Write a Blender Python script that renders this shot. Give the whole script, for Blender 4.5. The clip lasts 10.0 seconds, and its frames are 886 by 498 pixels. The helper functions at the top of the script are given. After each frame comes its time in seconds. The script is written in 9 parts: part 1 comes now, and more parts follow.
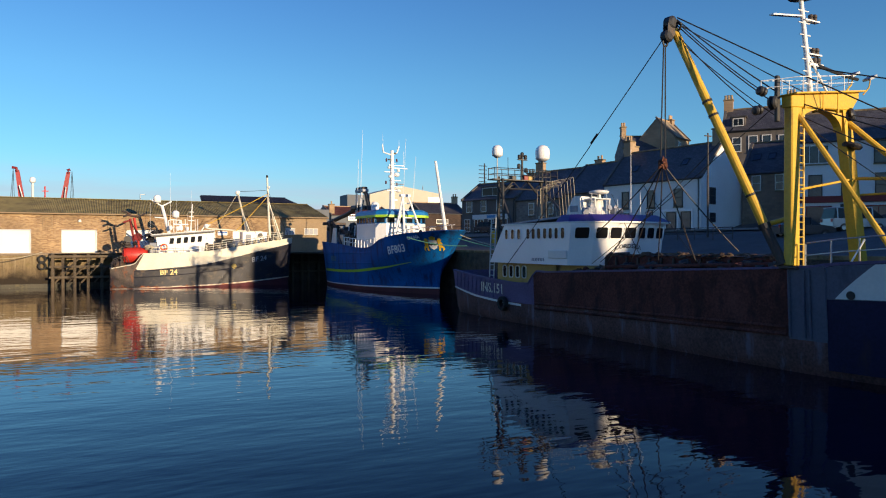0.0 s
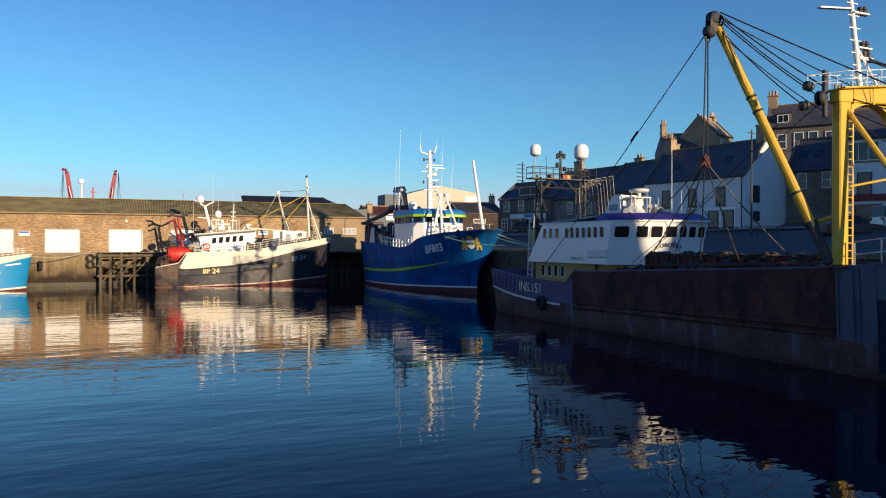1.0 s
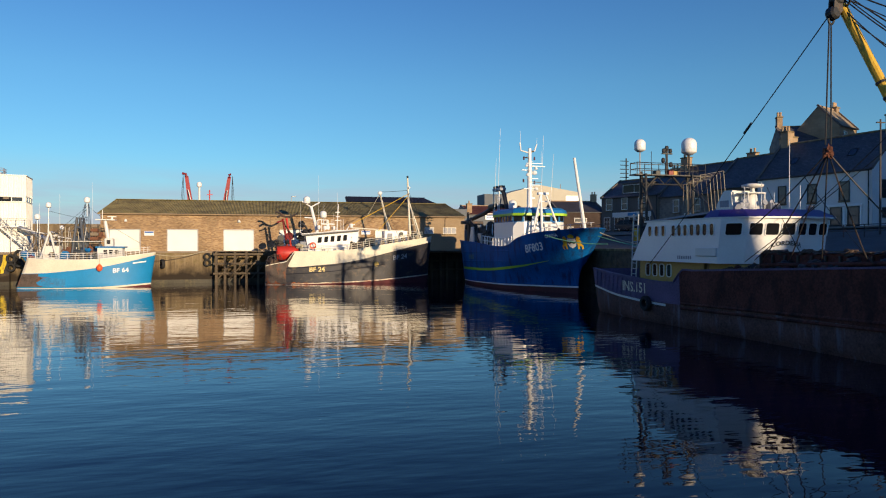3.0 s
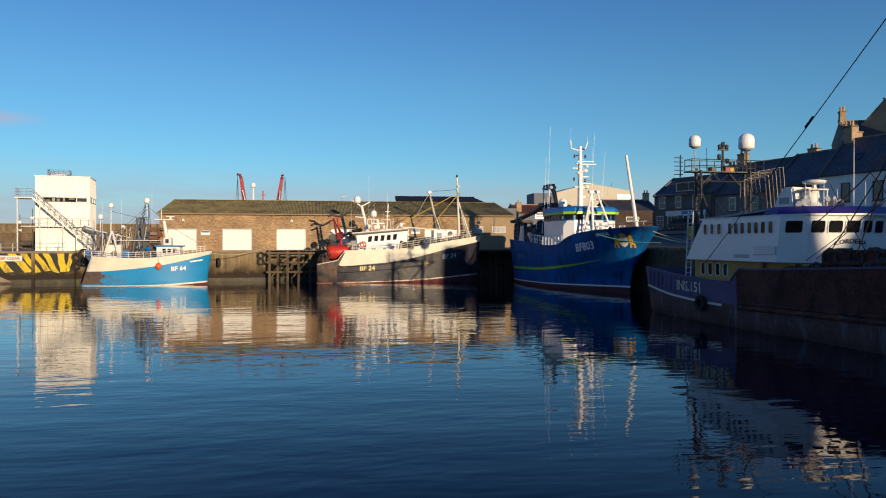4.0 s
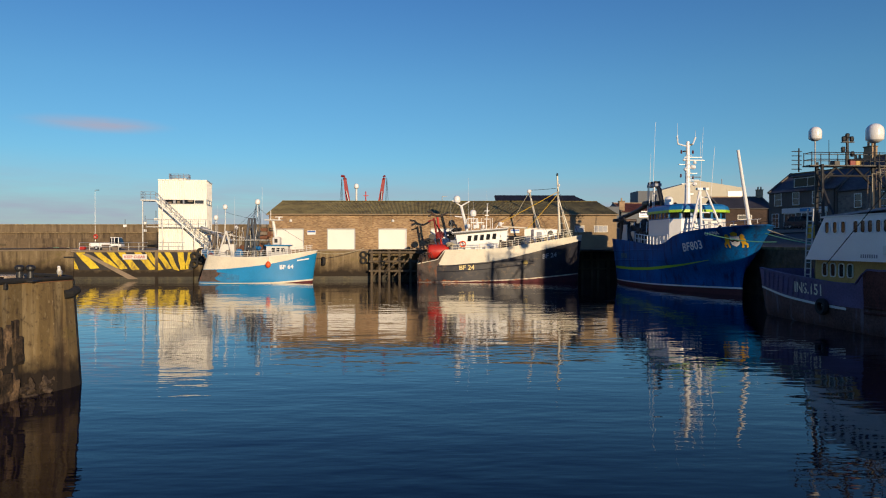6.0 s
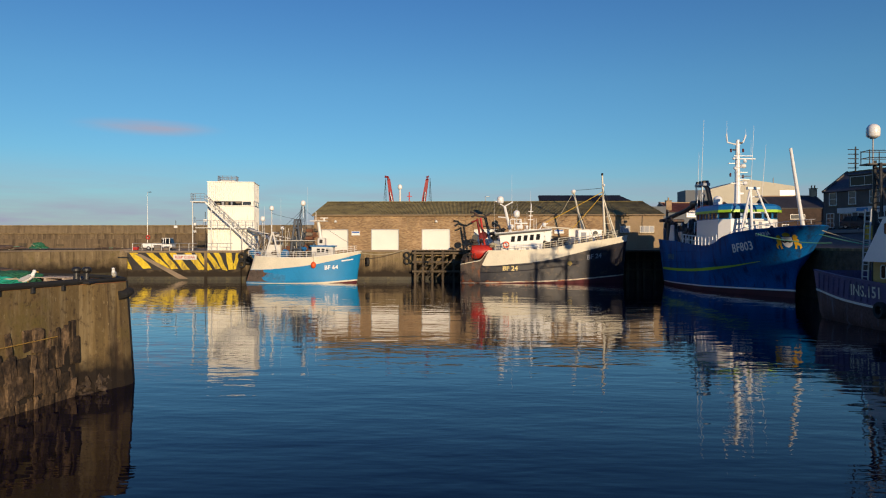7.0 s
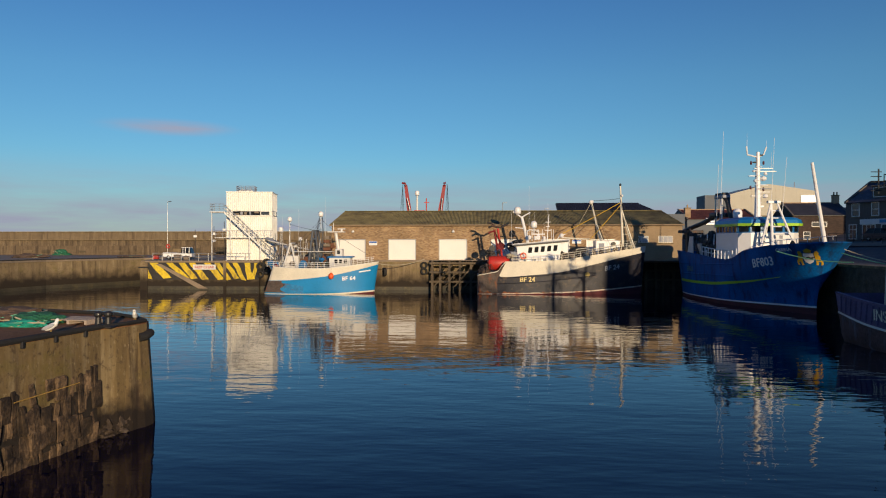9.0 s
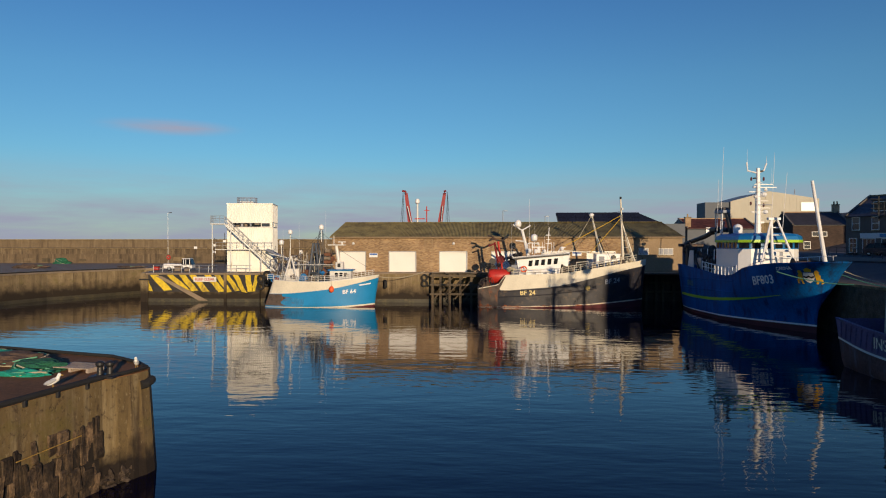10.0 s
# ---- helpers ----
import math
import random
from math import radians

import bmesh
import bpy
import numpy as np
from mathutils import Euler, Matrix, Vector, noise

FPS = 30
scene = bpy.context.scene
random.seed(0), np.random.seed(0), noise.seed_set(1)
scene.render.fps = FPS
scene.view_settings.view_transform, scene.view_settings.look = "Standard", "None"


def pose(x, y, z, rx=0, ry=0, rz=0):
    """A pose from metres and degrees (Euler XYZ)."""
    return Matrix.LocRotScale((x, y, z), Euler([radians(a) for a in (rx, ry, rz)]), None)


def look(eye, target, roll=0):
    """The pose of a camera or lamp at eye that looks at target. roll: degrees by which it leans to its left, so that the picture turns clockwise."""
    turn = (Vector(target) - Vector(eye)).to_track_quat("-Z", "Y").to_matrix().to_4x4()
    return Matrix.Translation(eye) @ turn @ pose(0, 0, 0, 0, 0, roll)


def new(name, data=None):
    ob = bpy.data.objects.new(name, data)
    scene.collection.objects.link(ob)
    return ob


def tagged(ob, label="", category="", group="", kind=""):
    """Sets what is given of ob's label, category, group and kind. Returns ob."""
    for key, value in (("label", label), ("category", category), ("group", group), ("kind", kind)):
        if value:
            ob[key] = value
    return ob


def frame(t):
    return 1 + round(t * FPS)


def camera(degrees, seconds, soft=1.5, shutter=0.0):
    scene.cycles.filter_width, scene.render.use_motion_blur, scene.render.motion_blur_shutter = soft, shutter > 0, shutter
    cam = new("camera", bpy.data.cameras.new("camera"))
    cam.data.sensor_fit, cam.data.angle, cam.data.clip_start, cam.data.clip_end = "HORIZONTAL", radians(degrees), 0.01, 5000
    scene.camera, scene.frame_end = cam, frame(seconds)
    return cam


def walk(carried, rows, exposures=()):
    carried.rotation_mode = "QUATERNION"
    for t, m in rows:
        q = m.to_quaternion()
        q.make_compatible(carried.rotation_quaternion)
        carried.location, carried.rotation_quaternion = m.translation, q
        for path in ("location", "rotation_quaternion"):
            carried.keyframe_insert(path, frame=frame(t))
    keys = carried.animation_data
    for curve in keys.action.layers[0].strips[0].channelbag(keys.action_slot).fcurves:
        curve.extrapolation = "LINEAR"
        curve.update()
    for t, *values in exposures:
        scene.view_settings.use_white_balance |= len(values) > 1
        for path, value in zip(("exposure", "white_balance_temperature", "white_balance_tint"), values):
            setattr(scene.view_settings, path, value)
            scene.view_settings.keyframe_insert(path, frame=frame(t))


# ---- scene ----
cam = camera(64.89, 10.0, soft=1.1)
PATH = [
    (0, pose(0.060, -0.335, 5.303, 89.650, 0, -25.213)),
    (0.5, pose(0.017, -0.353, 5.298, 89.641, 0, -24.026)),
    (1, pose(-0.025, -0.367, 5.265, 89.624, 0, -22.178)),
    (1.5, pose(-0.043, -0.356, 5.238, 89.620, 0, -20.164)),
    (2, pose(-0.027, -0.324, 5.194, 89.619, 0, -18.123)),
    (2.5, pose(-0.017, -0.271, 5.180, 89.624, 0, -16.067)),
    (4, pose(-0.048, -0.198, 5.060, 89.612, 0, -9.997)),
    (4.5, pose(-0.068, -0.148, 5.050, 89.571, 0, -7.989)),
    (5, pose(-0.028, -0.111, 5.014, 89.601, 0, -5.929)),
    (5.5, pose(-0.001, -0.049, 5.018, 89.580, 0, -3.904)),
    (7, pose(-0.022, 0.021, 5.139, 89.569, 0, 1.719)),
    (7.5, pose(-0.021, 0.035, 5.157, 89.527, 0, 2.728)),
    (8, pose(-0.003, 0.010, 5.220, 89.522, 0, 3.129)),
    (8.5, pose(-0.001, -0.000, 5.873, 89.498, 0, 3.131)),
    (9, pose(-0.008, -0.002, 6.743, 89.470, 0, 3.130)),
    (9.5, pose(-0.017, -0.014, 7.618, 89.470, 0, 3.131)),
    (10, pose(-0.030, -0.040, 8.508, 89.453, 0, 3.145)),
]
walk(cam, PATH, [(0.0, 0.48), (2.5, 0.26), (4.5, 0.06), (5.5, -0.02), (7.5, -0.15), (10.0, -0.23)])

# ---- world, sun, light ----
SUN_TURN, SUN_UP = 20.7, 8.8          # sunlight travels towards (-sin, cos) of the turn
world = bpy.data.worlds.new("world")
scene.world = world
world.use_nodes = True
wn, wl = world.node_tree.nodes, world.node_tree.links
sky = wn.new("ShaderNodeTexSky")
sky.sky_type, sky.sun_disc = "NISHITA", False
sky.sun_elevation, sky.sun_rotation = radians(SUN_UP), radians(180 - SUN_TURN)
sky.air_density, sky.dust_density, sky.ozone_density = 1.0, 0.1, 5.0
bg = wn["Background"]
bg.inputs["Strength"].default_value = 0.148
tint = wn.new("ShaderNodeMix")
tint.data_type, tint.blend_type = "RGBA", "MULTIPLY"
tint.inputs["Factor"].default_value = 1.0
wl.new(sky.outputs[0], tint.inputs["A"])
# the blue deepens overhead
wup, wdeep = wn.new("ShaderNodeMapRange"), wn.new("ShaderNodeMix")
wup.inputs["From Min"].default_value, wup.inputs["From Max"].default_value = 0.22, 0.62
wdeep.data_type = "RGBA"
wdeep.inputs["A"].default_value, wdeep.inputs["B"].default_value = (0.955, 1.035, 0.955, 1), (0.46, 0.585, 0.95, 1)
wl.new(wup.outputs[0], wdeep.inputs["Factor"])
wl.new(wdeep.outputs["Result"], tint.inputs["B"])
# thin low cloud and one small wisp
wc, wsep = wn.new("ShaderNodeTexCoord"), wn.new("ShaderNodeSeparateXYZ")
wmap, wnoise, wcut = wn.new("ShaderNodeMapping"), wn.new("ShaderNodeTexNoise"), wn.new("ShaderNodeMapRange")
wl.new(wc.outputs["Generated"], wsep.inputs[0])
wl.new(wsep.outputs["Z"], wup.inputs["Value"])
wl.new(wc.outputs["Generated"], wmap.inputs["Vector"])
wmap.inputs["Scale"].default_value = (5, 5, 46)
wnoise.inputs["Scale"].default_value, wnoise.inputs["Detail"].default_value, wnoise.inputs["Roughness"].default_value = 1.0, 7, 0.6
wl.new(wmap.outputs[0], wnoise.inputs["Vector"])
wcut.inputs["From Min"].default_value, wcut.inputs["From Max"].default_value = 0.1, 0.6
wl.new(wnoise.outputs["Fac"], wcut.inputs["Value"])
wlow = wn.new("ShaderNodeMapRange")
wlow.interpolation_type = "SMOOTHSTEP"
wlow.inputs["From Min"].default_value, wlow.inputs["From Max"].default_value = 0.125, 0.02
wl.new(wsep.outputs["Z"], wlow.inputs["Value"])
wband = wn.new("ShaderNodeMath")
wband.operation = "MULTIPLY"
wl.new(wcut.outputs[0], wband.inputs[0])
wl.new(wlow.outputs[0], wband.inputs[1])
wdist, wspot, wnear = wn.new("ShaderNodeVectorMath"), wn.new("ShaderNodeVectorMath"), wn.new("ShaderNodeMapRange")
wdist.operation, wspot.operation = "MULTIPLY_ADD", "LENGTH"
az, el = radians(-24.6), radians(8.75)
wdist.inputs[1].default_value = (11, 11, 85)
wdist.inputs[2].default_value = (-11 * math.sin(az) * math.cos(el), -11 * math.cos(az) * math.cos(el), -85 * math.sin(el))
wl.new(wc.outputs["Generated"], wdist.inputs[0])
wl.new(wdist.outputs[0], wspot.inputs[0])
wnear.interpolation_type = "SMOOTHSTEP"
wnear.inputs["From Min"].default_value, wnear.inputs["From Max"].default_value = 1.15, 0.0
wl.new(wspot.outputs["Value"], wnear.inputs["Value"])
wwisp, wmix, wpink = wn.new("ShaderNodeMath"), wn.new("ShaderNodeMix"), wn.new("ShaderNodeMix")
wwisp.operation = "MULTIPLY"
wcut2 = wn.new("ShaderNodeMapRange")
wcut2.inputs["From Min"].default_value, wcut2.inputs["From Max"].default_value = 0.22, 0.62
wl.new(wnoise.outputs["Fac"], wcut2.inputs["Value"])
wl.new(wcut2.outputs[0], wwisp.inputs[0])
wl.new(wnear.outputs[0], wwisp.inputs[1])
wmix.data_type = "RGBA"
wl.new(wband.outputs[0], wmix.inputs["Factor"])
wl.new(tint.outputs["Result"], wmix.inputs["A"])
wmix.inputs["B"].default_value = (2.58, 2.74, 3.5, 1)
wpink.data_type = "RGBA"
wpink.inputs["B"].default_value = (3.1, 2.75, 3.3, 1)
wl.new(wwisp.outputs[0], wpink.inputs["Factor"])
wl.new(wmix.outputs["Result"], wpink.inputs["A"])
wl.new(wpink.outputs["Result"], bg.inputs["Color"])
sun = new("sun", bpy.data.lights.new("sun", "SUN"))
sun.data.energy, sun.data.angle, sun.data.color = 5.0, radians(0.5), (1.0, 0.76, 0.48)
sun.matrix_basis = look((0, 0, 60), (-math.sin(radians(SUN_TURN)) * 10, math.cos(radians(SUN_TURN)) * 10, 60 - math.tan(radians(SUN_UP)) * 10))


# ---- materials ----
def mat(name, col, rough=0.6, metal=0.0, var=0.18, scale=0.5, fine=9.0, bump=0.15, stain=None, stain_at=0.55, stain_scale=(0.6, 0.6, 0.2), spec=0.5, even=False):
    """A painted, stone or metal surface: broad and fine variation, relief, and streaky stains of another colour."""
    m = bpy.data.materials.new(name)
    m.use_nodes = True
    n, l = m.node_tree.nodes, m.node_tree.links
    b = n["Principled BSDF"]
    b.inputs["Roughness"].default_value, b.inputs["Metallic"].default_value = rough, metal
    b.inputs["Specular IOR Level"].default_value = spec
    tc = n.new("ShaderNodeTexCoord")
    where = n.new("ShaderNodeNewGeometry").outputs["Position"] if even else tc.outputs["Object"]
    big, small = n.new("ShaderNodeTexNoise"), n.new("ShaderNodeTexNoise")
    for node, s, d in ((big, scale, 4), (small, fine, 6)):
        node.inputs["Scale"].default_value, node.inputs["Detail"].default_value = s, d
        l.new(where, node.inputs["Vector"])
    add = n.new("ShaderNodeMath")
    add.operation = "ADD"
    l.new(big.outputs["Fac"], add.inputs[0])
    l.new(small.outputs["Fac"], add.inputs[1])
    ramp = n.new("ShaderNodeMapRange")
    ramp.inputs["From Min"].default_value, ramp.inputs["From Max"].default_value = 0.7, 1.3
    l.new(add.outputs[0], ramp.inputs["Value"])
    mix = n.new("ShaderNodeMix")
    mix.data_type = "RGBA"
    l.new(ramp.outputs[0], mix.inputs["Factor"])
    mix.inputs["A"].default_value = (*[c * (1 - var) for c in col], 1)
    mix.inputs["B"].default_value = (*[min(1, c * (1 + var)) for c in col], 1)
    out = mix.outputs["Result"]
    if stain:
        mp, sn, sr, sm = n.new("ShaderNodeMapping"), n.new("ShaderNodeTexNoise"), n.new("ShaderNodeMapRange"), n.new("ShaderNodeMix")
        mp.inputs["Scale"].default_value = stain_scale
        sn.inputs["Scale"].default_value, sn.inputs["Detail"].default_value, sn.inputs["Roughness"].default_value = 2.0, 8, 0.65
        sr.inputs["From Min"].default_value, sr.inputs["From Max"].default_value = stain_at, stain_at + 0.14
        sm.data_type = "RGBA"
        l.new(where, mp.inputs["Vector"])
        l.new(mp.outputs[0], sn.inputs["Vector"])
        l.new(sn.outputs["Fac"], sr.inputs["Value"])
        l.new(sr.outputs[0], sm.inputs["Factor"])
        l.new(out, sm.inputs["A"])
        sm.inputs["B"].default_value = (*stain, 1)
        out = sm.outputs["Result"]
    l.new(out, b.inputs["Base Color"])
    if bump:
        bp = n.new("ShaderNodeBump")
        bp.inputs["Strength"].default_value, bp.inputs["Distance"].default_value = bump, 0.05
        l.new(small.outputs["Fac"], bp.inputs["Height"])
        l.new(bp.outputs[0], b.inputs["Normal"])
    return m


def brick_mat(name, c1, c2, mortar, bw, bh, gap, rough=0.85, swap=True, bump=0.4, squash=1.0):
    """Coursed masonry on upright walls: courses follow height, bricks run along the wall."""
    m = mat(name, c1, rough, bump=0)
    n, l = m.node_tree.nodes, m.node_tree.links
    b = n["Principled BSDF"]
    tc, sep, comb, add = n.new("ShaderNodeTexCoord"), n.new("ShaderNodeSeparateXYZ"), n.new("ShaderNodeCombineXYZ"), n.new("ShaderNodeMath")
    l.new(tc.outputs["Object"], sep.inputs[0])
    l.new(sep.outputs["X"], add.inputs[0])
    l.new(sep.outputs["Y"], add.inputs[1])
    l.new(add.outputs[0], comb.inputs["X"])
    l.new(sep.outputs["Z"], comb.inputs["Y"])
    br = n.new("ShaderNodeTexBrick")
    br.inputs["Scale"].default_value, br.inputs["Brick Width"].default_value, br.inputs["Row Height"].default_value = 1.0, bw, bh
    br.inputs["Mortar Size"].default_value, br.inputs["Bias"].default_value = gap, 0.0
    br.inputs["Color1"].default_value, br.inputs["Color2"].default_value, br.inputs["Mortar"].default_value = (*c1, 1), (*c2, 1), (*mortar, 1)
    l.new(comb.outputs[0], br.inputs["Vector"])
    nz, mx = n.new("ShaderNodeTexNoise"), n.new("ShaderNodeMix")
    nz.inputs["Scale"].default_value, nz.inputs["Detail"].default_value = 0.35, 8
    l.new(tc.outputs["Object"], nz.inputs["Vector"])
    mx.data_type, mx.blend_type = "RGBA", "MULTIPLY"
    mx.inputs["Factor"].default_value = 1.0
    rp = n.new("ShaderNodeValToRGB")
    rp.color_ramp.elements[0].position, rp.color_ramp.elements[1].position = 0.3, 0.7
    rp.color_ramp.elements[0].color, rp.color_ramp.elements[1].color = (0.62, 0.58, 0.55, 1), (1.15, 1.1, 1.05, 1)
    l.new(nz.outputs["Fac"], rp.inputs[0])
    l.new(br.outputs["Color"], mx.inputs["A"])
    l.new(rp.outputs[0], mx.inputs["B"])
    l.new(mx.outputs["Result"], b.inputs["Base Color"])
    bp = n.new("ShaderNodeBump")
    bp.inputs["Strength"].default_value, bp.inputs["Distance"].default_value = bump, 0.02
    bp.invert = True
    l.new(br.outputs["Fac"], bp.inputs["Height"])
    l.new(bp.outputs[0], b.inputs["Normal"])
    return m


def old_wall(name, base, light, dark, moss, rough=0.9, tide=None, spread=0.35):
    """Weathered harbour concrete: blotches, pale and dark runs down the face, moss patches, pitted relief."""
    m = bpy.data.materials.new(name)
    m.use_nodes = True
    n, l = m.node_tree.nodes, m.node_tree.links
    b = n["Principled BSDF"]
    b.inputs["Roughness"].default_value = rough
    tc = n.new("ShaderNodeTexCoord")
    col = None
    for scale, freq, lo, hi, tone, seed in (((1, 1, 1), 0.7, 0.35, 0.65, base, 0), ((1.4, 1.4, 0.1), 1.3, 0.52, 0.7, light, 7), ((0.9, 0.9, 0.09), 1.6, 0.5, 0.66, dark, 19), ((1, 1, 1.6), 0.5, 0.55, 0.68, moss, 31), ((1, 1, 1), 5.0, 0.55, 0.7, dark, 43), ((1, 1, 0.5), 9.0, 0.6, 0.72, light, 57)):
        mp, nz, mr, mx = n.new("ShaderNodeMapping"), n.new("ShaderNodeTexNoise"), n.new("ShaderNodeMapRange"), n.new("ShaderNodeMix")
        mp.inputs["Scale"].default_value, mp.inputs["Location"].default_value = scale, (seed, seed * 2, seed)
        nz.inputs["Scale"].default_value, nz.inputs["Detail"].default_value, nz.inputs["Roughness"].default_value = freq, 9, 0.62
        mr.inputs["From Min"].default_value, mr.inputs["From Max"].default_value = lo, hi
        mr.inputs["To Max"].default_value = 0.85
        mx.data_type = "RGBA"
        l.new(tc.outputs["Object"], mp.inputs["Vector"])
        l.new(mp.outputs[0], nz.inputs["Vector"])
        l.new(nz.outputs["Fac"], mr.inputs["Value"])
        l.new(mr.outputs[0], mx.inputs["Factor"])
        if col:
            l.new(col, mx.inputs["A"])
        else:
            mx.inputs["A"].default_value = (*[c * 0.7 for c in base], 1)
        mx.inputs["B"].default_value = (*tone, 1)
        col = mx.outputs["Result"]
    if tide:
        # wet weed up to an uneven tide mark
        sep, nz, ad, mr, mx = n.new("ShaderNodeSeparateXYZ"), n.new("ShaderNodeTexNoise"), n.new("ShaderNodeMath"), n.new("ShaderNodeMapRange"), n.new("ShaderNodeMix")
        nz.inputs["Scale"].default_value, nz.inputs["Detail"].default_value = 0.9, 8
        ad.operation = "MULTIPLY_ADD"
        ad.inputs[1].default_value = 2.2
        l.new(tc.outputs["Object"], sep.inputs[0])
        l.new(tc.outputs["Object"], nz.inputs["Vector"])
        l.new(nz.outputs["Fac"], ad.inputs[0])
        l.new(sep.outputs["Z"], ad.inputs[2])
        mr.inputs["From Min"].default_value, mr.inputs["From Max"].default_value = tide + 1.1 + spread, tide + 1.1 - spread
        l.new(ad.outputs[0], mr.inputs["Value"])
        mx.data_type = "RGBA"
        l.new(mr.outputs[0], mx.inputs["Factor"])
        l.new(col, mx.inputs["A"])
        mx.inputs["B"].default_value = (*[c * 0.25 for c in dark], 1)
        col = mx.outputs["Result"]
    l.new(col, b.inputs["Base Color"])
    fine, bp = n.new("ShaderNodeTexNoise"), n.new("ShaderNodeBump")
    fine.inputs["Scale"].default_value, fine.inputs["Detail"].default_value = 6.0, 10
    l.new(tc.outputs["Object"], fine.inputs["Vector"])
    bp.inputs["Strength"].default_value, bp.inputs["Distance"].default_value = 0.5, 0.05
    l.new(fine.outputs["Fac"], bp.inputs["Height"])
    l.new(bp.outputs[0], b.inputs["Normal"])
    return m


WHITE = mat("white_paint", (0.68, 0.67, 0.64), 0.4, var=0.06, stain=(0.5, 0.36, 0.2), stain_at=0.66)
CLEAN_WHITE = mat("clean_white_paint", (0.8, 0.8, 0.8), 0.3, var=0.04)
CREAM = mat("cream_hull_paint", (0.68, 0.635, 0.52), 0.5, var=0.14, stain=(0.4, 0.27, 0.14), stain_at=0.62)
CAR_BLUE = mat("deep_blue_hull_paint", (0.002, 0.1, 0.34), 0.6, spec=0.12, var=0.34, scale=0.5, stain=(0.012, 0.045, 0.14), stain_at=0.5, stain_scale=(0.8, 0.8, 0.12))
CAR_HOUSE_BLUE = mat("bright_blue_paint", (0.01, 0.16, 0.42), 0.35, var=0.08)
LIME = mat("lime_green_paint", (0.35, 0.6, 0.03), 0.4, var=0.08)
FADED_GREEN = mat("faded_green_paint", (0.05, 0.16, 0.16), 0.6, var=0.3)
BOOT_RED = mat("red_antifouling_paint", (0.09, 0.016, 0.024), 0.7, var=0.3, stain=(0.06, 0.03, 0.025))
SKY_BLUE = mat("sky_blue_hull_paint", (0.01, 0.22, 0.5), 0.4, var=0.12, stain=(0.05, 0.16, 0.28), stain_at=0.64)
BLACK_HULL = mat("worn_black_hull_paint", (0.015, 0.016, 0.026), 0.5, var=0.5, scale=0.9, stain=(0.09, 0.064, 0.046), stain_at=0.55, stain_scale=(0.5, 0.5, 0.6))
STERN_RUST = mat("rusty_grey_hull_paint", (0.085, 0.065, 0.055), 0.75, var=0.5, scale=1.1, stain=(0.2, 0.075, 0.035), stain_at=0.53, stain_scale=(0.9, 0.9, 0.4))
BLUE_RUST = mat("rust_run_blue_paint", (0.015, 0.19, 0.42), 0.6, var=0.3, scale=1.4, stain=(0.14, 0.075, 0.05), stain_at=0.54, stain_scale=(0.5, 0.5, 1.0))
HOUSE_GLASS = mat("sky_lit_window_glass", (0.035, 0.042, 0.052), 0.12, var=0.35, scale=0.8, bump=0, spec=0.6)
WATERLINE_RUST = mat("scuffed_waterline_paint", (0.62, 0.55, 0.46), 0.7, var=0.3, stain=(0.3, 0.09, 0.03), stain_at=0.5, stain_scale=(0.5, 0.5, 1.5))
PURPLE = mat("faded_purple_hull_paint", (0.12, 0.09, 0.185), 0.65, var=0.3, spec=0.25, stain=(0.12, 0.1, 0.14), stain_at=0.55, stain_scale=(0.7, 0.7, 0.25))
BOW_GREY = mat("grey_blue_bow_paint", (0.075, 0.085, 0.13), 0.55, var=0.2, stain=(0.045, 0.05, 0.085), stain_at=0.55)
# the harbour corner's shade is put into this dark colour; weed clumps share it
SHADE_AND_WEED = mat("shade_and_weed_dark", (0.085, 0.066, 0.053), 0.9, var=0.5, spec=0.05, stain=(0.02, 0.015, 0.012), stain_at=0.55, bump=0.4)
NAVY = mat("navy_hull_paint", (0.012, 0.012, 0.045), 0.6, var=0.3, spec=0.25, stain=(0.025, 0.018, 0.03), stain_at=0.58)
RUST_PLATE = mat("rusted_brown_plating", (0.105, 0.038, 0.032), 0.85, var=0.5, spec=0.15, stain=(0.045, 0.02, 0.02), stain_at=0.5, bump=0.3, stain_scale=(0.5, 0.5, 0.25))
GREY_STREAK = mat("streaked_hull_plating", (0.11, 0.058, 0.054), 0.75, var=0.5, spec=0.2, stain=(0.16, 0.14, 0.18), stain_at=0.55, stain_scale=(0.8, 0.8, 0.14))
GREY_DECK = mat("grey_painted_steel", (0.2, 0.22, 0.27), 0.5, var=0.2, stain=(0.3, 0.3, 0.33), stain_at=0.55)
DECK = mat("worn_green_deck", (0.1, 0.1, 0.085), 0.8, var=0.3)
YELLOW = mat("yellow_gantry_paint", (0.62, 0.38, 0.03), 0.45, var=0.15, stain=(0.3, 0.17, 0.05), stain_at=0.6)
YELLOW_HOUSE = mat("ochre_deckhouse_paint", (0.42, 0.26, 0.06), 0.55, var=0.2, stain=(0.15, 0.1, 0.05))
CAP_BLUE = mat("violet_blue_trim_paint", (0.03, 0.02, 0.16), 0.4, var=0.15)
RED = mat("red_paint", (0.48, 0.03, 0.02), 0.45, var=0.18, stain=(0.25, 0.03, 0.02))
CRANE_RED = mat("dull_red_crane_paint", (0.3, 0.025, 0.03), 0.5, var=0.25)
BLACK = mat("black_steel", (0.02, 0.02, 0.022), 0.5, var=0.3)
DARK_STEEL = mat("dark_rusty_steel", (0.05, 0.04, 0.036), 0.65, var=0.35, stain=(0.15, 0.06, 0.03))
GALV = mat("galvanised_steel", (0.42, 0.43, 0.44), 0.45, 0.7, var=0.15)
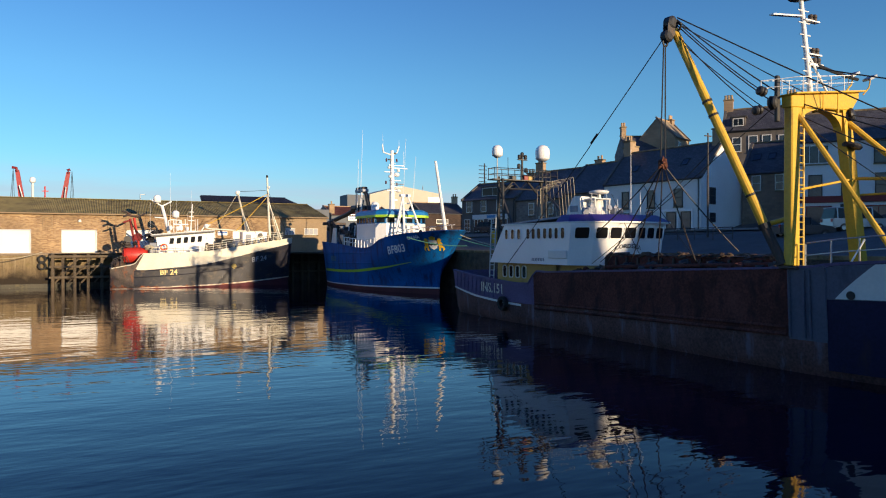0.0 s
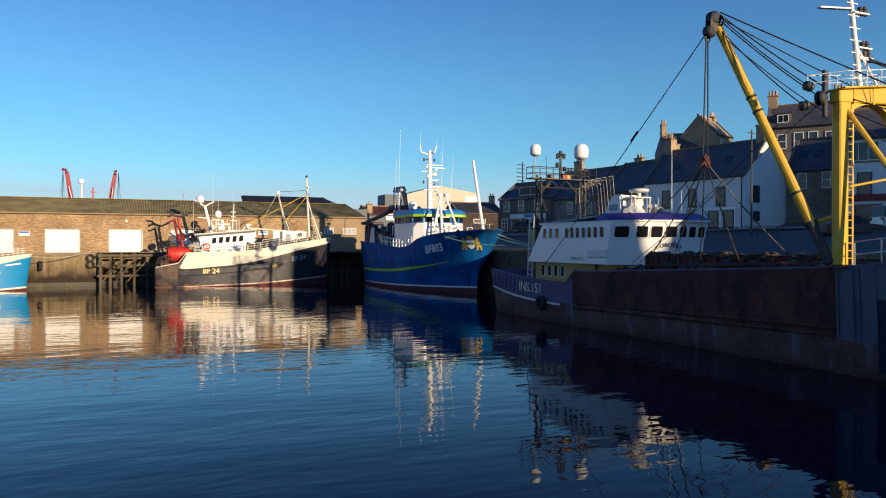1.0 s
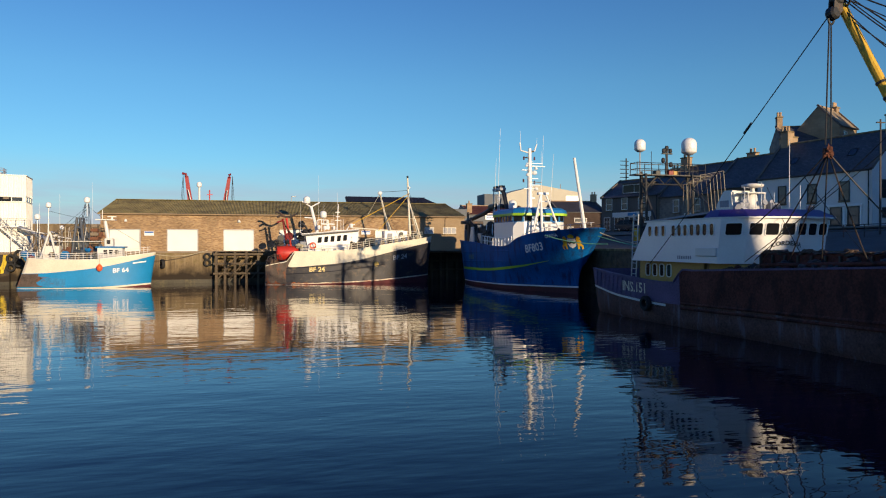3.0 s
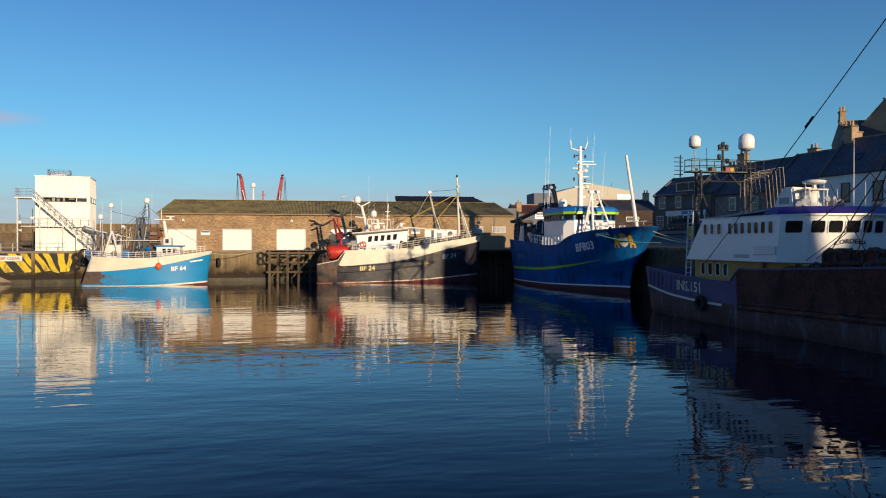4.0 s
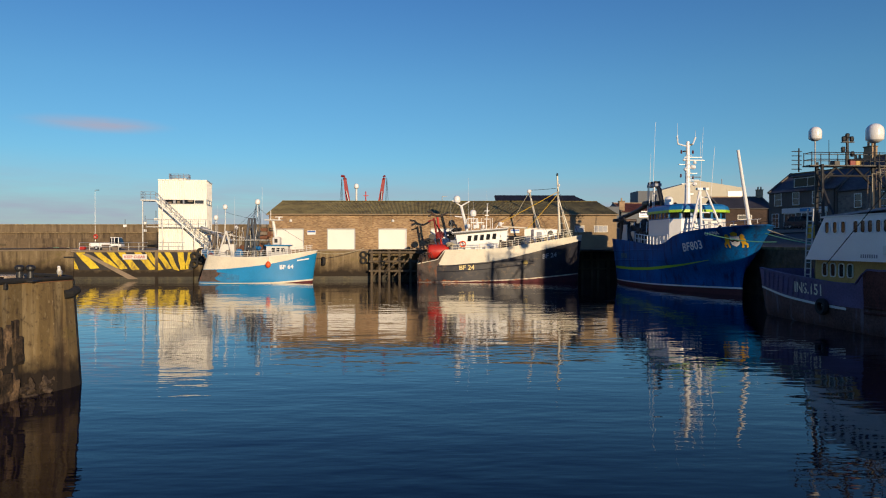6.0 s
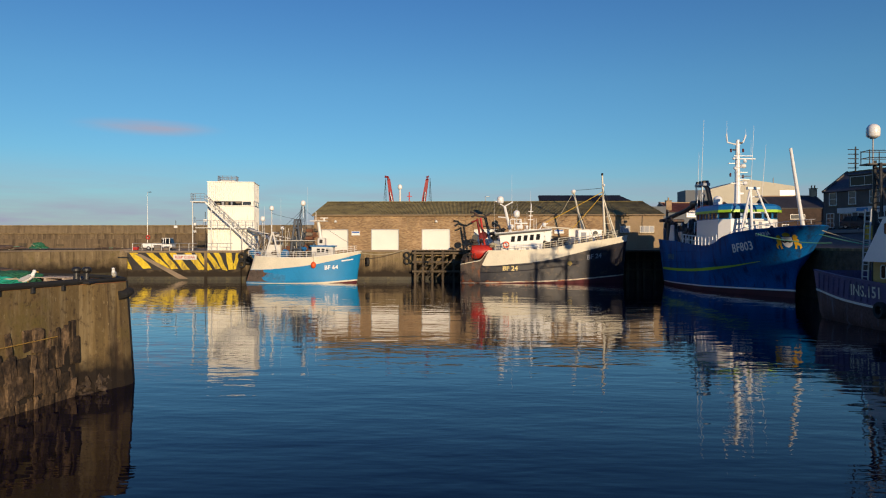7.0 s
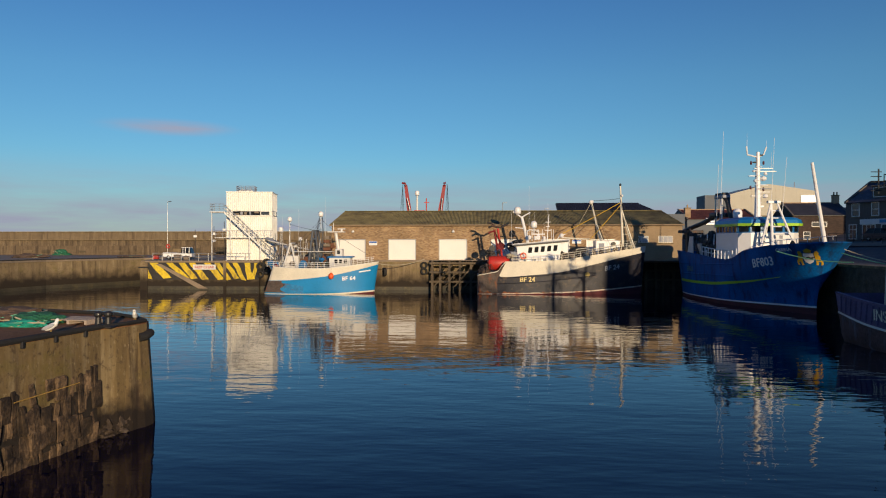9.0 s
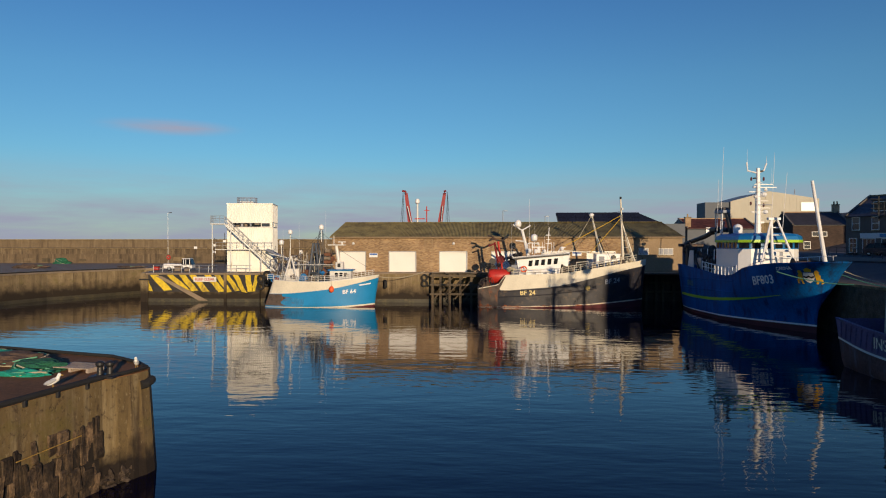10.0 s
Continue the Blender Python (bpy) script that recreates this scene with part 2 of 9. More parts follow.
ALU = mat("bare_aluminium", (0.6, 0.6, 0.6), 0.35, 0.8, var=0.1)
RUBBER = mat("old_rubber", (0.018, 0.018, 0.018), 0.85, var=0.3)
ROPE = mat("pale_rope", (0.4, 0.36, 0.26), 0.9, var=0.2)
GREEN_ROPE = mat("green_rope", (0.12, 0.34, 0.22), 0.9, var=0.2)
WIRE = mat("dark_wire_rope", (0.015, 0.014, 0.014), 0.6, var=0.3)
NET = mat("green_fishing_net", (0.014, 0.11, 0.06), 0.9, var=0.4, fine=25, bump=0.6)
NET_TEAL = mat("teal_net_cord", (0.01, 0.3, 0.22), 0.9, var=0.3, fine=30, bump=0.6)
NET_BROWN = mat("rust_brown_net", (0.16, 0.07, 0.04), 0.95, var=0.4, fine=25, bump=0.6)
NET_DARK = mat("brown_fishing_net", (0.09, 0.06, 0.045), 0.95, var=0.4, fine=25, bump=0.6)
WOOD = mat("weathered_wood", (0.2, 0.16, 0.12), 0.85, var=0.3, fine=20)
PALLET = mat("sun_bleached_pallet_wood", (0.36, 0.29, 0.23), 0.9, var=0.3, fine=20)
PILE_WOOD = mat("dark_wet_timber", (0.1, 0.075, 0.048), 0.8, var=0.45, fine=14, bump=0.3)
GLASS = mat("dark_window_glass", (0.012, 0.013, 0.015), 0.08, var=0.2, bump=0, spec=0.25)
CONCRETE = old_wall("weathered_concrete", (0.27, 0.2, 0.108), (0.36, 0.285, 0.17), (0.09, 0.062, 0.036), (0.17, 0.135, 0.05), tide=2.0, spread=0.8)
PIER = old_wall("brown_pier_concrete", (0.205, 0.142, 0.06), (0.33, 0.26, 0.145), (0.05, 0.03, 0.018), (0.15, 0.118, 0.03), tide=1.1, spread=0.3)
TIDE = old_wall("tide_stained_stone", (0.1, 0.075, 0.04), (0.15, 0.11, 0.06), (0.025, 0.02, 0.014), (0.06, 0.055, 0.02), 0.7)
CONCRETE_TOP = mat("concrete_apron", (0.24, 0.185, 0.13), 0.9, var=0.2, bump=0.3, stain=(0.15, 0.13, 0.1), stain_scale=(0.4, 0.4, 0.4))
PIER_TOP = mat("brown_worn_apron", (0.24, 0.115, 0.05), 0.95, var=0.3, spec=0.2, bump=0.3, stain=(0.12, 0.065, 0.035), stain_scale=(0.5, 0.5, 0.5))
# near-black that puts shade into the gaps between the pitched stones
CRACK = mat("gap_shade_black", (0.022, 0.016, 0.011), 0.9, var=0.5)
WEED = mat("wet_weedy_stone", (0.05, 0.045, 0.03), 0.6, var=0.5, bump=0.5, stain=(0.1, 0.085, 0.04), stain_scale=(0.6, 0.6, 0.6))
STONE_DARK = mat("dark_quay_stone", (0.1, 0.076, 0.056), 0.8, var=0.7, scale=1.2, bump=0.8, stain=(0.12, 0.078, 0.03), stain_at=0.54, stain_scale=(1, 1, 1))
def vary(m, low, high):
    """Each object of this material a little darker or lighter than the next."""
    n, l = m.node_tree.nodes, m.node_tree.links
    base = n["Principled BSDF"].inputs["Base Color"]
    src = base.links[0].from_socket
    info, mr, mx = n.new("ShaderNodeObjectInfo"), n.new("ShaderNodeMapRange"), n.new("ShaderNodeMix")
    mr.inputs["To Min"].default_value, mr.inputs["To Max"].default_value = low, high
    mx.data_type, mx.blend_type = "RGBA", "MULTIPLY"
    mx.inputs["Factor"].default_value = 1.0
    l.new(info.outputs["Random"], mr.inputs["Value"])
    l.new(src, mx.inputs["A"])
    l.new(mr.outputs[0], mx.inputs["B"])
    l.new(mx.outputs["Result"], base)


PITCH_STONE = mat("pitched_quay_stone", (0.125, 0.082, 0.046), 0.85, var=0.7, scale=1.6, bump=1.0, stain=(0.034, 0.022, 0.014), stain_at=0.46, stain_scale=(0.9, 0.9, 0.7), even=True)
vary(PITCH_STONE, 0.35, 1.3)
vary(STONE_DARK, 0.45, 1.5)
ASPHALT = mat("asphalt", (0.088, 0.08, 0.076), 0.9, var=0.25, bump=0.3, stain=(0.115, 0.105, 0.1))
BROWN_STONE = brick_mat("brown_field_stone", (0.19, 0.152, 0.12), (0.28, 0.225, 0.175), (0.21, 0.18, 0.15), 0.5, 0.28, 0.02)
SEA_WALL = old_wall("sea_wall_concrete", (0.2, 0.148, 0.088), (0.25, 0.19, 0.115), (0.1, 0.07, 0.042), (0.15, 0.11, 0.065))
SEA_WALL_LOW = old_wall("sea_wall_rough_stone", (0.165, 0.118, 0.07), (0.25, 0.19, 0.115), (0.05, 0.035, 0.023), (0.11, 0.08, 0.045))
TAN_SLATE = brick_mat("tan_stone_slates", (0.3, 0.24, 0.16), (0.38, 0.31, 0.21), (0.2, 0.16, 0.11), 0.32, 0.17, 0.012)
SHED_BRICK = brick_mat("tan_brickwork", (0.22, 0.13, 0.068), (0.44, 0.315, 0.17), (0.34, 0.27, 0.19), 0.34, 0.12, 0.014)
SHED_RENDER = mat("buff_render", (0.28, 0.205, 0.125), 0.9, var=0.2, stain=(0.3, 0.21, 0.13))
RUBBLE = brick_mat("grey_rubble_stone", (0.13, 0.12, 0.12), (0.24, 0.22, 0.2), (0.2, 0.19, 0.18), 0.5, 0.28, 0.03)
SANDSTONE = brick_mat("warm_sandstone", (0.36, 0.26, 0.16), (0.42, 0.31, 0.2), (0.3, 0.24, 0.17), 0.7, 0.32, 0.015)
# the far store's shade is put into these dark brick and slate colours
SHADED_BRICK = brick_mat("shade_darkened_brickwork", (0.045, 0.028, 0.023), (0.075, 0.048, 0.038), (0.04, 0.03, 0.026), 0.46, 0.16, 0.016)
SHADED_SLATE = brick_mat("shade_darkened_slates", (0.035, 0.035, 0.042), (0.06, 0.06, 0.068), (0.025, 0.026, 0.03), 0.32, 0.17, 0.012, rough=0.6)
HARL_WHITE = mat("white_harling", (0.72, 0.71, 0.69), 0.9, var=0.08, bump=0.4, stain=(0.5, 0.48, 0.44), stain_at=0.62)
HARL_GREY = mat("grey_harling", (0.12, 0.105, 0.095), 0.9, var=0.2, bump=0.4, stain=(0.075, 0.066, 0.06))
SLATE = brick_mat("blue_grey_slates", (0.06, 0.062, 0.072), (0.11, 0.112, 0.122), (0.03, 0.032, 0.04), 0.32, 0.17, 0.012, rough=0.55)
ROOF_MOSS = mat("mossy_sheet_roof", (0.24, 0.2, 0.085), 0.9, var=0.35, stain=(0.13, 0.105, 0.05), stain_at=0.5, stain_scale=(0.35, 0.35, 0.2))
CLAD_WHITE = mat("white_sheet_cladding", (0.86, 0.84, 0.77), 0.5, var=0.08, stain=(0.45, 0.33, 0.18), stain_at=0.61, stain_scale=(1.2, 1.2, 0.12))
CLAD_CREAM = mat("cream_sheet_cladding", (0.44, 0.41, 0.33), 0.6, var=0.06)
CLAD_GREY = mat("slate_grey_cladding", (0.07, 0.085, 0.11), 0.6, var=0.15)
PANEL_NAVY = mat("solar_panel_glass", (0.012, 0.014, 0.025), 0.15, var=0.3, bump=0)
DOOR_WHITE = mat("white_roller_door", (0.8, 0.78, 0.74), 0.5, var=0.05)
SHOP_RED = mat("red_shop_front", (0.2, 0.012, 0.012), 0.5, var=0.15)
HAZARD_YELLOW = mat("faded_yellow_marking", (0.62, 0.45, 0.025), 0.75, var=0.3, fine=4.0, stain=(0.2, 0.13, 0.04), stain_at=0.54)
HAZARD_CREAM = mat("yellowed_letter_paint", (0.75, 0.6, 0.26), 0.6, var=0.15)
HAZARD_BLACK = mat("faded_black_marking", (0.03, 0.028, 0.028), 0.8, var=0.4, stain=(0.12, 0.1, 0.07), stain_at=0.6)
TERRACOTTA = mat("buff_chimney_pot", (0.42, 0.28, 0.16), 0.85)
CAR_DARK = mat("dark_car_paint", (0.012, 0.014, 0.03), 0.3, 0.0, var=0.1, bump=0)
CAR_SILVER = mat("silver_car_paint", (0.5, 0.5, 0.52), 0.25, 0.5, var=0.05, bump=0)
SIGN_BLUE = mat("blue_sign_paint", (0.04, 0.12, 0.4), 0.5)
GULL_GREY = mat("gull_grey_feathers", (0.36, 0.37, 0.4), 0.8)
GULL_WHITE = mat("gull_white_feathers", (0.82, 0.82, 0.8), 0.8, var=0.04)
RUST_ORANGE_DARK = mat("rusty_shackle_iron", (0.12, 0.04, 0.022), 0.85, var=0.5, scale=3.0)
RUST_ORANGE = mat("orange_rust", (0.28, 0.085, 0.03), 0.85, var=0.4, scale=2.0, stain=(0.12, 0.04, 0.02))
FADED_GOLD = mat("faded_gold_paint", (0.3, 0.23, 0.07), 0.7, var=0.4, scale=3.0)
GOLD = mat("gold_paint", (0.7, 0.42, 0.03), 0.45, var=0.1)
CRIMSON_ORANGE = mat("fluorescent_orange_buoy", (0.75, 0.1, 0.02), 0.5)


def water_mat():
    m = bpy.data.materials.new("harbour_water")
    m.use_nodes = True
    n, l = m.node_tree.nodes, m.node_tree.links
    b = n["Principled BSDF"]
    b.inputs["Base Color"].default_value = (0.001, 0.0016, 0.015, 1)
    b.inputs["Specular Tint"].default_value = (0.1, 0.112, 0.5, 1)
    b.inputs["Roughness"].default_value, b.inputs["IOR"].default_value = 0.02, 1.2
    b.inputs["Coat Weight"].default_value, b.inputs["Coat IOR"].default_value, b.inputs["Coat Roughness"].default_value = 1.0, 1.05, 0.02
    tc = n.new("ShaderNodeTexCoord")
    heights = []
    for sx, sy, scale, detail, amount in ((0.09, 0.27, 1.0, 2, 0.12), (0.36, 0.85, 1.0, 2, 0.075), (0.9, 2.1, 1.0, 2, 0.03), (1.9, 4.2, 1.0, 2, 0.005), (0.02, 0.05, 1.0, 2, 0.4)):
        mp, nz, mu = n.new("ShaderNodeMapping"), n.new("ShaderNodeTexNoise"), n.new("ShaderNodeMath")
        mp.inputs["Scale"].default_value, mp.inputs["Rotation"].default_value = (sx, sy, 1), (0, 0, radians(4))
        nz.inputs["Scale"].default_value, nz.inputs["Detail"].default_value = scale, detail
        nz.inputs["Roughness"].default_value = 0.45
        mu.operation = "MULTIPLY"
        mu.inputs[1].default_value = amount
        l.new(tc.outputs["Object"], mp.inputs["Vector"])
        l.new(mp.outputs[0], nz.inputs["Vector"])
        l.new(nz.outputs["Fac"], mu.inputs[0])
        heights.append(mu.outputs[0])
    total = heights[0]
    for h in heights[1:]:
        ad = n.new("ShaderNodeMath")
        l.new(total, ad.inputs[0])
        l.new(h, ad.inputs[1])
        total = ad.outputs[0]
    bp = n.new("ShaderNodeBump")
    bp.inputs["Strength"].default_value, bp.inputs["Distance"].default_value = 1.0, 0.25
    l.new(total, bp.inputs["Height"])
    l.new(bp.outputs[0], b.inputs["Normal"])
    l.new(bp.outputs[0], b.inputs["Coat Normal"])
    return m


WATER = water_mat()


# ---- mesh helpers ----
def part(name, bm, material, parent=None, label="", smooth=False):
    """Links a bmesh as one mesh object under a thing or a part."""
    me = bpy.data.meshes.new(name)
    if smooth:
        for f in bm.faces:
            f.smooth = True
    bm.to_mesh(me)
    bm.free()
    for m in material if isinstance(material, (list, tuple)) else [material]:
        me.materials.append(m)
    ob = new(name, me)
    ob.parent = parent
    if label:
        tagged(ob, label)
    return ob


def thing(name, label, category, m=None, group="", kind=""):
    ob = new(name)
    if m is not None:
        ob.matrix_basis = m
    return tagged(ob, label, category, group, kind)


def box(x0, x1, y0, y1, z0, z1, bevel=0.0, bm=None):
    bm = bm or bmesh.new()
    made = bmesh.ops.create_cube(bm, size=1.0, matrix=Matrix.LocRotScale(((x0 + x1) / 2, (y0 + y1) / 2, (z0 + z1) / 2), None, (abs(x1 - x0), abs(y1 - y0), abs(z1 - z0))))
    if bevel:
        edges = {e for v in made["verts"] for e in v.link_edges}
        bmesh.ops.bevel(bm, geom=list(edges), offset=bevel, segments=1, affect="EDGES")
    return bm


def tube(p, q, r, r2=None, seg=8, bm=None):
    """A straight round bar from p to q."""
    bm = bm or bmesh.new()
    p, q = Vector(p), Vector(q)
    turn = (q - p).to_track_quat("Z", "Y").to_matrix().to_4x4()
    bmesh.ops.create_cone(bm, cap_ends=True, segments=seg, radius1=r, radius2=r if r2 is None else r2, depth=(q - p).length, matrix=Matrix.Translation((p + q) / 2) @ turn)
    return bm


def run(points, r, seg=6, bm=None, closed=False):
    """A round bar bent along points."""
    bm = bm or bmesh.new()
    pts = [Vector(p) for p in points]
    rings = []
    for i, p in enumerate(pts):
        if closed:
            d = pts[(i + 1) % len(pts)] - pts[i - 1]
        else:
            d = pts[min(i + 1, len(pts) - 1)] - pts[max(i - 1, 0)]
        t = d.to_track_quat("Z", "Y").to_matrix()
        rings.append([bm.verts.new(p + t @ Vector((r * math.cos(a), r * math.sin(a), 0))) for a in [2 * math.pi * k / seg for k in range(seg)]])
    for i in range(len(rings) if closed else len(rings) - 1):
        a, b = rings[i], rings[(i + 1) % len(rings)]
        for k in range(seg):
            bm.faces.new((a[k], a[(k + 1) % seg], b[(k + 1) % seg], b[k]))
    if not closed:
        bm.faces.new(rings[0][::-1])
        bm.faces.new(rings[-1])
    return bm


def sag(p, q, drop, n=12):
    p, q = Vector(p), Vector(q)
    return [p.lerp(q, i / n) - Vector((0, 0, drop * 4 * (i / n) * (1 - i / n))) for i in range(n + 1)]


def ball(c, r, seg=16, rings=10, squash=1.0, bm=None):
    bm = bm or bmesh.new()
    bmesh.ops.create_uvsphere(bm, u_segments=seg, v_segments=rings, radius=r, matrix=Matrix.Translation(c) @ Matrix.Diagonal((1, 1, squash, 1)))
    return bm


def lathe(profile, seg=20, c=(0, 0, 0), axis=None, bm=None):
    """A turned shape from (radius, height) pairs."""
    bm = bm or bmesh.new()
    m = Matrix.Translation(c) @ (Vector(axis).to_track_quat("Z", "Y").to_matrix().to_4x4() if axis else Matrix())
    rings = [[bm.verts.new(m @ Vector((r * math.cos(2 * math.pi * k / seg), r * math.sin(2 * math.pi * k / seg), h))) for k in range(seg)] for r, h in profile]
    for a, b in zip(rings, rings[1:]):
        for k in range(seg):
            bm.faces.new((a[k], a[(k + 1) % seg], b[(k + 1) % seg], b[k]))
    bm.faces.new(rings[0][::-1])
    bm.faces.new(rings[-1])
    return bm


def prism(outline, z0, z1, bm=None):
    """An upright prism on a plan outline, counter-clockwise."""
    bm = bm or bmesh.new()
    lo = [bm.verts.new((x, y, z0)) for x, y in outline]
    hi = [bm.verts.new((x, y, z1)) for x, y in outline]
    bm.faces.new(lo[::-1])
    bm.faces.new(hi)
    for i in range(len(lo)):
        j = (i + 1) % len(lo)
        bm.faces.new((lo[i], lo[j], hi[j], hi[i]))
    return bm


def slab(corners, thick, bm=None):
    """A flat plate on the given corners, thickened against its normal."""
    bm = bm or bmesh.new()
    c = [Vector(p) for p in corners]
    nrm = (c[1] - c[0]).cross(c[2] - c[0]).normalized()
    a = [bm.verts.new(p) for p in c]
    b = [bm.verts.new(p - nrm * thick) for p in c]
    bm.faces.new(a)
    bm.faces.new(b[::-1])
    for i in range(len(a)):
        j = (i + 1) % len(a)
        bm.faces.new((a[j], a[i], b[i], b[j]))
    return bm


def grid(nu, nv, place, bm=None, closed=False, flip=False):
    """A sheet of nu by nv points."""
    bm = bm or bmesh.new()
    v = [[bm.verts.new(place(i, j)) for j in range(nv)] for i in range(nu)]
    for i in range(nu - 1):
        for j in range(nv - 1):
            q = (v[i][j], v[i + 1][j], v[i + 1][j + 1], v[i][j + 1])
            bm.faces.new(q[::-1] if flip else q)
    return bm


def letters(text, size, name="lettering"):
    """Flat letters as a mesh in x and y, centred, size high."""
    cu = bpy.data.curves.new(name, "FONT")
    cu.body, cu.size, cu.align_x, cu.align_y = text, size, "CENTER", "CENTER"
    cu.offset = size * 0.02
    cu.resolution_u = 2
    ob = bpy.data.objects.new(name, cu)
    scene.collection.objects.link(ob)
    bpy.context.view_layer.update()
    me = bpy.data.meshes.new_from_object(ob.evaluated_get(bpy.context.evaluated_depsgraph_get()))
    bpy.data.objects.remove(ob)
    bpy.data.curves.remove(cu)
    bm = bmesh.new()
    bm.from_mesh(me)
    bpy.data.meshes.remove(me)
    return bm


def on_wall(bm, origin, right, up=(0, 0, 1)):
    """Stands flat letters or bars up on a wall plane."""
    r, u, o = Vector(right).normalized(), Vector(up), Vector(origin)
    for v in bm.verts:
        v.co = o + r * v.co.x + u * v.co.y + r.cross(u) * v.co.z
    return bm


# ---- large structure: water, quays, ground ----
def sheet(name, x0, x1, y0, y1, z, material, nx=2, ny=2, height=None):
    return tagged(part(name, grid(nx, ny, lambda i, j: (x0 + (x1 - x0) * i / (nx - 1), y0 + (y1 - y0) * j / (ny - 1), z if height is None else height(x0 + (x1 - x0) * i / (nx - 1), y0 + (y1 - y0) * j / (ny - 1)))), material), kind="structure")


water = tagged(sheet("water", -2500, 2500, -2500, 2500, 0, WATER), "calm dark blue harbour water with fine ripples", "water")


def quay(name, outline, top, label, wall=CONCRETE, weed=1.5, foot=-3.0):
    """A quay: dark weedy foot, weathered wall above it, apron on top."""
    q = thing(name, label, "quay", kind="structure")
    part("weedy_foot", prism(outline, foot, 0.5), WEED, q, "dark weed-covered stone below the tide mark")
    part("quay_face", prism(outline, 0.5, top - 0.25), CONCRETE, q)
    if wall is not CONCRETE:
        part("painted_band", slab([(outline[0][0], outline[0][1] - 0.01, 1.45), (outline[1][0], outline[1][1] - 0.01, 1.45), (outline[1][0], outline[1][1] - 0.01, top - 0.26), (outline[0][0], outline[0][1] - 0.01, top - 0.26)], 0.008), wall, q)
    cx, cy = sum(p[0] for p in outline) / len(outline), sum(p[1] for p in outline) / len(outline)
    part("apron", prism([(x + 0.12 * (1 if x > cx else -1), y + 0.12 * (1 if y > cy else -1)) for x, y in outline], top - 0.25, top), CONCRETE_TOP, q)
    return q


shed_quay = quay("quay_north", [(-31.5, 98.0), (-7.2, 98.0), (-7.2, 100.5), (2.4, 100.5), (2.4, 98.0), (6.5, 98.0), (6.5, 103), (33.4, 103), (33.4, 135), (-31.5, 135)], 4.25, "weathered concrete quay below the fish market")
part("deck_slab", box(-7.2, 33.4, 97.9, 103, 3.95, 4.246), CONCRETE_TOP, shed_quay)
# dark sheet that stands in for the shade under the deck
part("shade_face", box(6.5, 33.38, 102.0, 102.9, -3, 3.94), SHADE_AND_WEED, shed_quay, "quay wall in the corner, dark in place of shade")
jetty_quay = quay("quay_jetty", [(-48.5, 97.3), (-31.5, 97.3), (-31.5, 135), (-54, 135), (-51.6, 108)], 4.15, "concrete quay end with faded hazard stripes", wall=HAZARD_BLACK)
west_quay = quay("quay_west", [(-180, 60), (-65.5, 88), (-63.2, 98), (-56, 113), (-48.5, 118), (-48.5, 150), (-180, 150)], 4.2, "long stained concrete quay under the sea wall")
NEAR = [(-60, 4), (-16.4, 4), (-13.8, 19.2), (-13.1, 23.3), (-12.85, 23.8), (-12.65, 24.3), (-12.52, 24.8), (-12.45, 25.3), (-12.62, 25.8), (-12.95, 26.2), (-13.4, 26.5), (-15.1, 27.8), (-21.4, 29.9), (-60, 43)]
for k in range(9):
    f = (k + 0.4) / 9
    x, y = -180 + 114.5 * f, 60 + 28 * f
    part("pilaster", box(x - 0.6, x + 0.6, y - 0.25, y + 0.3, -2.0, 3.95, 0.04), CONCRETE, west_quay)
part("edge_hose", run([(-180, 59.9, 4.28)] + [(-180 + 11.4 * k, 59.95 + 2.8 * k, 4.27 + 0.05 * math.sin(k * 2.2)) for k in range(1, 11)] + [(-63.4, 98.0, 4.27), (-56.2, 113, 4.27)], 0.09, 6), RUBBER, west_quay, "black hose lying along the quay edge")
sea_wall = thing("wall_sea", "tall weathered masonry sea wall behind the quay", "wall", kind="structure")
part("lower_wall", box(-400, -20, 140, 152, 3.5, 6.1), SEA_WALL_LOW, sea_wall)
part("middle_course", box(-400, -20, 140.3, 152, 6.1, 7.2), SEA_WALL_LOW, sea_wall)
part("ledge", box(-400, -20, 139.9, 152, 7.2, 7.34), CONCRETE, sea_wall)
rs = random.Random(31)
for k in range(26):
    x = -175 + 6.1 * k + rs.uniform(-2, 2)
    w, hh = rs.uniform(1.2, 3.6), rs.uniform(0.5, 1.3)
    part("repair_patch", box(x, x + w, 139.93, 140.1, 4.4 + rs.uniform(0, 0.3), 4.5 + hh, 0.02), rs.choice((TIDE, SEA_WALL, SEA_WALL_LOW, CONCRETE)), sea_wall)
part("parapet", box(-400, -20, 150, 153, 7.2, 9.0), SEA_WALL, sea_wall)
part("coping", box(-400, -20, 149.8, 153.2, 9.0, 9.2), CONCRETE, sea_wall)


def town_height(x, y):
    """The street: level along the quay, then rising to the house fronts."""
    top = 54.0 - 9.5 * min(1, max(0, (y - 52) / 35))
    z = 4.7 + 2.2 * min(1, max(0, (x - 36.5) / (top - 36.5)))
    if x > 58:
        z += (x - 58) * 0.22
    return z


ground = tagged(sheet("ground", 33.6, 1500, -300, 1500, 0, ASPHALT, 160, 240, None), "grey asphalt street rising from the quay to the houses", "ground")
for v in ground.data.vertices:
    u = (v.co.x - 33.6) / 1466.4
    x = 33.6 + 60 * u * 2 if u < 0.5 else 93.6 + (u - 0.5) * 2 * 1400
    v.co.x = x
    f = (v.co.y + 300) / 1800
    v.co.y = -100 + 240 * f / 0.85 if f < 0.85 else 140 + 1360 * (f - 0.85) / 0.15
    v.co.z = town_height(min(x, 110), v.co.y)
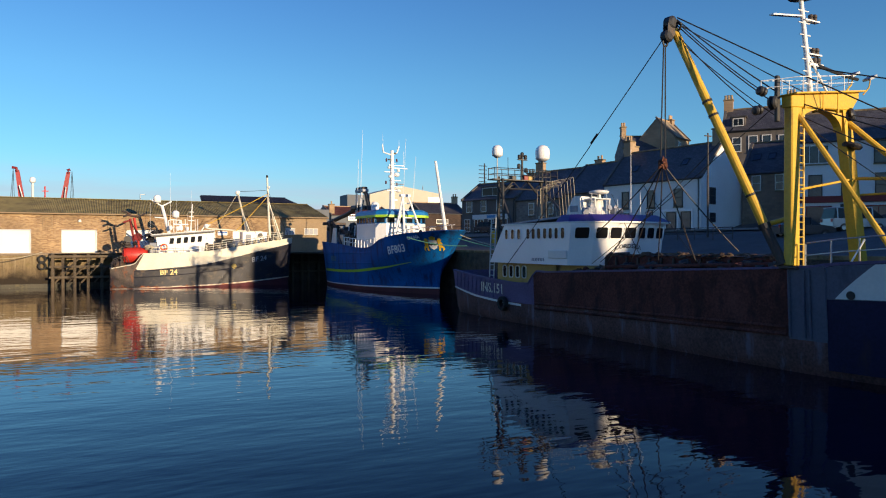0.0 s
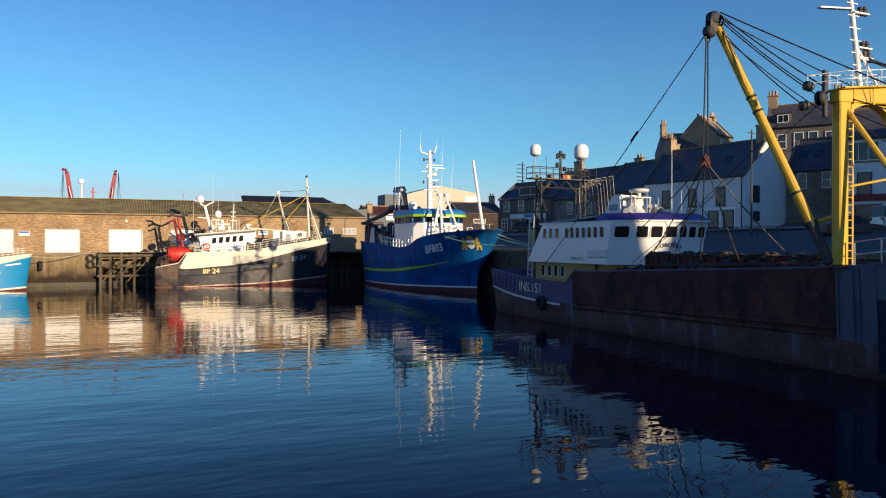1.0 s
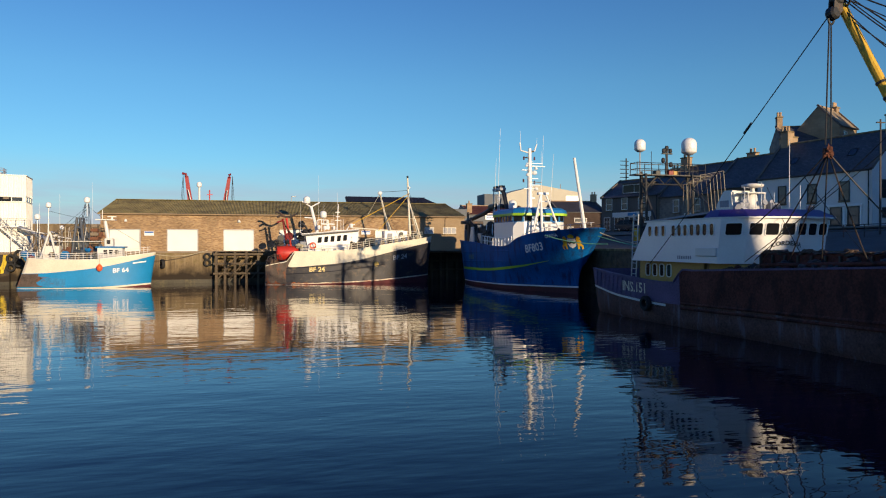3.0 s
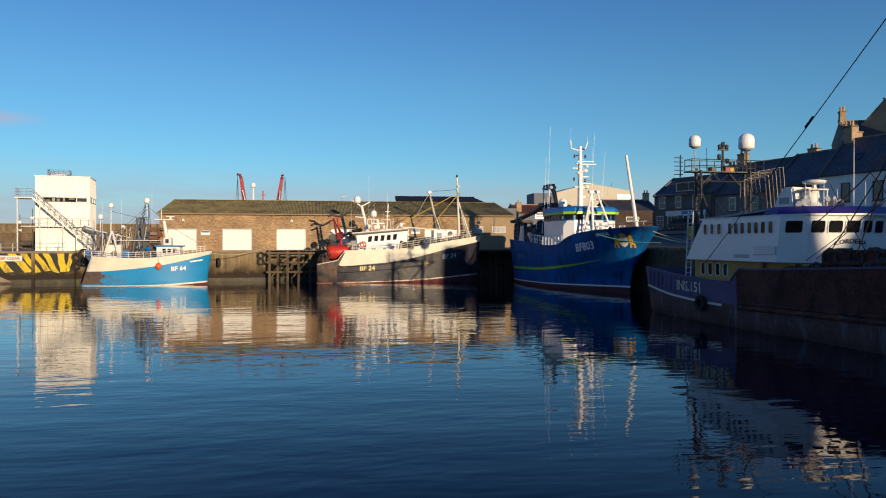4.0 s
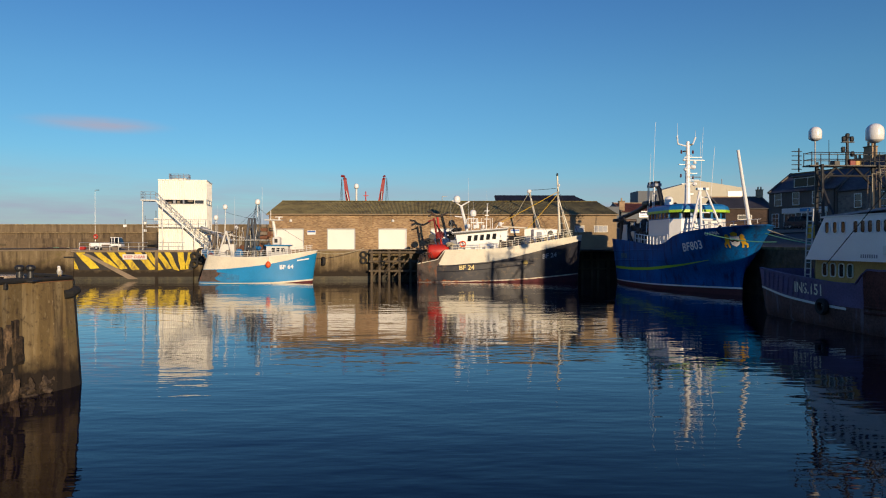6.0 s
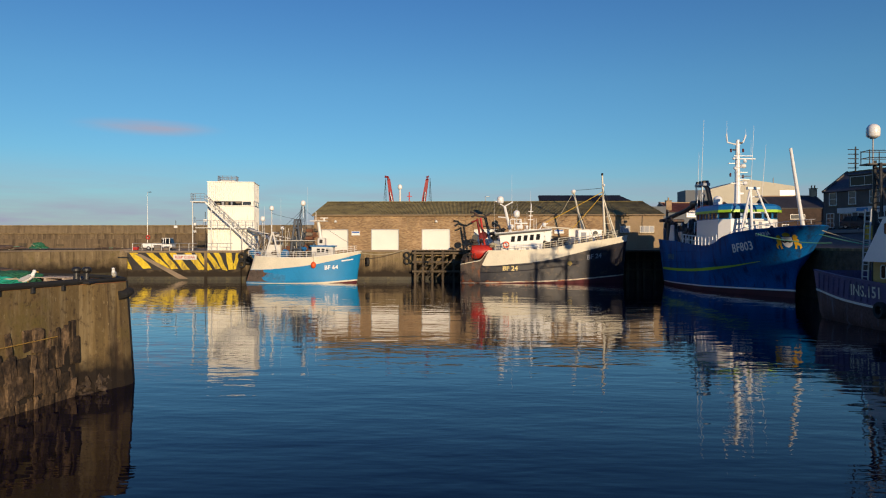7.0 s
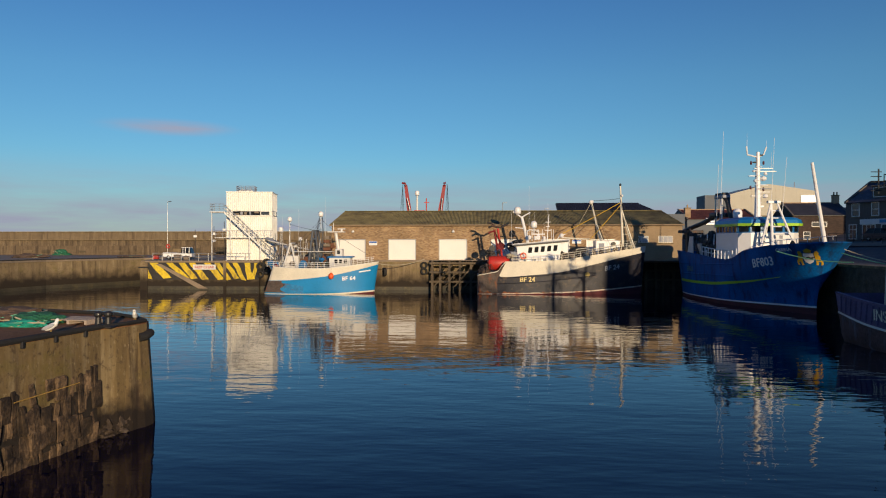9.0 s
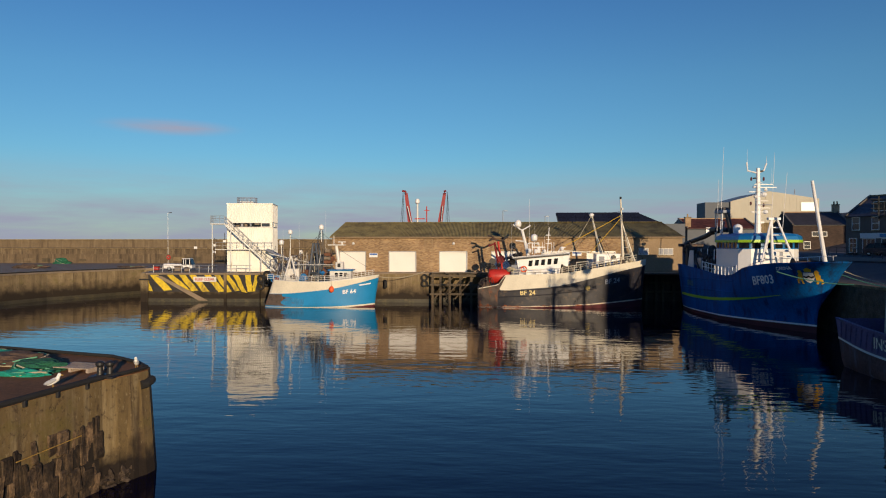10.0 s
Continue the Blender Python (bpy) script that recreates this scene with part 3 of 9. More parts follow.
east_wall = thing("quay_east", "dark stone quay wall along the street", "quay", kind="structure")
part("quay_face", box(33.4, 34.4, -60, 98, -3, 4.5), STONE_DARK, east_wall)
part("kerb", box(33.35, 33.95, -60, 97.9, 4.5, 4.75, 0.03), CONCRETE, east_wall, "pale concrete quay edging")
north_ground = tagged(sheet("ground_north", -48, 600, 134.9, 700, 4.3, CONCRETE_TOP), "concrete yard behind the fish market", "ground")


# unseen plain blocks added behind the view to cast shade on boats and houses
for k, (x0, x1, y0, y1, top) in enumerate(((31.5, 38.3, -17, -16, 8.8), (38.3, 43.1, -17, -16, 10.0), (55.5, 57, -17, -16, 17.0), (57, 60.6, -17, -16, 22.6), (60.6, 64, -17, -16, 17.0), (64, 120, 13.5, 14.5, 20.8), (63.9, 64.9, -17, 13.5, 16.5))):
    tagged(part("wall_south_%d" % (k + 1), box(x0, x1, y0, y1, 0, top), HARL_GREY), "unseen grey blocks added to cast shade", kind="structure")
# unseen block added for shade; its notch lets a sun patch onto the bridge
shade_outline = [(43.1, 0), (55.5, 0), (55.5, 16.0), (47.9, 16.0), (46.8, 13.0), (45.6, 12.9), (44.4, 15.7), (43.1, 15.6)]
bm = bmesh.new()
front, back = [bm.verts.new((x + 11.34, -47, z + (4.96 if z else 0))) for x, z in shade_outline], [bm.verts.new((x + 11.34, -46, z + (4.96 if z else 0))) for x, z in shade_outline]
bm.faces.new(front)
bm.faces.new(back[::-1])
for i in range(len(shade_outline)):
    j = (i + 1) % len(shade_outline)
    bm.faces.new((front[j], front[i], back[i], back[j]))
tagged(part("wall_south_11", bm, HARL_GREY), "unseen grey block added to cast shade, notched for a sun patch", kind="structure")
tagged(sheet("ground_south", -60, 33.5, -80, -9, 4.4, CONCRETE_TOP), "concrete quay behind the pier", "ground")


# ---- hulls ----
class Hull:
    """A fishing boat's hull in its own axes: x from the stern to the bow, y to port, z up from the water."""

    def __init__(self, length, waterline, beam, sheer, mid=0.55, stern=0.85, deck=(2.4, 0.6), low=(1.7, 0.85), run_in=0.3):
        self.length_deck, self.length_wl, self.beam, self.sheer, self.mid, self.stern = length, waterline, beam, sheer, mid, stern
        self.deck, self.low, self.run_in, self.top = deck, low, run_in, sheer(1.0)
        self.rise, self.flare = 1.3, lambda k: k

    def reach(self, z):
        k = max(0.0, z / self.top)
        return self.length_wl + (self.length_deck - self.length_wl) * k**self.rise + min(0, z) * 0.35

    def half(self, x, z):
        k = min(1.0, max(0.0, z / self.top))
        f = min(1.0, max(0.0, x / self.reach(z)))
        g = 1.0
        if f > self.mid:
            t = (f - self.mid) / (1 - self.mid)
            p, q = (a + (b - a) * self.flare(k) for a, b in zip(self.low, self.deck))
            g = max(0.0, 1 - t**p) ** q
        if f < self.run_in:
            s = 1 - f / self.run_in
            g *= 1 - (1 - (self.stern - 0.18 * (1 - k))) * s * s
        if z < 0:
            g *= 1 + 0.3 * z
        return self.beam / 2 * g * (0.94 + 0.06 * k)

    def spot(self, x, z, side=-1, off=0.0):
        e = 0.05
        y = self.half(x, z)
        dx, dz = (self.half(x + e, z) - self.half(x - e, z)) / (2 * e), (self.half(x, z + e) - self.half(x, z - e)) / (2 * e)
        nrm = Vector((-dx, 1, -dz)).normalized()
        return Vector((x + nrm.x * off, side * (y + nrm.y * off), z + nrm.z * off))

    def line(self, x0, x1, zf, off=0.03, n=30, side=-1):
        return [self.spot(x0 + (x1 - x0) * i / n, zf(x0 + (x1 - x0) * i / n), side, off) for i in range(n + 1)]

    def wrap(self, bm, x, z, flip=True, off=0.02, shear=0.0):
        """Lays flat letters on the hull's starboard side, about x and z, reading from the stern to the bow or back."""
        if bm.faces:
            bmesh.ops.subdivide_edges(bm, edges=[e for e in bm.edges if e.calc_length() > 0.4], cuts=2)
        for v in bm.verts:
            u, w = v.co.x, v.co.y
            v.co = self.spot(x + u, z + w + shear * u, -1, off + v.co.z)
        return bm

    def shell(self, bands, stations=44):
        """bands: (low, high, slot, rows), low and high as heights along 0..1."""
        bm = bmesh.new()
        fs = [1 - (1 - i / (stations - 1)) ** 1.35 for i in range(stations)]
        for low, high, slot, rows in bands:
            for side in (-1, 1):
                cols = []
                for f in fs:
                    col = []
                    for r in range(rows + 1):
                        z = low(f) + (high(f) - low(f)) * r / rows
                        x = f * self.reach(z)
                        col.append(bm.verts.new((x, side * (self.half(x, z) if f < 1 else 0.0), z)))
                    cols.append(col)
                for a, b in zip(cols, cols[1:]):
                    for r in range(rows):
                        q = (a[r], b[r], b[r + 1], a[r + 1])
                        fc = bm.faces.new(q if side < 0 else q[::-1])
                        fc.material_index, fc.smooth = slot, True
                if side > 0:
                    port = cols[0]
                else:
                    star = cols[0]
            for r in range(rows):
                fc = bm.faces.new((star[r], star[r + 1], port[r + 1], port[r]))
                fc.material_index = slot
        bmesh.ops.remove_doubles(bm, verts=bm.verts, dist=0.002)
        return bm

    def inside(self, deck, thick=0.14, stations=40, f0=0.0, f1=0.985):
        """The inner face of the bulwark and the deck."""
        bm = bmesh.new()
        rows = []
        for i in range(stations):
            f = f0 + (f1 - f0) * i / (stations - 1)
            zt, zd = self.sheer(f), deck(f)
            row = []
            for side, z in ((-1, zt), (-1, zd), (1, zd), (1, zt)):
                x = f * self.reach(z)
                row.append(bm.verts.new((x, side * max(0.02, self.half(x, z) - thick), z)))
            rows.append(row)
        for a, b in zip(rows, rows[1:]):
            for k in range(3):
                fc = bm.faces.new((a[k], a[k + 1], b[k + 1], b[k]))
                fc.material_index = 1 if k == 1 else 0
        return bm

    def cap(self, thick=0.2, high=0.08, stations=50, f0=0.0, f1=1.0):
        """The rail along the top of the bulwark."""
        bm = bmesh.new()
        for side in (-1, 1):
            rows = []
            for i in range(stations):
                f = f0 + (f1 - f0) * i / (stations - 1)
                z = self.sheer(f)
                x = f * self.reach(z)
                y = self.half(x, z) if f < 1 else 0
                o, n = y + 0.04, max(0, y - thick)
                rows.append([bm.verts.new((x, side * a, b)) for a, b in ((o, z - 0.01), (o, z + high), (n, z + high), (n, z - 0.01))])
            for a, b in zip(rows, rows[1:]):
                for k in range(4):
                    bm.faces.new((a[k], a[(k + 1) % 4], b[(k + 1) % 4], b[k]))
        return bm


def curve(*pairs):
    """A smooth height along 0..1 through (place, height) pairs."""
    xs, zs = [p[0] for p in pairs], [p[1] for p in pairs]

    def at(f):
        f = min(1.0, max(0.0, f))
        for i in range(len(xs) - 1):
            if f <= xs[i + 1]:
                t = (f - xs[i]) / (xs[i + 1] - xs[i])
                m0 = (zs[i + 1] - zs[max(0, i - 1)]) / (xs[i + 1] - xs[max(0, i - 1)]) * (xs[i + 1] - xs[i])
                j = min(len(xs) - 1, i + 2)
                m1 = (zs[j] - zs[i]) / (xs[j] - xs[i]) * (xs[i + 1] - xs[i])
                return (2 * t**3 - 3 * t * t + 1) * zs[i] + (t**3 - 2 * t * t + t) * m0 + (3 * t * t - 2 * t**3) * zs[i + 1] + (t**3 - t * t) * m1
        return zs[-1]

    return at


def level(z):
    return lambda f: z


def ring(w, h, t, depth, bm=None, radius=0.0):
    """A flat frame in x and y about the origin, rising to depth in z."""
    bm = bm or bmesh.new()

    def outline(a, b, r):
        if r <= 0:
            return [(-a, -b), (a, -b), (a, b), (-a, b)]
        pts = []
        for cx, cy, s in ((a - r, b - r, 0), (-a + r, b - r, 90), (-a + r, -b + r, 180), (a - r, -b + r, 270)):
            pts += [(cx + r * math.cos(radians(s + k * 30)), cy + r * math.sin(radians(s + k * 30))) for k in range(4)]
        return pts

    o, n = outline(w / 2 + t, h / 2 + t, radius and radius + t), outline(w / 2, h / 2, radius)
    vs = [[bm.verts.new((x, y, z)) for x, y in pts] for pts, z in ((o, 0), (o, depth), (n, depth), (n, 0))]
    for a, b in zip(vs, vs[1:]):
        for k in range(len(a)):
            bm.faces.new((a[k], a[(k + 1) % len(a)], b[(k + 1) % len(a)], b[k]))
    return bm


def window(parent, origin, right, w, h, frame_mat=WHITE, up=(0, 0, 1), bars=(1, 1), t=0.06, depth=0.06, radius=0.0, glass=GLASS, name="window", sill=None):
    """A framed window standing on a wall; right runs along the wall as seen from outside."""
    fr = part(name, on_wall(ring(w, h, t, depth, radius=radius), origin, right, up), frame_mat, parent)
    if radius:
        bm = bmesh.new()
        a, b, r = w / 2 + 0.01, h / 2 + 0.01, radius
        pts = []
        for cx, cy, s in ((a - r, b - r, 0), (-a + r, b - r, 90), (-a + r, -b + r, 180), (a - r, -b + r, 270)):
            pts += [(cx + r * math.cos(radians(s + k * 30)), cy + r * math.sin(radians(s + k * 30))) for k in range(4)]
        bm.faces.new([bm.verts.new((x, y, 0.015)) for x, y in pts])
    else:
        bm = box(-w / 2 - 0.01, w / 2 + 0.01, -h / 2 - 0.01, h / 2 + 0.01, 0.005, 0.02)
    part("pane", on_wall(bm, origin, right, up), glass, fr, "dark reflecting glass")
    if bars != (1, 1):
        bm = bmesh.new()
        for i in range(1, bars[0]):
            x = -w / 2 + w * i / bars[0]
            box(x - 0.025, x + 0.025, -h / 2, h / 2, 0.02, depth * 0.8, bm=bm)
        for j in range(1, bars[1]):
            y = -h / 2 + h * j / bars[1]
            box(-w / 2, w / 2, y - 0.03, y + 0.03, 0.022, depth * 0.85, bm=bm)
        part("glazing_bar", on_wall(bm, origin, right, up), frame_mat, fr)
    if sill:
        part("sill", on_wall(box(-w / 2 - 0.12, w / 2 + 0.12, -h / 2 - t - 0.12, -h / 2 - t, 0, 0.14), origin, right, up), sill, fr)
    return fr


def railing(parent, path, high=1.0, rails=2, r=0.025, step=1.4, material=WHITE, name="railing"):
    """Posts and rails along a path of points; each post its own mesh."""
    pts = [Vector(p) for p in path]
    base = part(name, run([p + Vector((0, 0, high)) for p in pts], r, 6), material, parent)
    for k in range(1, rails):
        part("lower_rail", run([p + Vector((0, 0, high * k / rails)) for p in pts], r * 0.8, 5), material, base)
    left = 0.0
    for a, b in zip(pts, pts[1:]):
        d, s = (b - a).length, left
        while s <= d:
            p = a.lerp(b, s / d if d else 0)
            part("post", tube(p, p + Vector((0, 0, high)), r, seg=6), material, base)
            s += step
        left = s - d
    return base


def radome(parent, c, r, material=CLEAN_WHITE, post=0.0, post_mat=None):
    prof = [(r * 0.5, -r * 1.1), (r * 0.92, -r * 0.85), (r * 0.97, -r * 0.8), (r, -r * 0.2), (r, r * 0.25)] + [(r * math.cos(a), r * 0.25 + r * 0.9 * math.sin(a)) for a in [radians(k) for k in (15, 30, 45, 60, 75, 86)]]
    d = part("radome", lathe(prof, 20, c), material, parent, "white satellite dome", smooth=True)
    if post:
        part("dome_skirt", lathe([(r * 0.45, -r * 1.16), (r * 0.6, -r * 1.02)], 14, c), GALV, d)
        part("dome_post", tube((c[0], c[1], c[2] - r * 1.05 - post), (c[0], c[1], c[2] - r), min(0.07, r * 0.12)), post_mat or material, d)
    return d


def whip(parent, p, high, lean=(0.0, 0.0), r=0.018, material=CLEAN_WHITE):
    return part("whip_aerial", tube(p, (p[0] + lean[0], p[1] + lean[1], p[2] + high), r, r * 0.45, 5), material, parent)


def lamp_box(parent, p, d=(1, 0, 0), s=0.28, material=BLACK):
    """A deck floodlight: housing and glass."""
    f = part("floodlight", lathe([(s * 0.35, -s * 0.6), (s * 0.6, -s * 0.2), (s * 0.65, 0.05)], 10, p, d), material, parent)
    q = Vector(p) + Vector(d).normalized() * 0.052
    part("lens", lathe([(s * 0.55, 0), (s * 0.5, 0.02)], 10, q, d), ALU, f)
    return f


def tyre_at(p, axis, r=0.48):
    """A lorry tyre hung as a fender."""
    prof = [(r * 0.55, -r * 0.3), (r * 0.9, -r * 0.34), (r, -r * 0.22), (r, r * 0.22), (r * 0.9, r * 0.34), (r * 0.55, r * 0.3)]
    bm = bmesh.new()
    seg = 22
    m = Matrix.Translation(p) @ Vector(axis).to_track_quat("Z", "Y").to_matrix().to_4x4()
    rings = [[bm.verts.new(m @ Vector((a * math.cos(2 * math.pi * k / seg), a * math.sin(2 * math.pi * k / seg), h))) for k in range(seg)] for a, h in prof]
    for i in range(len(rings)):
        a, b = rings[i], rings[(i + 1) % len(rings)]
        for k in range(seg):
            bm.faces.new((a[k], a[(k + 1) % seg], b[(k + 1) % seg], b[k]))
    return bm


# ---- blue trawler with the crest ----
def crested_trawler():
    boat = thing("fishing_trawler", "deep blue steel trawler with white wheelhouse and green stripe", "fishing boat", pose(29.15, 92.3, -0.52, 0, 0, -85.4) @ Matrix.Scale(1.1, 4))
    sheer = curve((0, 5.6), (0.25, 5.3), (0.5, 4.9), (0.62, 5.05), (0.68, 5.75), (0.8, 6.25), (0.9, 6.42), (1, 6.6))
    h = Hull(26.9, 23.4, 7.6, sheer, 0.52, 0.92, (2.45, 0.56), (1.35, 1.0))
    h.rise, h.flare = 3.0, lambda k: min(1, max(0, (k - 0.18) / 0.55)) ** 2 * (3 - 2 * min(1, max(0, (k - 0.18) / 0.55)))
    boot, white = curve((0, 0.75), (0.5, 0.85), (1, 1.05)), curve((0, 0.87), (0.5, 0.98), (1, 1.2))
    part("hull", h.shell([(level(-1.2), boot, 0, 3), (boot, white, 1, 1), (white, sheer, 2, 9)]), [BOOT_RED, CLEAN_WHITE, CAR_BLUE], boat, "deep blue hull, white waterline, red antifouling")
    part("deck", h.inside(lambda f: sheer(f) - (1.0 if f < 0.7 else 0.7)), [CAR_BLUE, DECK], boat)
    part("cap_rail", h.cap(0.22, 0.09), CAR_BLUE, boat)
    # green sheer stripe, tapering to a point
    bm = bmesh.new()
    n = 40
    lo, hi = [], []
    for i in range(n + 1):
        x = 0.6 + 20.8 * i / n
        z = curve((0, 2.3), (0.49, 2.43), (0.81, 3.0), (1, 3.6))(x / 21.4)
        t = 0.14 * min(1, (21.5 - x) / 8 + 0.1)
        lo.append(bm.verts.new(h.spot(x, z - t, -1, 0.015)))
        hi.append(bm.verts.new(h.spot(x, z + t, -1, 0.015)))
    for i in range(n):
        bm.faces.new((lo[i], lo[i + 1], hi[i + 1], hi[i]))
    part("hull_stripe", bm, LIME, boat, "lime green stripe")
    for zz in (3.1, 4.2):
        part("rubbing_strake", run(h.line(0.3, 15.5, lambda x: zz + 0.02 * x, 0.0, 30), 0.07), CAR_BLUE, boat)
    part("lettering", h.wrap(letters("BF803", 1.08), 20.1, 4.83, off=0.03, shear=0.12), CLEAN_WHITE, boat, "white painted registration letters")
    part("lettering", h.wrap(letters("BF803", 0.8), 4.6, 3.67, off=0.03), FADED_GREEN, boat, "faded registration letters by the stern")
    part("lettering", h.wrap(letters("CARINA", 0.42), 22.8, 5.98, off=0.03, shear=0.08), CLEAN_WHITE, boat, "small white painted name")
    # crest on the stem: shield between two gold supporters
    crest = part("crest", shield_on_stem(h), CLEAN_WHITE, boat, "white shield of a painted crest")
    for s in (-1, 1):
        part("supporter", supporter_on_stem(h, s), GOLD, crest, "gold heraldic shape beside the shield")
    part("chevron", chevron_on_stem(h), BLACK, crest)
    part("crown", crown_on_stem(h), GOLD, crest)
    # wheelhouse: white lower storey, window band, blue brow with green edge
    w, c = 3.0, 0.3
    lower = [(9.3, -w), (14.4, -w), (15.2, -w + 0.9), (15.5, 0), (15.2, w - 0.9), (14.4, w), (9.3, w)]
    house = part("wheelhouse", prism(lower, 4.2, 7.55), CLEAN_WHITE, boat, "white lower wheelhouse")
    house.location.y = c
    upper = [(9.3, -w), (14.3, -w), (15.1, -w + 0.9), (15.4, 0), (15.1, w - 0.9), (14.3, w), (9.3, w)]
    part("window_band", prism(upper, 7.55, 8.3), CAR_HOUSE_BLUE, house)
    brow = [(9.5, -w - 0.2), (14.8, -w - 0.2), (15.7, -w + 0.7), (16.0, 0), (15.7, w - 0.7), (14.8, w + 0.2), (9.5, w + 0.2)]
    part("brow_stripe", prism(brow, 8.2, 8.46), LIME, house, "lime green edge of the roof")
    bm = bmesh.new()
    rings = [[bm.verts.new((12.5 + (x - 12.5) * s, y * s, z)) for x, y in brow] for s, z in ((1.0, 8.45), (0.97, 8.8), (0.86, 9.02), (0.6, 9.12))]
    for a, b in zip(rings, rings[1:]):
        for i in range(len(a)):
            j = (i + 1) % len(a)
            bm.faces.new((a[i], a[j], b[j], b[i]))
    bm.faces.new(rings[-1])
    part("roof", bm, CAR_HOUSE_BLUE, house, "bright blue rounded wheelhouse roof")
    for k in range(6):
        window(house, (9.8 + 0.82 * k, -w, 7.92), (1, 0, 0), 0.62, 0.56, CAR_HOUSE_BLUE, t=0.05, depth=0.05, radius=0.08)
    front = [(14.3, -w), (15.1, -w + 0.9), (15.4, 0), (15.1, w - 0.9), (14.3, w)]
    for (x0, y0), (x1, y1), nn in ((front[0], front[1], 1), (front[1], front[2], 2), (front[2], front[3], 2), (front[3], front[4], 1)):
        for k in range(nn):
            f = (k + 0.5) / nn
            window(house, (x0 + (x1 - x0) * f, y0 + (y1 - y0) * f, 7.92), (x1 - x0, y1 - y0, 0), math.hypot(x1 - x0, y1 - y0) / nn - 0.25, 0.56, CAR_HOUSE_BLUE, t=0.05, depth=0.05, radius=0.08)
    part("door", box(15.3, 15.42, 0.1, 0.9, 5.6, 7.3), GREY_DECK, house, "open grey doorway")
    radome(house, (11.0, -1.5, 9.55), 0.46, post=0.4)
    # mast with yards, lamps and aerials
    mast = part("mast", tube((12.8, 0, 8.9), (12.8, 0, 15.6), 0.32, 0.18, 10), CLEAN_WHITE, boat, "white tapered mast")
    for y, z, s in ((0.35, 10.2, 0.26), (-0.35, 14.6, 0.16), (0.3, 15.3, 0.2)):
        part("mast_pod", box(12.7, 12.95, y - s, y + s, z - s * 0.4, z + s * 0.4, 0.04), CLEAN_WHITE if z < 14 else BLACK, mast)
    for z, a, b in ((13.95, -0.4, 1.5), (13.2, -0.95, 0.2), (12.3, -0.3, 1.0), (11.6, -0.2, 1.2), (11.2, -0.7, 0.8)):
        part("yard", box(12.72, 12.92, a, b, z, z + 0.07), CLEAN_WHITE, mast)
    part("radar_scanner", box(12.9, 13.1, -0.2, 1.75, 13.62, 13.72, 0.02), CLEAN_WHITE, mast)
    part("scanner_base", lathe([(0.12, 13.3), (0.2, 13.4), (0.1, 13.62)], 10, (12.95, 0.7, 0)), CLEAN_WHITE, mast)
    part("radar_scanner", box(12.9, 13.1, -0.1, 1.3, 11.9, 11.98, 0.02), GREY_DECK, mast)
    for y, z, s in ((0.55, 12.75, 0.3), (-0.25, 12.6, 0.2), (0.75, 11.05, 0.25), (-0.4, 13.6, 0.16)):
        part("mast_lamp", lathe([(s * 0.5, 0), (s, s * 0.4), (s, s * 1.1), (s * 0.5, s * 1.5)], 10, (12.85, y, z)), CLEAN_WHITE, mast)
    for k in range(12):
        part("mast_rung", tube((13.1, -0.28, 9.2 + 0.45 * k), (13.1, 0.28, 9.2 + 0.45 * k), 0.025, seg=5), CLEAN_WHITE, mast)
    for y, z in ((-0.7, 14.35), (0.55, 14.35), (-0.75, 11.9), (0.55, 11.75)):
        part("navigation_light", lathe([(0.07, 0), (0.1, 0.08), (0.1, 0.28), (0.06, 0.36)], 8, (12.85, y, z)), BOOT_RED, mast, "red and black lantern")
    part("mast_fork", run([(12.8, -1.15, 16.2), (12.8, -1.05, 15.35), (12.8, 0, 15.1), (12.8, 0.6, 15.4), (12.8, 0.85, 16.1)], 0.08), CLEAN_WHITE, mast)
    for y, z, hgt in ((-1.1, 16.1, 1.4), (1.4, 14.0, 1.6), (0.85, 16.0, 0.8)):
        whip(mast, (12.8, y, z), hgt)
    for x, y, hgt, l in ((10.0, -2.6, 9.3, 0.35), (9.4, -2.7, 6.0, 0.2), (11, 2.2, 8.6, 0.4), (12.5, 2.6, 6.4, 0.5)):
        whip(boat, (x, y, 8.8), hgt, (0, l), 0.03)
    # white A-frame on the whaleback
    frame_a = part("a_frame", tube((17.6, -0.9, 6.1), (16.6, -0.55, 10.4), 0.13), CLEAN_WHITE, boat, "white landing gallows")
    for a, b in (((17.6, 1.3, 6.1), (16.6, 0.0, 10.4)), ((19.0, -2.9, 5.2), (16.6, -0.55, 10.4)), ((15.9, -0.9, 6.4), (16.6, -0.5, 10.4)), ((17.3, -0.75, 7.4), (17.3, 1.0, 7.4))):
        part("strut", tube(a, b, 0.1), CLEAN_WHITE, frame_a)
    for z in (6.9, 8.1, 8.9, 9.6):
        f = (z - 6.1) / 4.3
        part("cross_bar", tube((17.6 - f, -0.9 + 0.35 * f, z), (17.6 - f, 1.3 - 1.3 * f, z), 0.06), CLEAN_WHITE, frame_a)
    part("head_beam", box(16.4, 16.8, -0.9, 0.3, 10.3, 10.55, 0.03), CLEAN_WHITE, frame_a)
    part("bow_winch", lathe([(0.5, -0.8), (0.25, -0.75), (0.25, 0.75), (0.5, 0.8)], 14, (20.2, 0.4, 6.3), (0, 1, 0)), DARK_STEEL, boat)
    part("bow_post", tube((21.2, 2.05, 5.9), (21.4, 0.65, 13.6), 0.19, 0.13, 10), CLEAN_WHITE, boat, "white raked bow derrick")
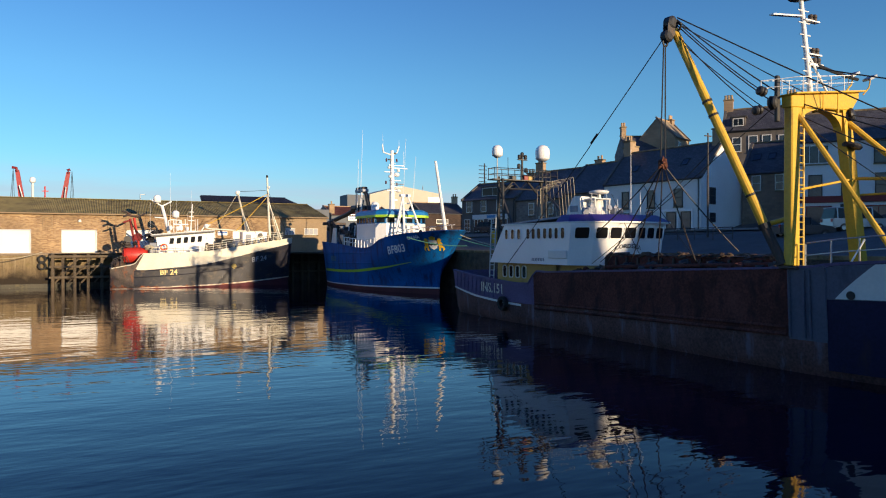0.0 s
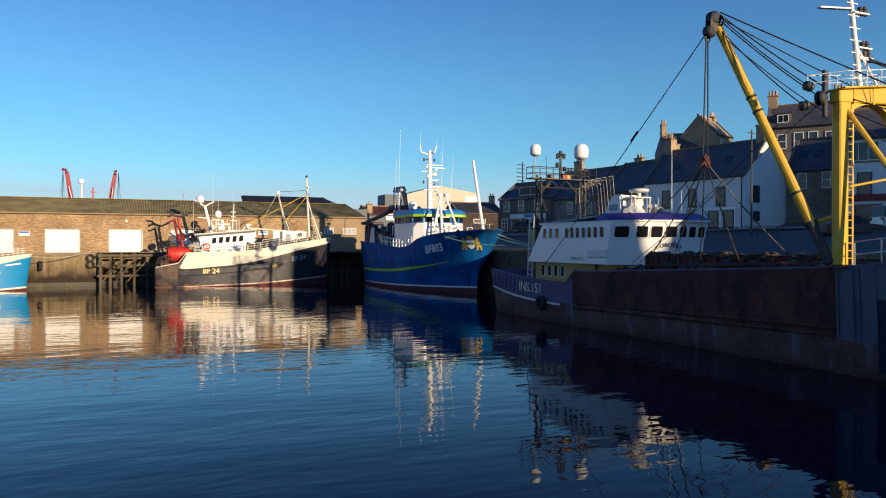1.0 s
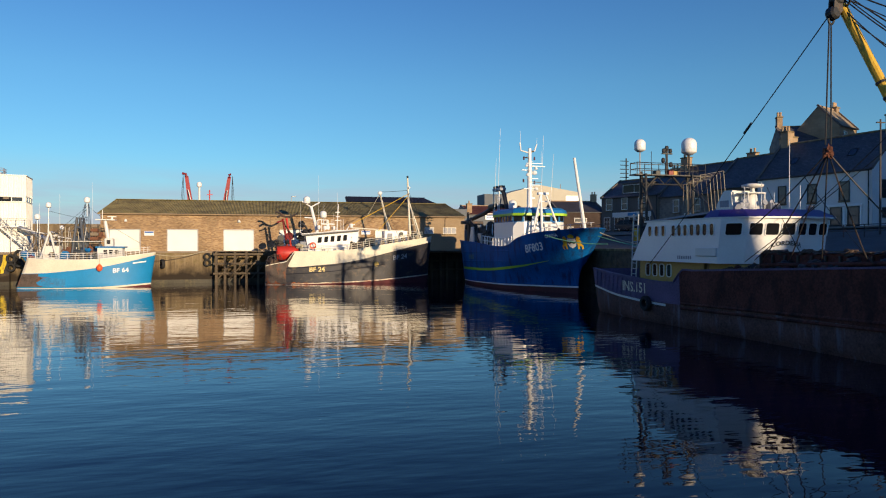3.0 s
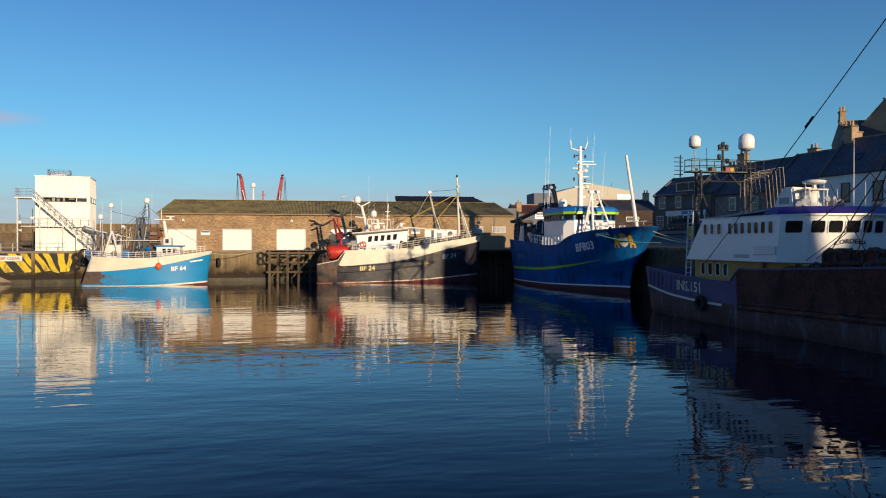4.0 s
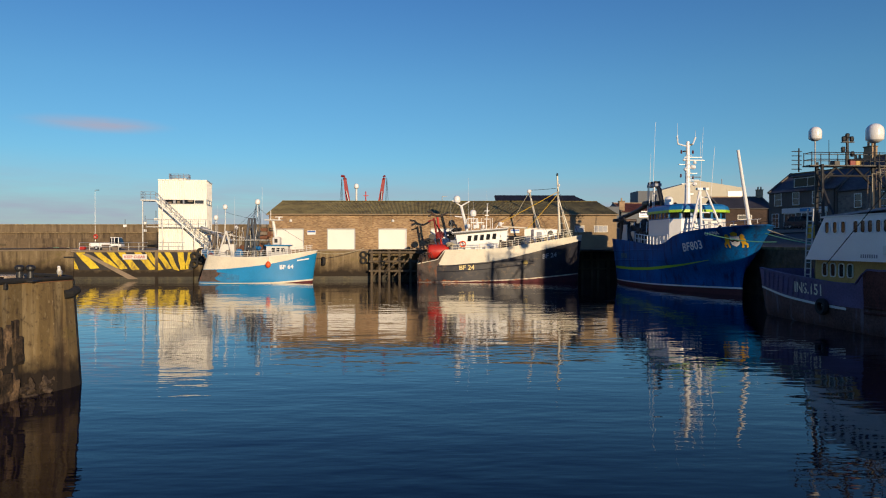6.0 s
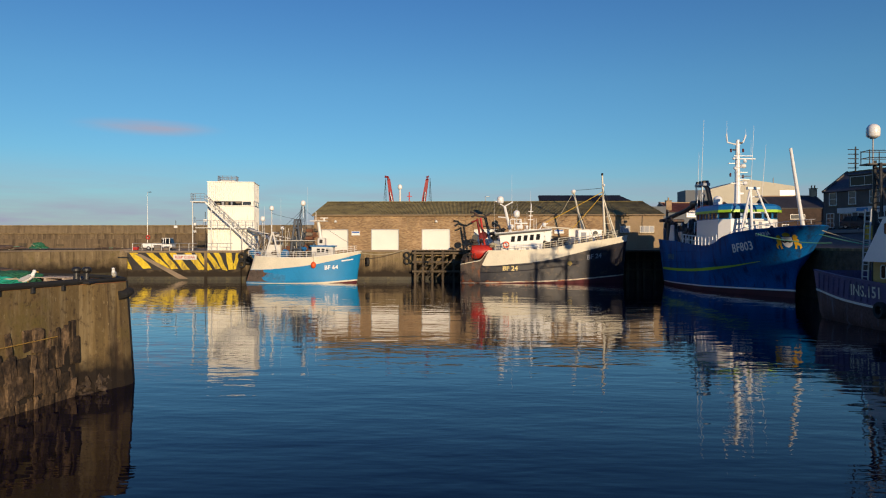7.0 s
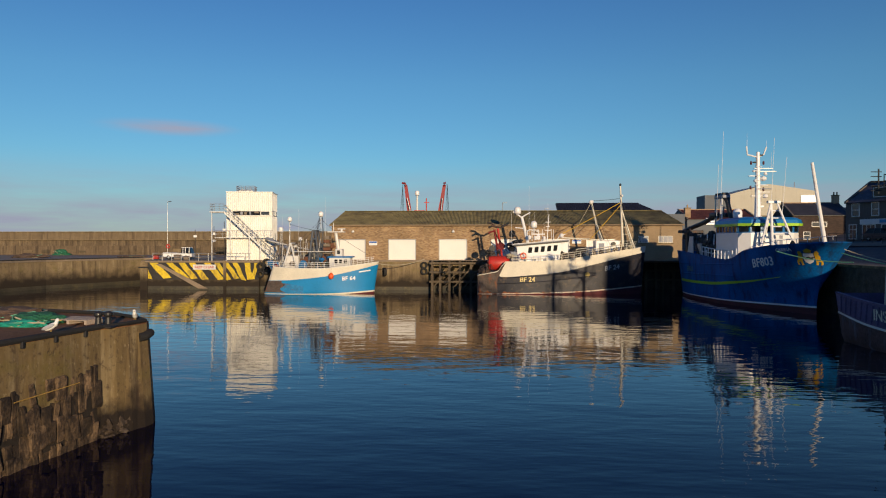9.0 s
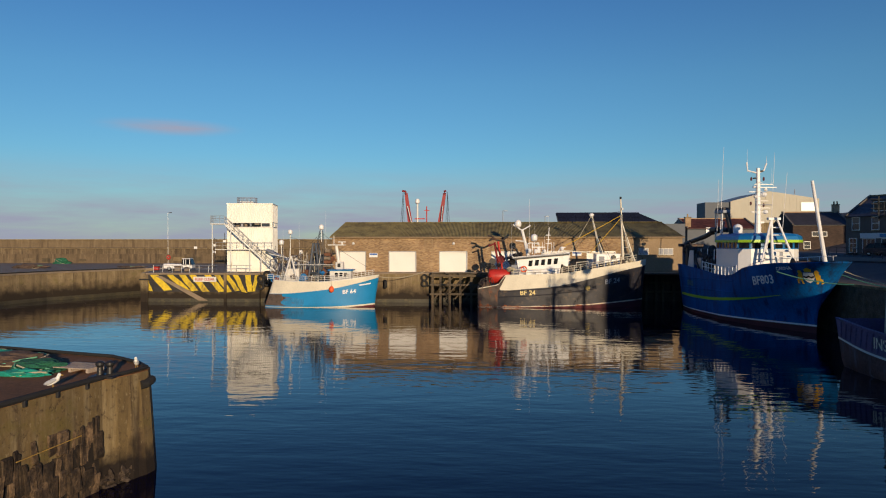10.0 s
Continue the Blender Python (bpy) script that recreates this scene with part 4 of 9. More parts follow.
    railing(boat, h.line(8.0, 16.0, lambda x: sheer(x / 26), -0.1, 8), 0.95, 2, 0.05, 0.8, CLEAN_WHITE, "side_rail")
    railing(boat, h.line(17.5, 26.9, lambda x: sheer(x / 27.3) + 0.08, -0.15, 20), 0.35, 1, 0.025, 1.0, CLEAN_WHITE, "bow_rail")
    # stern gear: gantry, folded deck crane, white bulwark plate and bins
    g = part("stern_gantry", box(1.2, 1.8, -2.9, -2.4, 5.0, 7.9, 0.05), DARK_STEEL, boat, "dark stern gantry")
    part("gantry_beam", box(1.0, 1.9, -3.1, -1.0, 7.6, 8.0, 0.08), DARK_STEEL, g)
    part("gantry_arm", box(0.2, 1.2, -3.4, -2.5, 7.7, 8.05, 0.06), DARK_STEEL, g)
    part("stern_plate", slab([(2.0, -3.0, 5.0), (3.8, -3.0, 5.0), (3.4, -2.9, 7.3), (2.5, -2.9, 7.3)], 0.1), WHITE, boat, "white stern bulwark plate")
    crane = part("deck_crane", lathe([(0.35, 4.3), (0.32, 8.0), (0.25, 8.4)], 12, (7.4, -1.4, 0)), BLACK, boat, "folded black knuckle crane")
    part("crane_arm", run([(9.6, -1.2, 8.9), (8.8, -1.3, 11.0), (8.4, -1.4, 11.45)], 0.24, 8), BLACK, crane)
    part("arm_head", box(6.6, 8.8, -1.8, -1.0, 11.3, 11.65, 0.06), GREY_DECK, crane)
    for x in (6.8, 7.6, 8.5):
        part("head_roller", lathe([(0.16, -0.3), (0.16, 0.3)], 10, (x, -1.4, 11.75), (0, 1, 0)), DARK_STEEL, crane)
    part("arm_post", tube((6.9, -1.8, 8.2), (6.9, -1.75, 11.4), 0.07), GALV, crane)
    part("arm_post", tube((8.4, -1.7, 8.2), (8.4, -1.7, 11.4), 0.07), CLEAN_WHITE, crane)
    part("crane_jib", run([(8.6, -1.2, 9.5), (6.8, -1.5, 9.65), (4.6, -1.9, 8.9), (0.3, -2.6, 8.0)], 0.26, 8), BLACK, crane)
    part("jib_sheath", box(5.6, 7.4, -2.0, -1.2, 9.3, 9.85, 0.15), BLACK, crane)
    part("hydraulic_ram", tube((7.4, -1.45, 8.4), (8.3, -1.45, 10.4), 0.1), GALV, crane)
    part("winch", lathe([(0.6, -0.9), (0.6, -0.8), (0.3, -0.78), (0.3, 0.78), (0.6, 0.8), (0.6, 0.9)], 16, (5.0, 0.3, 5.4), (0, 1, 0)), DARK_STEEL, boat)
    part("fish_bin", box(4.2, 5.2, -2.7, -1.9, 4.9, 6.5, 0.06), GALV, boat)
    part("net_drum", lathe([(1.0, -1.9), (1.0, -1.8), (0.6, -1.75), (0.6, 1.75), (1.0, 1.8), (1.0, 1.9)], 20, (3.0, 0.4, 5.4), (0, 1, 0)), DARK_STEEL, boat, "dark net drum")
    part("wound_net", lathe([(0.85, -1.7), (0.9, 0), (0.85, 1.7)], 20, (3.0, 0.4, 5.4), (0, 1, 0)), NET_DARK, boat)
    for k, (x, y, z, s) in enumerate(((1.0, -2.2, 6.6, 0.7), (2.2, -2.4, 7.3, 0.6), (4.8, -2.0, 6.5, 0.8), (5.6, -1.6, 7.2, 0.8), (7.6, -2.4, 5.9, 0.7), (0.8, -2.6, 7.3, 0.5), (3.4, -1.6, 7.0, 0.7), (6.6, -2.2, 6.4, 0.7))):
        part("trawl_gear", lumpy((x, y, z), (s, s * 0.7, s * 0.8), 70 + k, 3, 0.6), BLACK if k % 2 else DARK_STEEL, boat)
    for k in range(6):
        part("aft_pipe", tube((3.6 + 0.9 * k, -2.5, 5.0), (3.4 + 0.9 * k, -2.3, 7.2 + 0.3 * (k % 2)), 0.06), CLEAN_WHITE if k % 2 else BLACK, boat)
    part("aft_boom", tube((1.6, -2.2, 8.5), (8.6, -1.2, 9.6), 0.12), BLACK, boat)
    part("gantry_brace", tube((1.6, -2.6, 8.4), (5.0, -2.8, 5.3), 0.12), DARK_STEEL, boat)
    part("net_heap", lumpy((4.2, -1.0, 6.6), (0.9, 0.8, 0.6), 3), RED, boat, "red netting heap")
    return boat


def lumpy(c, size, seed=0, sub=3, amount=0.25):
    """A soft uneven heap."""
    bm = bmesh.new()
    bmesh.ops.create_icosphere(bm, subdivisions=sub, radius=1.0)
    for v in bm.verts:
        k = 1 + amount * noise.noise(v.co * 1.6 + Vector((seed * 7.1, seed * 3.3, 0))) + amount * 0.5 * noise.noise(v.co * 4.5 + Vector((0, seed * 5.0, 0)))
        v.co = Vector((c[0] + v.co.x * size[0] * k, c[1] + v.co.y * size[1] * k, c[2] + v.co.z * size[2] * k))
    return bm


def stem_spot(h, u, z, off):
    """A place on the starboard bow, set out square to the hull at the crest: u across it, towards the bow."""
    ref = h.spot(h.reach(CREST_Z) - CREST_BACK, CREST_Z, -1, 0.0)
    ahead = h.spot(ref.x + 0.2, CREST_Z, -1, 0.0) - h.spot(ref.x - 0.2, CREST_Z, -1, 0.0)
    t = Vector((ahead.x, ahead.y, 0)).normalized()
    n = Vector((-t.y, t.x, 0))
    near, far = -2.5, 2.5
    for _ in range(24):
        mid = (near + far) / 2
        p = ref + t * u + n * mid
        if -p.y > h.half(p.x, z):
            near = mid
        else:
            far = mid
    p = ref + t * u + n * near
    return Vector((p.x - n.x * off, p.y - n.y * off, z))


def stem_plate(h, pts, u0, z0, off):
    bm = bmesh.new()
    bm.faces.new([bm.verts.new((u, w, 0)) for u, w in pts])
    bmesh.ops.triangulate(bm, faces=bm.faces[:])
    bmesh.ops.subdivide_edges(bm, edges=bm.edges[:], cuts=3, use_grid_fill=True)
    for v in bm.verts:
        v.co = stem_spot(h, u0 + v.co.x * CREST_SIZE, z0 + v.co.y * CREST_TALL, off)
    return bm


CREST_U, CREST_Z, CREST_BACK, CREST_SIZE, CREST_TALL = 0.0, 5.35, 0.8, 0.98, 0.88


def shield_on_stem(h):
    return stem_plate(h, [(-0.42, 0.4), (-0.44, -0.1), (-0.3, -0.42), (0, -0.62), (0.3, -0.42), (0.44, -0.1), (0.42, 0.4)], CREST_U, CREST_Z, 0.03)


def chevron_on_stem(h):
    return stem_plate(h, [(-0.42, 0.1), (-0.2, 0.0), (0, 0.12), (0.2, 0.0), (0.42, 0.1), (0.42, -0.06), (0.2, -0.16), (0, -0.04), (-0.2, -0.16), (-0.42, -0.06)], CREST_U, CREST_Z, 0.045)


def crown_on_stem(h):
    return stem_plate(h, [(-0.28, 0.46), (0.28, 0.46), (0.34, 0.7), (0.16, 0.62), (0, 0.86), (-0.16, 0.62), (-0.34, 0.7)], CREST_U, CREST_Z, 0.03)


def supporter_on_stem(h, s):
    pts = [(0.48, 0.4), (0.6, 0.6), (0.78, 0.62), (0.9, 0.42), (0.8, 0.3), (0.92, 0.1), (0.86, -0.15), (1.0, -0.3), (0.98, -0.62), (0.8, -0.75), (0.86, -0.45), (0.7, -0.35), (0.62, -0.7), (0.46, -0.72), (0.52, -0.4), (0.5, -0.05)]
    pts = [(u * s, w) for u, w in pts]
    return stem_plate(h, pts if s > 0 else pts[::-1], CREST_U, CREST_Z, 0.03)


crested_trawler()


def slab_on_between(h, x0, x1, zlo, zhi, n=30, off=0.03):
    def place(i, j):
        x = max(0.0, x0 + (x1 - x0) * i / (n - 1))
        return h.spot(x, zlo(x) if j == 0 else zhi(x), -1, off)
    return grid(n, 2, place)


# ---- black and white trawler ----
def white_trawler():
    boat = thing("fishing_trawler", "black-hulled trawler with worn white topsides and rusty stern", "fishing boat", pose(-0.5, 93.5, 0, 0, 0, 0.8) @ Matrix.Scale(0.992, 4))
    sheer = curve((0, 2.45), (0.07, 2.75), (0.13, 3.15), (0.155, 4.15), (0.2, 4.22), (0.48, 4.45), (0.66, 5.05), (0.83, 5.65), (1, 6.25))
    h = Hull(22.5, 21.9, 5.9, sheer, 0.5, 0.9, (2.3, 0.6), (1.8, 0.8))
    edge = curve((0, 2.4), (0.11, 2.85), (0.13, 2.3), (0.3, 2.5), (0.48, 2.9), (0.65, 3.75), (0.83, 4.75), (1, 5.55))
    rusty, worn = curve((0, 0.0), (0.3, 0.1), (0.6, 0.3), (1, 0.95)), curve((0, 0.16), (0.3, 0.24), (0.6, 0.45), (1, 1.12))
    part("hull", h.shell([(level(-1.0), rusty, 0, 2), (rusty, worn, 1, 1), (worn, edge, 2, 6), (edge, sheer, 3, 4)], 60), [BOOT_RED, WATERLINE_RUST, BLACK_HULL, CREAM], boat, "worn black hull with cream-white topsides")

    def stern_skin(i, j):
        top = max(0.0, 3.55 * i / 11)
        z = 0.35 + (sheer(top / 22) - 0.38) * j / 7
        x = (2.6 + 0.5 * max(0.0, z - 2.0)) * i / 11
        return h.spot(x, min(z, sheer(x / 22) - 0.03), -1, 0.014)
    part("stern_plating", grid(12, 8, stern_skin), STERN_RUST, boat, "rust-streaked grey stern")
    rs = random.Random(12)
    for k in range(20):
        x, d = rs.uniform(0.0, 3.2) if k < 8 else rs.uniform(3.0, 17.0), rs.uniform(0.4, 1.3)
        low, up, ph = 0.08 + 0.018 * x, (rs.uniform(0.2, 0.7) if k < 8 else rs.uniform(0.06, 0.14)), rs.uniform(0, 6)
        part("rust_run", slab_on_between(h, x, x + d, lambda u: low, lambda u: low + 0.05 + up * abs(math.sin((u - x) / d * math.pi)) * (0.6 + 0.4 * math.sin(u * 7 + ph)), n=14, off=0.016), RUST_ORANGE if k % 2 else STERN_RUST, boat)
    part("deck", h.inside(lambda f: sheer(f) - 0.9), [CREAM, DECK], boat)
    part("cap_rail", h.cap(0.2, 0.08), CREAM, boat)
    for z0, x1 in ((1.35, 15.5), (2.1, 14.0)):
        part("rubbing_strake", run(h.line(2.6, x1, lambda x: z0 + 0.005 * x * x, 0.0, 24), 0.055), BLACK_HULL, boat)
    part("lettering", h.wrap(letters("BF 24", 0.88), 6.5, 1.95, off=0.03), HAZARD_CREAM, boat, "yellowed white registration letters")
    # grey letter colour carries the shade on the bow
    part("lettering", h.wrap(letters("BF 24", 0.88), 17.6, 3.5, off=0.03, shear=0.14), GULL_GREY, boat, "registration letters on the bow, greyed to stand for shade")
    part("emblem", h.wrap(disc(0.34), 14.3, 2.6, off=0.03), FADED_GOLD, boat, "faded gold emblem")
    for x, z in ((2.9, 1.55), (4.4, 1.45), (4.85, 1.45), (11.0, 2.0)):
        part("freeing_port", h.wrap(bar(0.28, 0.28), x, z, off=0.02), BLACK, boat)
    # wheelhouse: raked roof line, five raked windows, open shelter ahead of it
    w = 1.75
    bm = bmesh.new()
    lo = [(5.6, -w), (10.6, -w), (10.6, w), (5.6, w)]
    a = [bm.verts.new((x, y, 3.3)) for x, y in lo]
    b = [bm.verts.new((x, y, z)) for (x, y), z in zip([(5.1, -w), (11.2, -w), (11.2, w), (5.1, w)], (6.5, 7.0, 7.0, 6.5))]
    bm.faces.new(a[::-1])
    bm.faces.new(b)
    for i in range(4):
        bm.faces.new((a[i], a[(i + 1) % 4], b[(i + 1) % 4], b[i]))
    house = part("wheelhouse", bm, CLEAN_WHITE, boat, "white wheelhouse")
    part("roof", slab([(4.5, -w - 0.25, 6.55), (12.1, -w - 0.25, 7.2), (12.1, w + 0.25, 7.2), (4.5, w + 0.25, 6.55)], 0.12), GREY_DECK, house, "grey-edged sloping roof")
    part("roof_edge", slab([(4.6, -w - 0.12, 6.43), (12.0, -w - 0.12, 7.07), (12.0, -w - 0.12, 6.9), (4.9, -w - 0.12, 6.26)], 0.06), BLACK, house)
    part("roof_edge", run([(4.6, -w - 0.27, 6.58), (12.1, -w - 0.27, 7.23)], 0.05, 6), CLEAN_WHITE, house)
    for k in range(5):
        window(house, (6.95 + 0.83 * k, -w - 0.005, 5.8 + 0.07 * k), (1, 0, 0.07), 0.5, 0.76, CLEAN_WHITE, up=(0.12, 0, 0.99), t=0.06, depth=0.05, radius=0.06)
    part("shelter_side", slab([(11.0, -w, 6.95), (11.3, -w, 5.5), (11.9, -w, 5.4), (12.0, -w, 7.05)], 0.06), CLEAN_WHITE, house, "white wing of the wheelhouse shelter")
    part("doorway", box(10.62, 10.68, -1.2, 1.2, 3.6, 5.6), DARK_STEEL, house)
    part("casing", box(6.3, 10.2, -2.25, -1.76, 3.3, 4.85, 0.04), CLEAN_WHITE, house)
    for x in (7.2, 8.6, 9.6):
        part("casing_hatch", box(x, x + 0.45, -2.275, -2.25, 3.9, 4.6, 0.02), GREY_DECK, house)
    part("companion", box(11.2, 12.6, -1.2, 1.2, 3.6, 5.6, 0.05), DARK_STEEL, boat)
    part("lifebuoy", lathe_ring((6.0, -2.4, 5.05), (0, 1, 0), 0.36, 0.09), CRIMSON_ORANGE, boat, "orange lifebuoy on the rail")
    part("aft_casing", box(4.4, 5.5, -w + 0.2, w - 0.2, 3.6, 5.6, 0.06), GREY_DECK, boat, "grey casing abaft the wheelhouse")
    for k, (x, z, s) in enumerate(((4.6, 6.0, 0.5), (5.1, 6.8, 0.45), (4.3, 6.5, 0.35), (5.7, 7.0, 0.35))):
        part("deck_gear", lumpy((x, -0.9, z), (s, 0.5, s * 0.7), 150 + k, 3, 0.6), BLACK, boat)
    part("exhaust", run([(5.6, -0.6, 6.7), (5.2, -0.6, 7.6), (4.6, -0.6, 8.0)], 0.13, 8), BLACK, boat)
    # radar mast
    mast = part("radar_mast", run([(6.75, 0, 6.8), (6.45, 0, 8.2), (5.95, 0, 10.25)], 0.2, 8), CLEAN_WHITE, boat, "white radar mast with domes")
    part("mast_arm", tube((4.75, 0, 10.95), (5.95, 0, 10.2), 0.09), CLEAN_WHITE, mast)
    part("mast_arm", tube((5.95, 0, 10.2), (7.1, 0, 10.85), 0.09), CLEAN_WHITE, mast)
    part("mast_arm", tube((5.1, 0, 8.8), (6.3, 0, 8.7), 0.08), CLEAN_WHITE, mast)
    radome(mast, (5.4, 0, 11.1), 0.46)
    radome(mast, (7.55, -0.4, 9.2), 0.43, post=0.9)
    yoke = part("mast_yoke", run([(6.7, -0.4, 8.4), (7.0, -0.4, 8.5), (8.2, -0.4, 8.45)], 0.07, 6), CLEAN_WHITE, mast)
    for x, z in ((6.7, 7.1), (7.3, 7.0), (8.2, 7.1)):
        part("yoke_leg", tube((x, -0.4, z), (x, -0.4, 8.45), 0.06, seg=6), CLEAN_WHITE, yoke)
    part("radar_scanner", box(7.2, 9.0, -0.75, -0.55, 7.85, 8.0, 0.02), CLEAN_WHITE, mast)
    part("scanner_base", lathe([(0.25, 7.2), (0.28, 7.6), (0.12, 7.9)], 10, (8.1, -0.65, 0)), CLEAN_WHITE, mast)
    for x, z, s in ((6.9, 7.5, 0.25), (7.7, 7.4, 0.26), (8.9, 7.4, 0.2), (11.2, 7.75, 0.3)):
        part("light_pod", lathe([(s * 0.5, 0), (s * 0.8, 0.15), (s, 0.35), (s * 0.6, 0.55)], 10, (x, -0.8, z - 0.3)), CLEAN_WHITE, mast)
    part("pod_arm", run([(10.6, -0.6, 7.1), (11.0, -0.7, 7.8), (11.7, -0.7, 7.9)], 0.08, 6), CLEAN_WHITE, mast)
    lat = part("aerial_mast", tube((9.35, 0, 7.0), (9.6, 0, 10.6), 0.07, 0.05, 6), CLEAN_WHITE, boat, "thin white aerial mast")
    for z, s in ((8.4, 0.35), (8.9, 0.25), (9.5, 0.3)):
        part("aerial_bracket", box(9.45 - s, 9.5 + s, -0.08, 0.02, z, z + 0.09), CLEAN_WHITE, lat)
    for x in (8.7, 9.9, 10.2):
        part("short_aerial", tube((x, -0.2, 7.0), (x, -0.2, 8.6), 0.04, 0.03, 5), CLEAN_WHITE, lat)
    for x, hgt in ((4.55, 4.4), (6.9, 7.6), (7.6, 4.2), (9.4, 5.4), (8.9, 2.6)):
        whip(boat, (x, -0.6, 6.8), hgt)
    # net drum, red gallows
    drum = part("net_drum", lathe([(0.62, -1.45), (0.84, -1.3), (0.95, -0.9), (0.97, 0.0), (0.95, 0.9), (0.84, 1.3), (0.62, 1.45)], 26, (2.8, -1.0, 4.05), (1, 0, 0)), RED, boat, "big red net drum", smooth=True)
    for x in (1.55, 2.35, 3.3, 4.05):
        part("band", lathe_ring((x, -1.0, 4.05), (1, 0, 0), 0.93, 0.05), RED, drum)
    part("drum_stand", box(1.1, 1.35, -1.8, -0.2, 2.0, 4.0, 0.03), STERN_RUST, drum)
    part("drum_stand", box(4.25, 4.5, -1.8, -0.2, 2.6, 4.0, 0.03), STERN_RUST, drum)
    gal = part("gallows", tube((3.1, 0.4, 3.2), (2.3, 0.4, 8.6), 0.15), SHOP_RED, boat, "dull red stern gallows")
    part("gallows_leg", tube((3.6, 0.4, 3.2), (2.75, 0.4, 8.7), 0.15), RED, gal)
    for z in (5.6, 6.6, 7.6):
        part("gallows_rung", tube((3.1 - (z - 3.2) * 0.148, 0.4, z), (3.6 - (z - 3.2) * 0.155, 0.4, z), 0.08), RED, gal)
    part("gallows_head", run([(1.3, 0.4, 9.5), (1.9, 0.4, 9.4), (2.5, 0.4, 8.9), (3.2, 0.4, 8.8), (4.1, 0.4, 9.3)], 0.14), DARK_STEEL, gal)
    part("gallows_head", run([(1.5, 0.4, 8.8), (2.0, 0.4, 9.05), (2.6, 0.4, 8.9)], 0.16), DARK_STEEL, gal)
    part("gallows_arm", tube((2.3, 0.4, 8.4), (1.5, 0.3, 8.1), 0.1), SHOP_RED, gal)
    part("power_block", lathe([(0.45, -0.25), (0.26, -0.2), (0.26, 0.2), (0.45, 0.25)], 14, (2.0, 0.2, 6.0), (0, 1, 0)), BLACK, gal)
    part("power_block", lathe([(0.5, -0.2), (0.3, -0.15), (0.3, 0.15), (0.5, 0.2)], 14, (3.2, 0.2, 6.3), (0.2, 1, 0)), SHOP_RED, gal)
    part("net_pile", lumpy((0.9, -1.0, 2.9), (0.8, 1.2, 0.55), 5), NET_DARK, boat)
    for k, (x, z, s) in enumerate(((1.4, 5.6, 0.35), (2.0, 5.3, 0.4), (2.8, 5.5, 0.3), (4.7, 4.9, 0.4), (0.7, 3.4, 0.35))):
        part("trawl_gear", lumpy((x, -0.9, z), (s, 0.4, s * 0.8), 40 + k, 3, 0.6), DARK_STEEL if k % 2 else BLACK, boat)
    for k in range(5):
        part("warp", run(sag((2.4 + 0.1 * k, 0.2, 8.3 - 0.3 * k), (3.9 + 0.6 * k, -0.6, 5.0), 0.2, 6), 0.025, 5), WIRE, boat)
    for k in range(3):
        part("stern_rail", run([(0.1 + 0.45 * k, -2.4, 2.5), (0.35 + 0.45 * k, -2.35, 3.6), (1.1 + 0.35 * k, -2.3, 3.95), (1.5 + 0.3 * k, -2.3, 3.2)], 0.05), DARK_STEEL, boat)
    part("deck_net", lumpy((4.3, -1.7, 5.0), (0.55, 0.4, 0.3), 61, 3, 0.5), ROPE, boat)
    # foremast, derrick, yellow stays
    fm = part("foremast", tube((19.5, 0, 4.9), (19.1, 0, 14.4), 0.19, 0.11, 10), CREAM, boat, "cream foremast with backstays")
    part("mast_lamp", lathe([(0.13, 0), (0.15, 0.25), (0.08, 0.35)], 8, (19.1, 0, 14.35)), BLACK, fm)
    part("mast_lamp", lathe([(0.1, 0), (0.16, 0.2), (0.1, 0.3)], 8, (19.3, -0.2, 12.9)), CLEAN_WHITE, fm)
    for y in (-0.7, 0.7):
        part("mast_leg", tube((21.0, y, 5.6), (19.2, 0, 11.4), 0.1), CREAM, fm)
    for z in (7.0, 7.9, 8.8):
        f = (z - 5.6) / 5.8
        part("mast_rung", tube((19.4, 0, z), (21.0 - 1.8 * f, -0.7 + 0.7 * f, z), 0.045), CREAM, fm)
    dk = part("derrick", tube((16.9, 0.3, 5.4), (15.3, 0.3, 12.2), 0.15, 0.12), CREAM, boat, "cream cargo derrick")
    part("derrick_leg", tube((17.3, -0.8, 5.3), (16.05, 0.1, 9.2), 0.07), CREAM, dk)
    part("derrick_head", lathe([(0.12, -0.3), (0.26, -0.15), (0.26, 0.15), (0.1, 0.3)], 10, (15.3, 0.3, 12.25), (1, 0, 0.3)), CLEAN_WHITE, dk)
    part("boom", tube((11.4, 0.2, 7.45), (19.3, 0.2, 6.95), 0.1), CREAM, boat, "cream boom lying level")
    for a, b, m, r in (((19.2, 0, 12.2), (11.3, 0.2, 7.9), YELLOW, 0.045), ((19.2, 0, 11.9), (14.9, -0.6, 7.1), YELLOW, 0.04), ((15.3, 0.3, 12.2), (12.5, 0.2, 7.4), ROPE, 0.035), ((15.3, 0.3, 12.4), (19.15, 0, 12.7), BLACK, 0.03), ((19.1, 0, 12.8), (22.1, 0, 6.3), WIRE, 0.025), ((19.1, -0.1, 12.6), (20.4, -1.6, 5.9), WIRE, 0.025), ((15.3, 0.2, 12.0), (17.9, -1.8, 5.4), WIRE, 0.02)):
        part("stay", run(sag(a, b, 0.05, 4), r), m, boat)
    sh = part("fore_shelter", box(15.7, 18.9, -0.9, 1.3, 4.4, 7.05, 0.08), CLEAN_WHITE, boat, "white fish-handling shelter")
    part("vent_pipe", lathe([(0.26, -0.1), (0.3, 0.15)], 14, (18.0, -0.95, 6.6), (0, -1, 0)), BLACK, sh)
